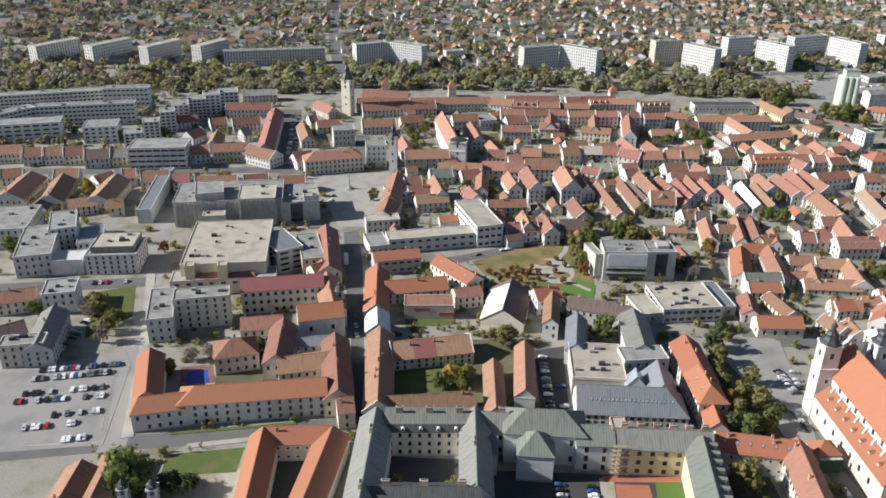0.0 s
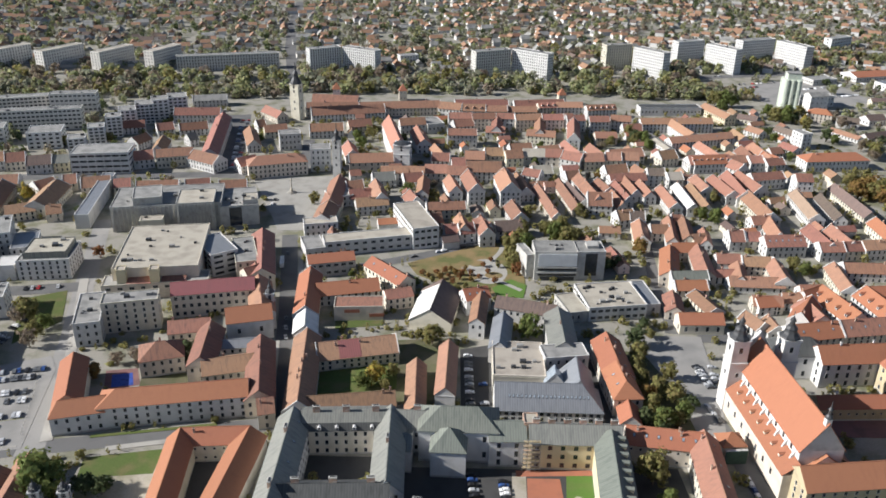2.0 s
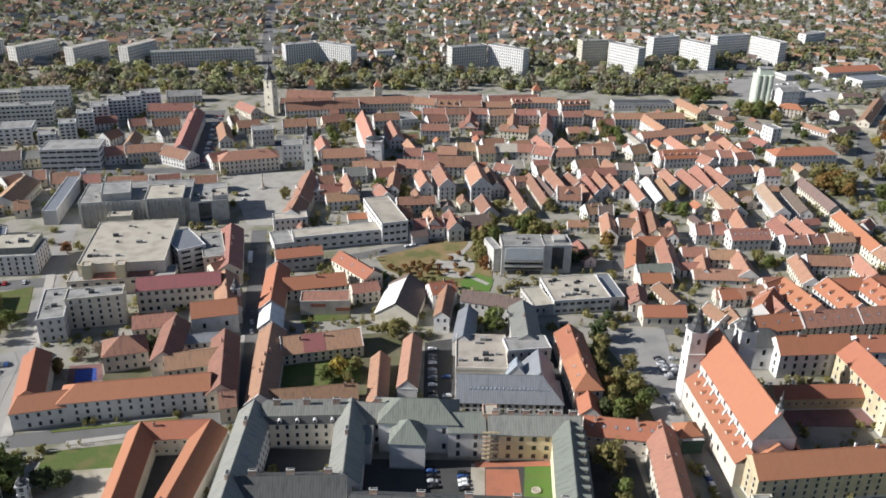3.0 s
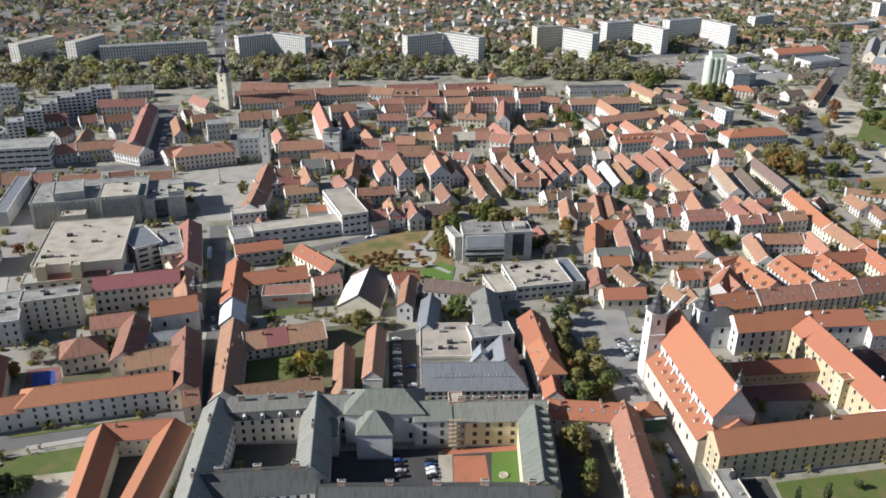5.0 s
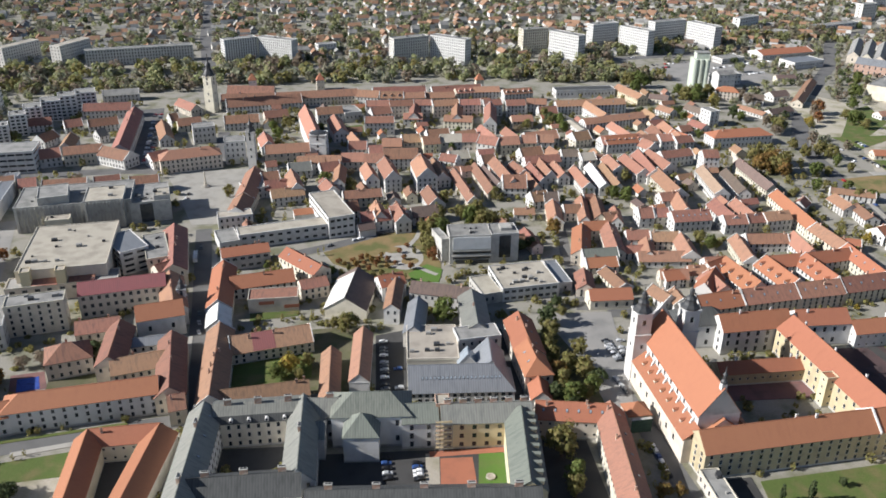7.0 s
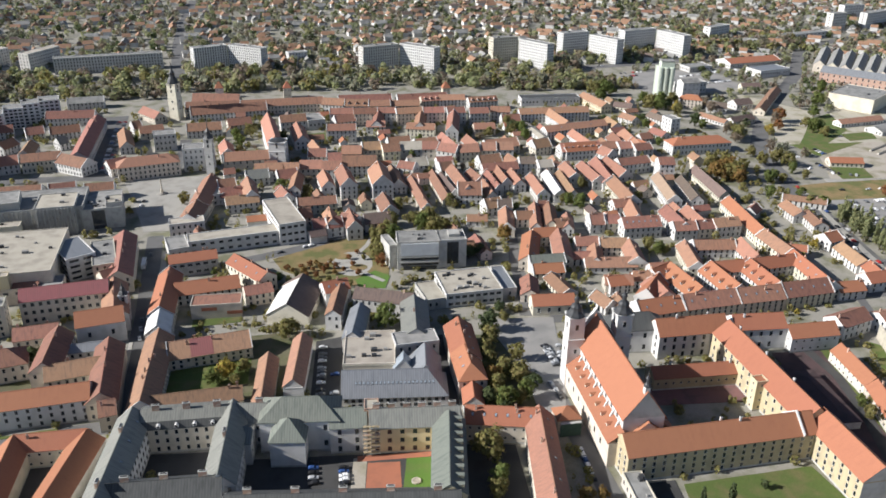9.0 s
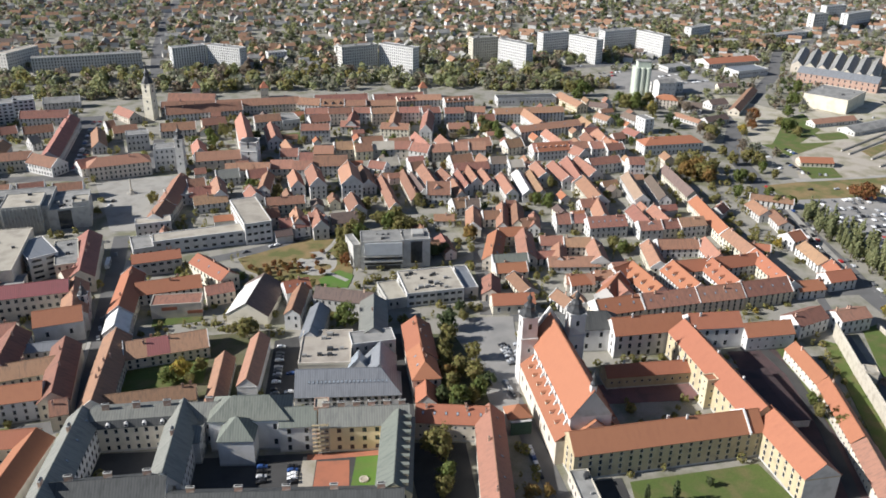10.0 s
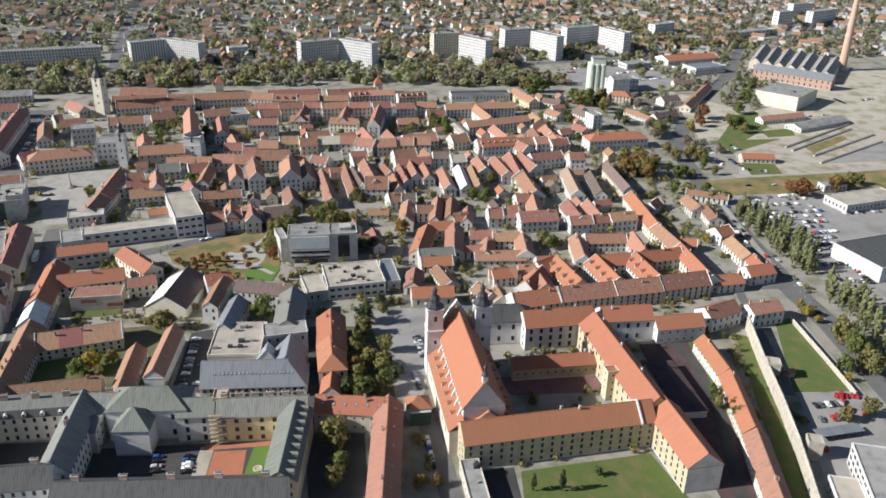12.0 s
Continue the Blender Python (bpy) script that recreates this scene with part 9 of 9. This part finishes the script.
for cx, cy, cr, cc in FAR_CARS:
    m = pose(cx, cy, ground_z(cx, cy), 0, 0, cr)
    for (x0, x1, w0, z0), (x2, x3, w1, z1) in (((-2.1, 2.1, 0.88, 0.12), (-2.1, 2.05, 0.84, 0.82)), ((-1.75, 1.0, 0.8, 0.82), (-1.35, 0.35, 0.64, 1.42))):
        fleet.add([m @ Vector(p) for p in ((x0, -w0, z0), (x1, -w0, z0), (x1, w0, z0), (x0, w0, z0), (x2, -w1, z1), (x3, -w1, z1), (x3, w1, z1), (x2, w1, z1))],
                  [(0, 1, 5, 4), (1, 2, 6, 5), (2, 3, 7, 6), (3, 0, 4, 7), (4, 5, 6, 7)], cc)
tagged(new("far_cars", fleet.mesh("far_cars", PAINT)), "parked cars far off along streets and car parks", "cars", kind="stuff")

# ---- belt of trees and suburb beyond the old town ----
def spots(n, x0, x1, y0, y1, r0, r1, h0, h1, seed, gap=0.0, curve=None):
    g = np.random.default_rng(seed)
    out = []
    tries = 0
    while len(out) < n and tries < n * 12:
        tries += 1
        x, y = g.uniform(x0, x1), g.uniform(y0, y1)
        if not is_free(x, y, gap) or on_road(x, y):
            continue
        out.append((x, y, g.uniform(r0, r1), g.uniform(h0, h1)))
    return np.array(out)


sub = random.Random(8)
made = 0
tries = 0
SUB = []
PROTO = {}
while made < 1200 and tries < 16000:
    tries += 1
    gx, gy = sub.uniform(-760, 1150), 985 + 640 * sub.random() ** 1.1
    if abs(gx) > 330 + gy * 0.52 + (120 if gx > 0 else 0) or not is_free(gx, gy, 3) or on_road(gx, gy):
        continue
    rot = (12 if gx < 350 else -28) + sub.choice((0, 90)) + sub.uniform(-5, 5)
    ln, wd = sub.choice(((11, 9), (13, 10), (10, 9), (18, 10)))
    key = (ln, sub.choice((0, 1, 2, 3, 4)))
    PLOTS.append((gx, gy, ln, wd, radians(rot)))
    if made < 40:
        if key not in PROTO:
            hh = (3.6, 5.6, 6.2, 4.5, 5.8)[key[1]]
            PROTO[key] = house(gx, gy, ln, wd, rot, hh, 3.6, "gable", wall=(WHITE, CREAM, PASTEL, WHITE, GREY)[key[1]], roof=(RED, OLD, OLD, BROWN, RED)[key[1]], floors=1, win="wide" if key[1] else None, step=8, faces="s", chim=0,
                               label="detached suburban house under a tiled roof", group="suburban houses", name="suburban_house")
            PLOTS.pop()
        else:
            copy_thing(PROTO[key], pose(gx, gy, 0, 0, 0, rot))
    else:
        SUB.append((gx, gy, ln, wd, rot, sub.choice((3.6, 5.6, 6.2)), sub.choice((3.2, 4.0)), key[1]))
    made += 1
far = Shape()
for gx, gy, ln, wd, rot, hh, rs, c in SUB:
    m = pose(gx, gy, 0, 0, 0, rot)
    a, b = ln / 2, wd / 2
    q = [m @ Vector(p) for p in ((-a, -b, 0), (a, -b, 0), (a, b, 0), (-a, b, 0), (-a, -b, hh), (a, -b, hh), (a, b, hh), (-a, b, hh), (-a, 0, hh + rs), (a, 0, hh + rs))]
    far.add(q, [(0, 1, 5, 4), (2, 3, 7, 6), (1, 2, 6, 9, 5), (3, 0, 4, 8, 7)], c % 3)
    q = [m @ Vector(p) for p in ((-a - .3, -b - .5, hh - .2), (a + .3, -b - .5, hh - .2), (a + .3, b + .5, hh - .2), (-a - .3, b + .5, hh - .2), (-a - .3, 0, hh + rs + .25), (a + .3, 0, hh + rs + .25))]
    far.add(q, [(0, 1, 5, 4), (2, 3, 4, 5), (0, 4, 3), (1, 2, 5)], 3 + c % 4)
tagged(new("suburb_roofs", far.mesh("suburb_roofs", [BRIGHT, WHITE, PANEL, OLD, BROWN, FELT, OLD])), "rows of far suburban houses with tiled roofs", "houses", kind="stuff")

wood("garden_trees", np.concatenate([spots(560, -140, 330, 220, 410, 0.7, 2.4, 1.2, 5, 54, 0.8), spots(1050, -60, 400, 400, 800, 0.8, 3.0, 1.5, 6.5, 51, 0.5), spots(260, -330, -60, 390, 800, 1.2, 3.2, 2.5, 7, 52, 0.8), spots(60, 330, 400, 340, 600, 1.0, 2.6, 2, 6, 53, 0.8)]), LEAF["olive"], 0.3, "small garden trees and shrubs between the houses")
spots_all = np.concatenate([spots(430, -560, 360, 868, 960, 4.5, 8.0, 8, 15, 31), spots(260, -120, 640, 962, 1120, 4.0, 7.0, 8, 13, 34, 1.0), spots(200, 520, 720, 1045, 1200, 4.5, 7.5, 9, 14, 35, 1.0), spots(200, 250, 420, 850, 900, 3.0, 5.0, 7, 12, 32), spots(300, -620, -110, 845, 885, 3.0, 5.0, 7, 11, 33)])
for k, leaf in enumerate((FARLEAF, LEAF["poplar"], LEAF["olive"], LEAF["poplar"], FARLEAF, LEAF["bare"])):
    wood("ring_park_trees", spots_all[k::6], leaf, 0.3, "belt of autumn trees along the ring road")
spots_all = np.concatenate([spots(5600, -900, 1250, 975, 1660, 2.6, 5.4, 5, 10, 41, 0.5), spots(420, -700, -240, 620, 870, 2.5, 4.5, 5, 10, 42, 1.0), spots(300, 420, 760, 600, 980, 2.0, 4.0, 4, 9, 43, 1.0)])
for k, leaf in enumerate((FARLEAF, LEAF["poplar"], FARLEAF, LEAF["bare"], LEAF["dark"], FARLEAF, LEAF["poplar"])):
    wood("suburb_trees", spots_all[k::7], leaf, 0.3, "far garden trees and hedges of the suburb")

# ---- scaffold against the convent stair ----
sc = tagged(new("scaffold"), "tall steel scaffold with wooden decks against a wall", "scaffold")
sc.matrix_world = pose(71.2, 252.6, 0, 0, 0, -3)
pole = Shape().ring([(0.06, 0), (0.06, 15.5)], 6).mesh("pole", METAL)
deck = Shape().box(-3.4, -0.75, 0, 3.4, 0.75, 0.12).mesh("deck", material("scaffold_planks", (0.38, 0.29, 0.19), rough=0.9))
rail = Shape().box(-3.4, -0.05, 0, 3.4, 0.05, 0.1).mesh("rail", METAL)
for i in range(5):
    for dy in (-0.75, 0.75):
        part("pole", pole, sc, at=pose(-3.4 + i * 1.7, dy, 0))
for i in range(7):
    part("deck", deck, sc, at=pose(0, 0, 2.0 + i * 2.1))
    part("rail", rail, sc, at=pose(0, -0.78, 3.0 + i * 2.1))

# ---- bus, monument, fountain ring, shelters ----
bus = tagged(new("bus"), "white city bus in the street", "bus")
bus.matrix_world = pose(-55.7, 443.9, 0.2, 0, 0, 96)
part("body", Shape().box(-5.8, -1.25, 0.35, 5.8, 1.25, 3.0, 0, 0.08).mesh("body", PAINT[0]), bus)
part("windows", Shape().add([(-5.5, -1.27, 1.3), (5.5, -1.27, 1.3), (5.5, -1.24, 2.4), (-5.5, -1.24, 2.4)], [(0, 1, 2, 3)]).mesh("windows", GLASS), bus)
mon = tagged(new("monument"), "pale stone column on the town square", "monument")
mon.matrix_world = pose(-66.8, 566.5, 0.1)
part("steps", Shape().ring([(4, 0), (4, .4), (3.2, .4), (3.2, .8), (2.4, .8), (2.4, 1.2)], 8).mesh("steps", PAVING), mon)
part("column", Shape().ring([(1.2, 1.2), (1.1, 3.5), (.55, 3.6), (.45, 10), (.7, 10.2), (.3, 12)], 10).mesh("column", STONE), mon)
ringf = tagged(new("flower_ring"), "round white stone bed on the lawn", "flower bed")
ringf.matrix_world = pose(87.6, 235.2, 0.1)
part("rim", Shape().ring([(1.9, 0), (1.9, .5), (1.3, .5), (1.3, 0.2)], 14).mesh("rim", STONE), ringf)
part("soil", Shape().ring([(1.28, 0), (1.28, .3)], 14).mesh("soil", EARTH), ringf)
hut = tagged(new("garden_hut"), "small brown hut on the lawn by the wall", "hut")
hut.matrix_world = pose(336, 273.4, 0.1, 0, 0, 20)
part("wall", Shape().box(-2, -1.6, 0, 2, 1.6, 2.6).mesh("wall", BRICK), hut)
part("roof", Shape().add([(-2.4, -2, 2.5), (2.4, -2, 2.5), (2.4, 2, 2.5), (-2.4, 2, 2.5), (-2.4, 0, 3.9), (2.4, 0, 3.9)], [(0, 1, 5, 4), (2, 3, 4, 5), (3, 0, 4), (1, 2, 5), (0, 3, 2, 1)]).mesh("roof", OLD), hut)
port = tagged(new("carport"), "long flat carport with a grey sheet roof", "carport")
port.matrix_world = pose(333, 228, 0.2, 0, 0, 5)
part("roof", Shape().box(-11, -2.8, 2.6, 11, 2.8, 2.85).mesh("roof", METAL), port)
post = Shape().box(-.09, -.09, 0, .09, .09, 2.6).mesh("post", DARK)
for i in range(6):
    for dy in (-2.5, 2.5):
        part("post", post, port, at=pose(-10.5 + i * 4.2, dy, 0))

# ---- window bands and ledges of the library front ----
lib = next(o for o in scene.objects if o.name == "library")
front = pose(0, -8.45, 0)
part("panel", Shape().box(-10.5, -0.5, 9.6, 12.0, 0.1, 17.4).mesh("panel", material("pale_panel", (0.52, 0.53, 0.54), second=(0.46, 0.47, 0.48), rough=0.5, var=0.04, scale=0.2)), lib, at=front)
for z0, z1 in ((3.2, 4.9), (6.6, 8.2)):
    part("window_band", Shape().box(-10.5, -0.12, z0, 12.0, 0.05, z1).mesh("window_band", GLASS), lib, at=front)
    part("ledge", Shape().box(-11, -0.7, z1 + 0.02, 12.3, 0.08, z1 + 0.8).mesh("ledge", CONCRETE), lib, at=front)
# Dark strip along the foot: shade of the set-back base put into its colour.
part("entrance", Shape().box(-9, -0.1, 0.2, 11, 0.06, 2.6).mesh("entrance", GLASS), lib, at=front)
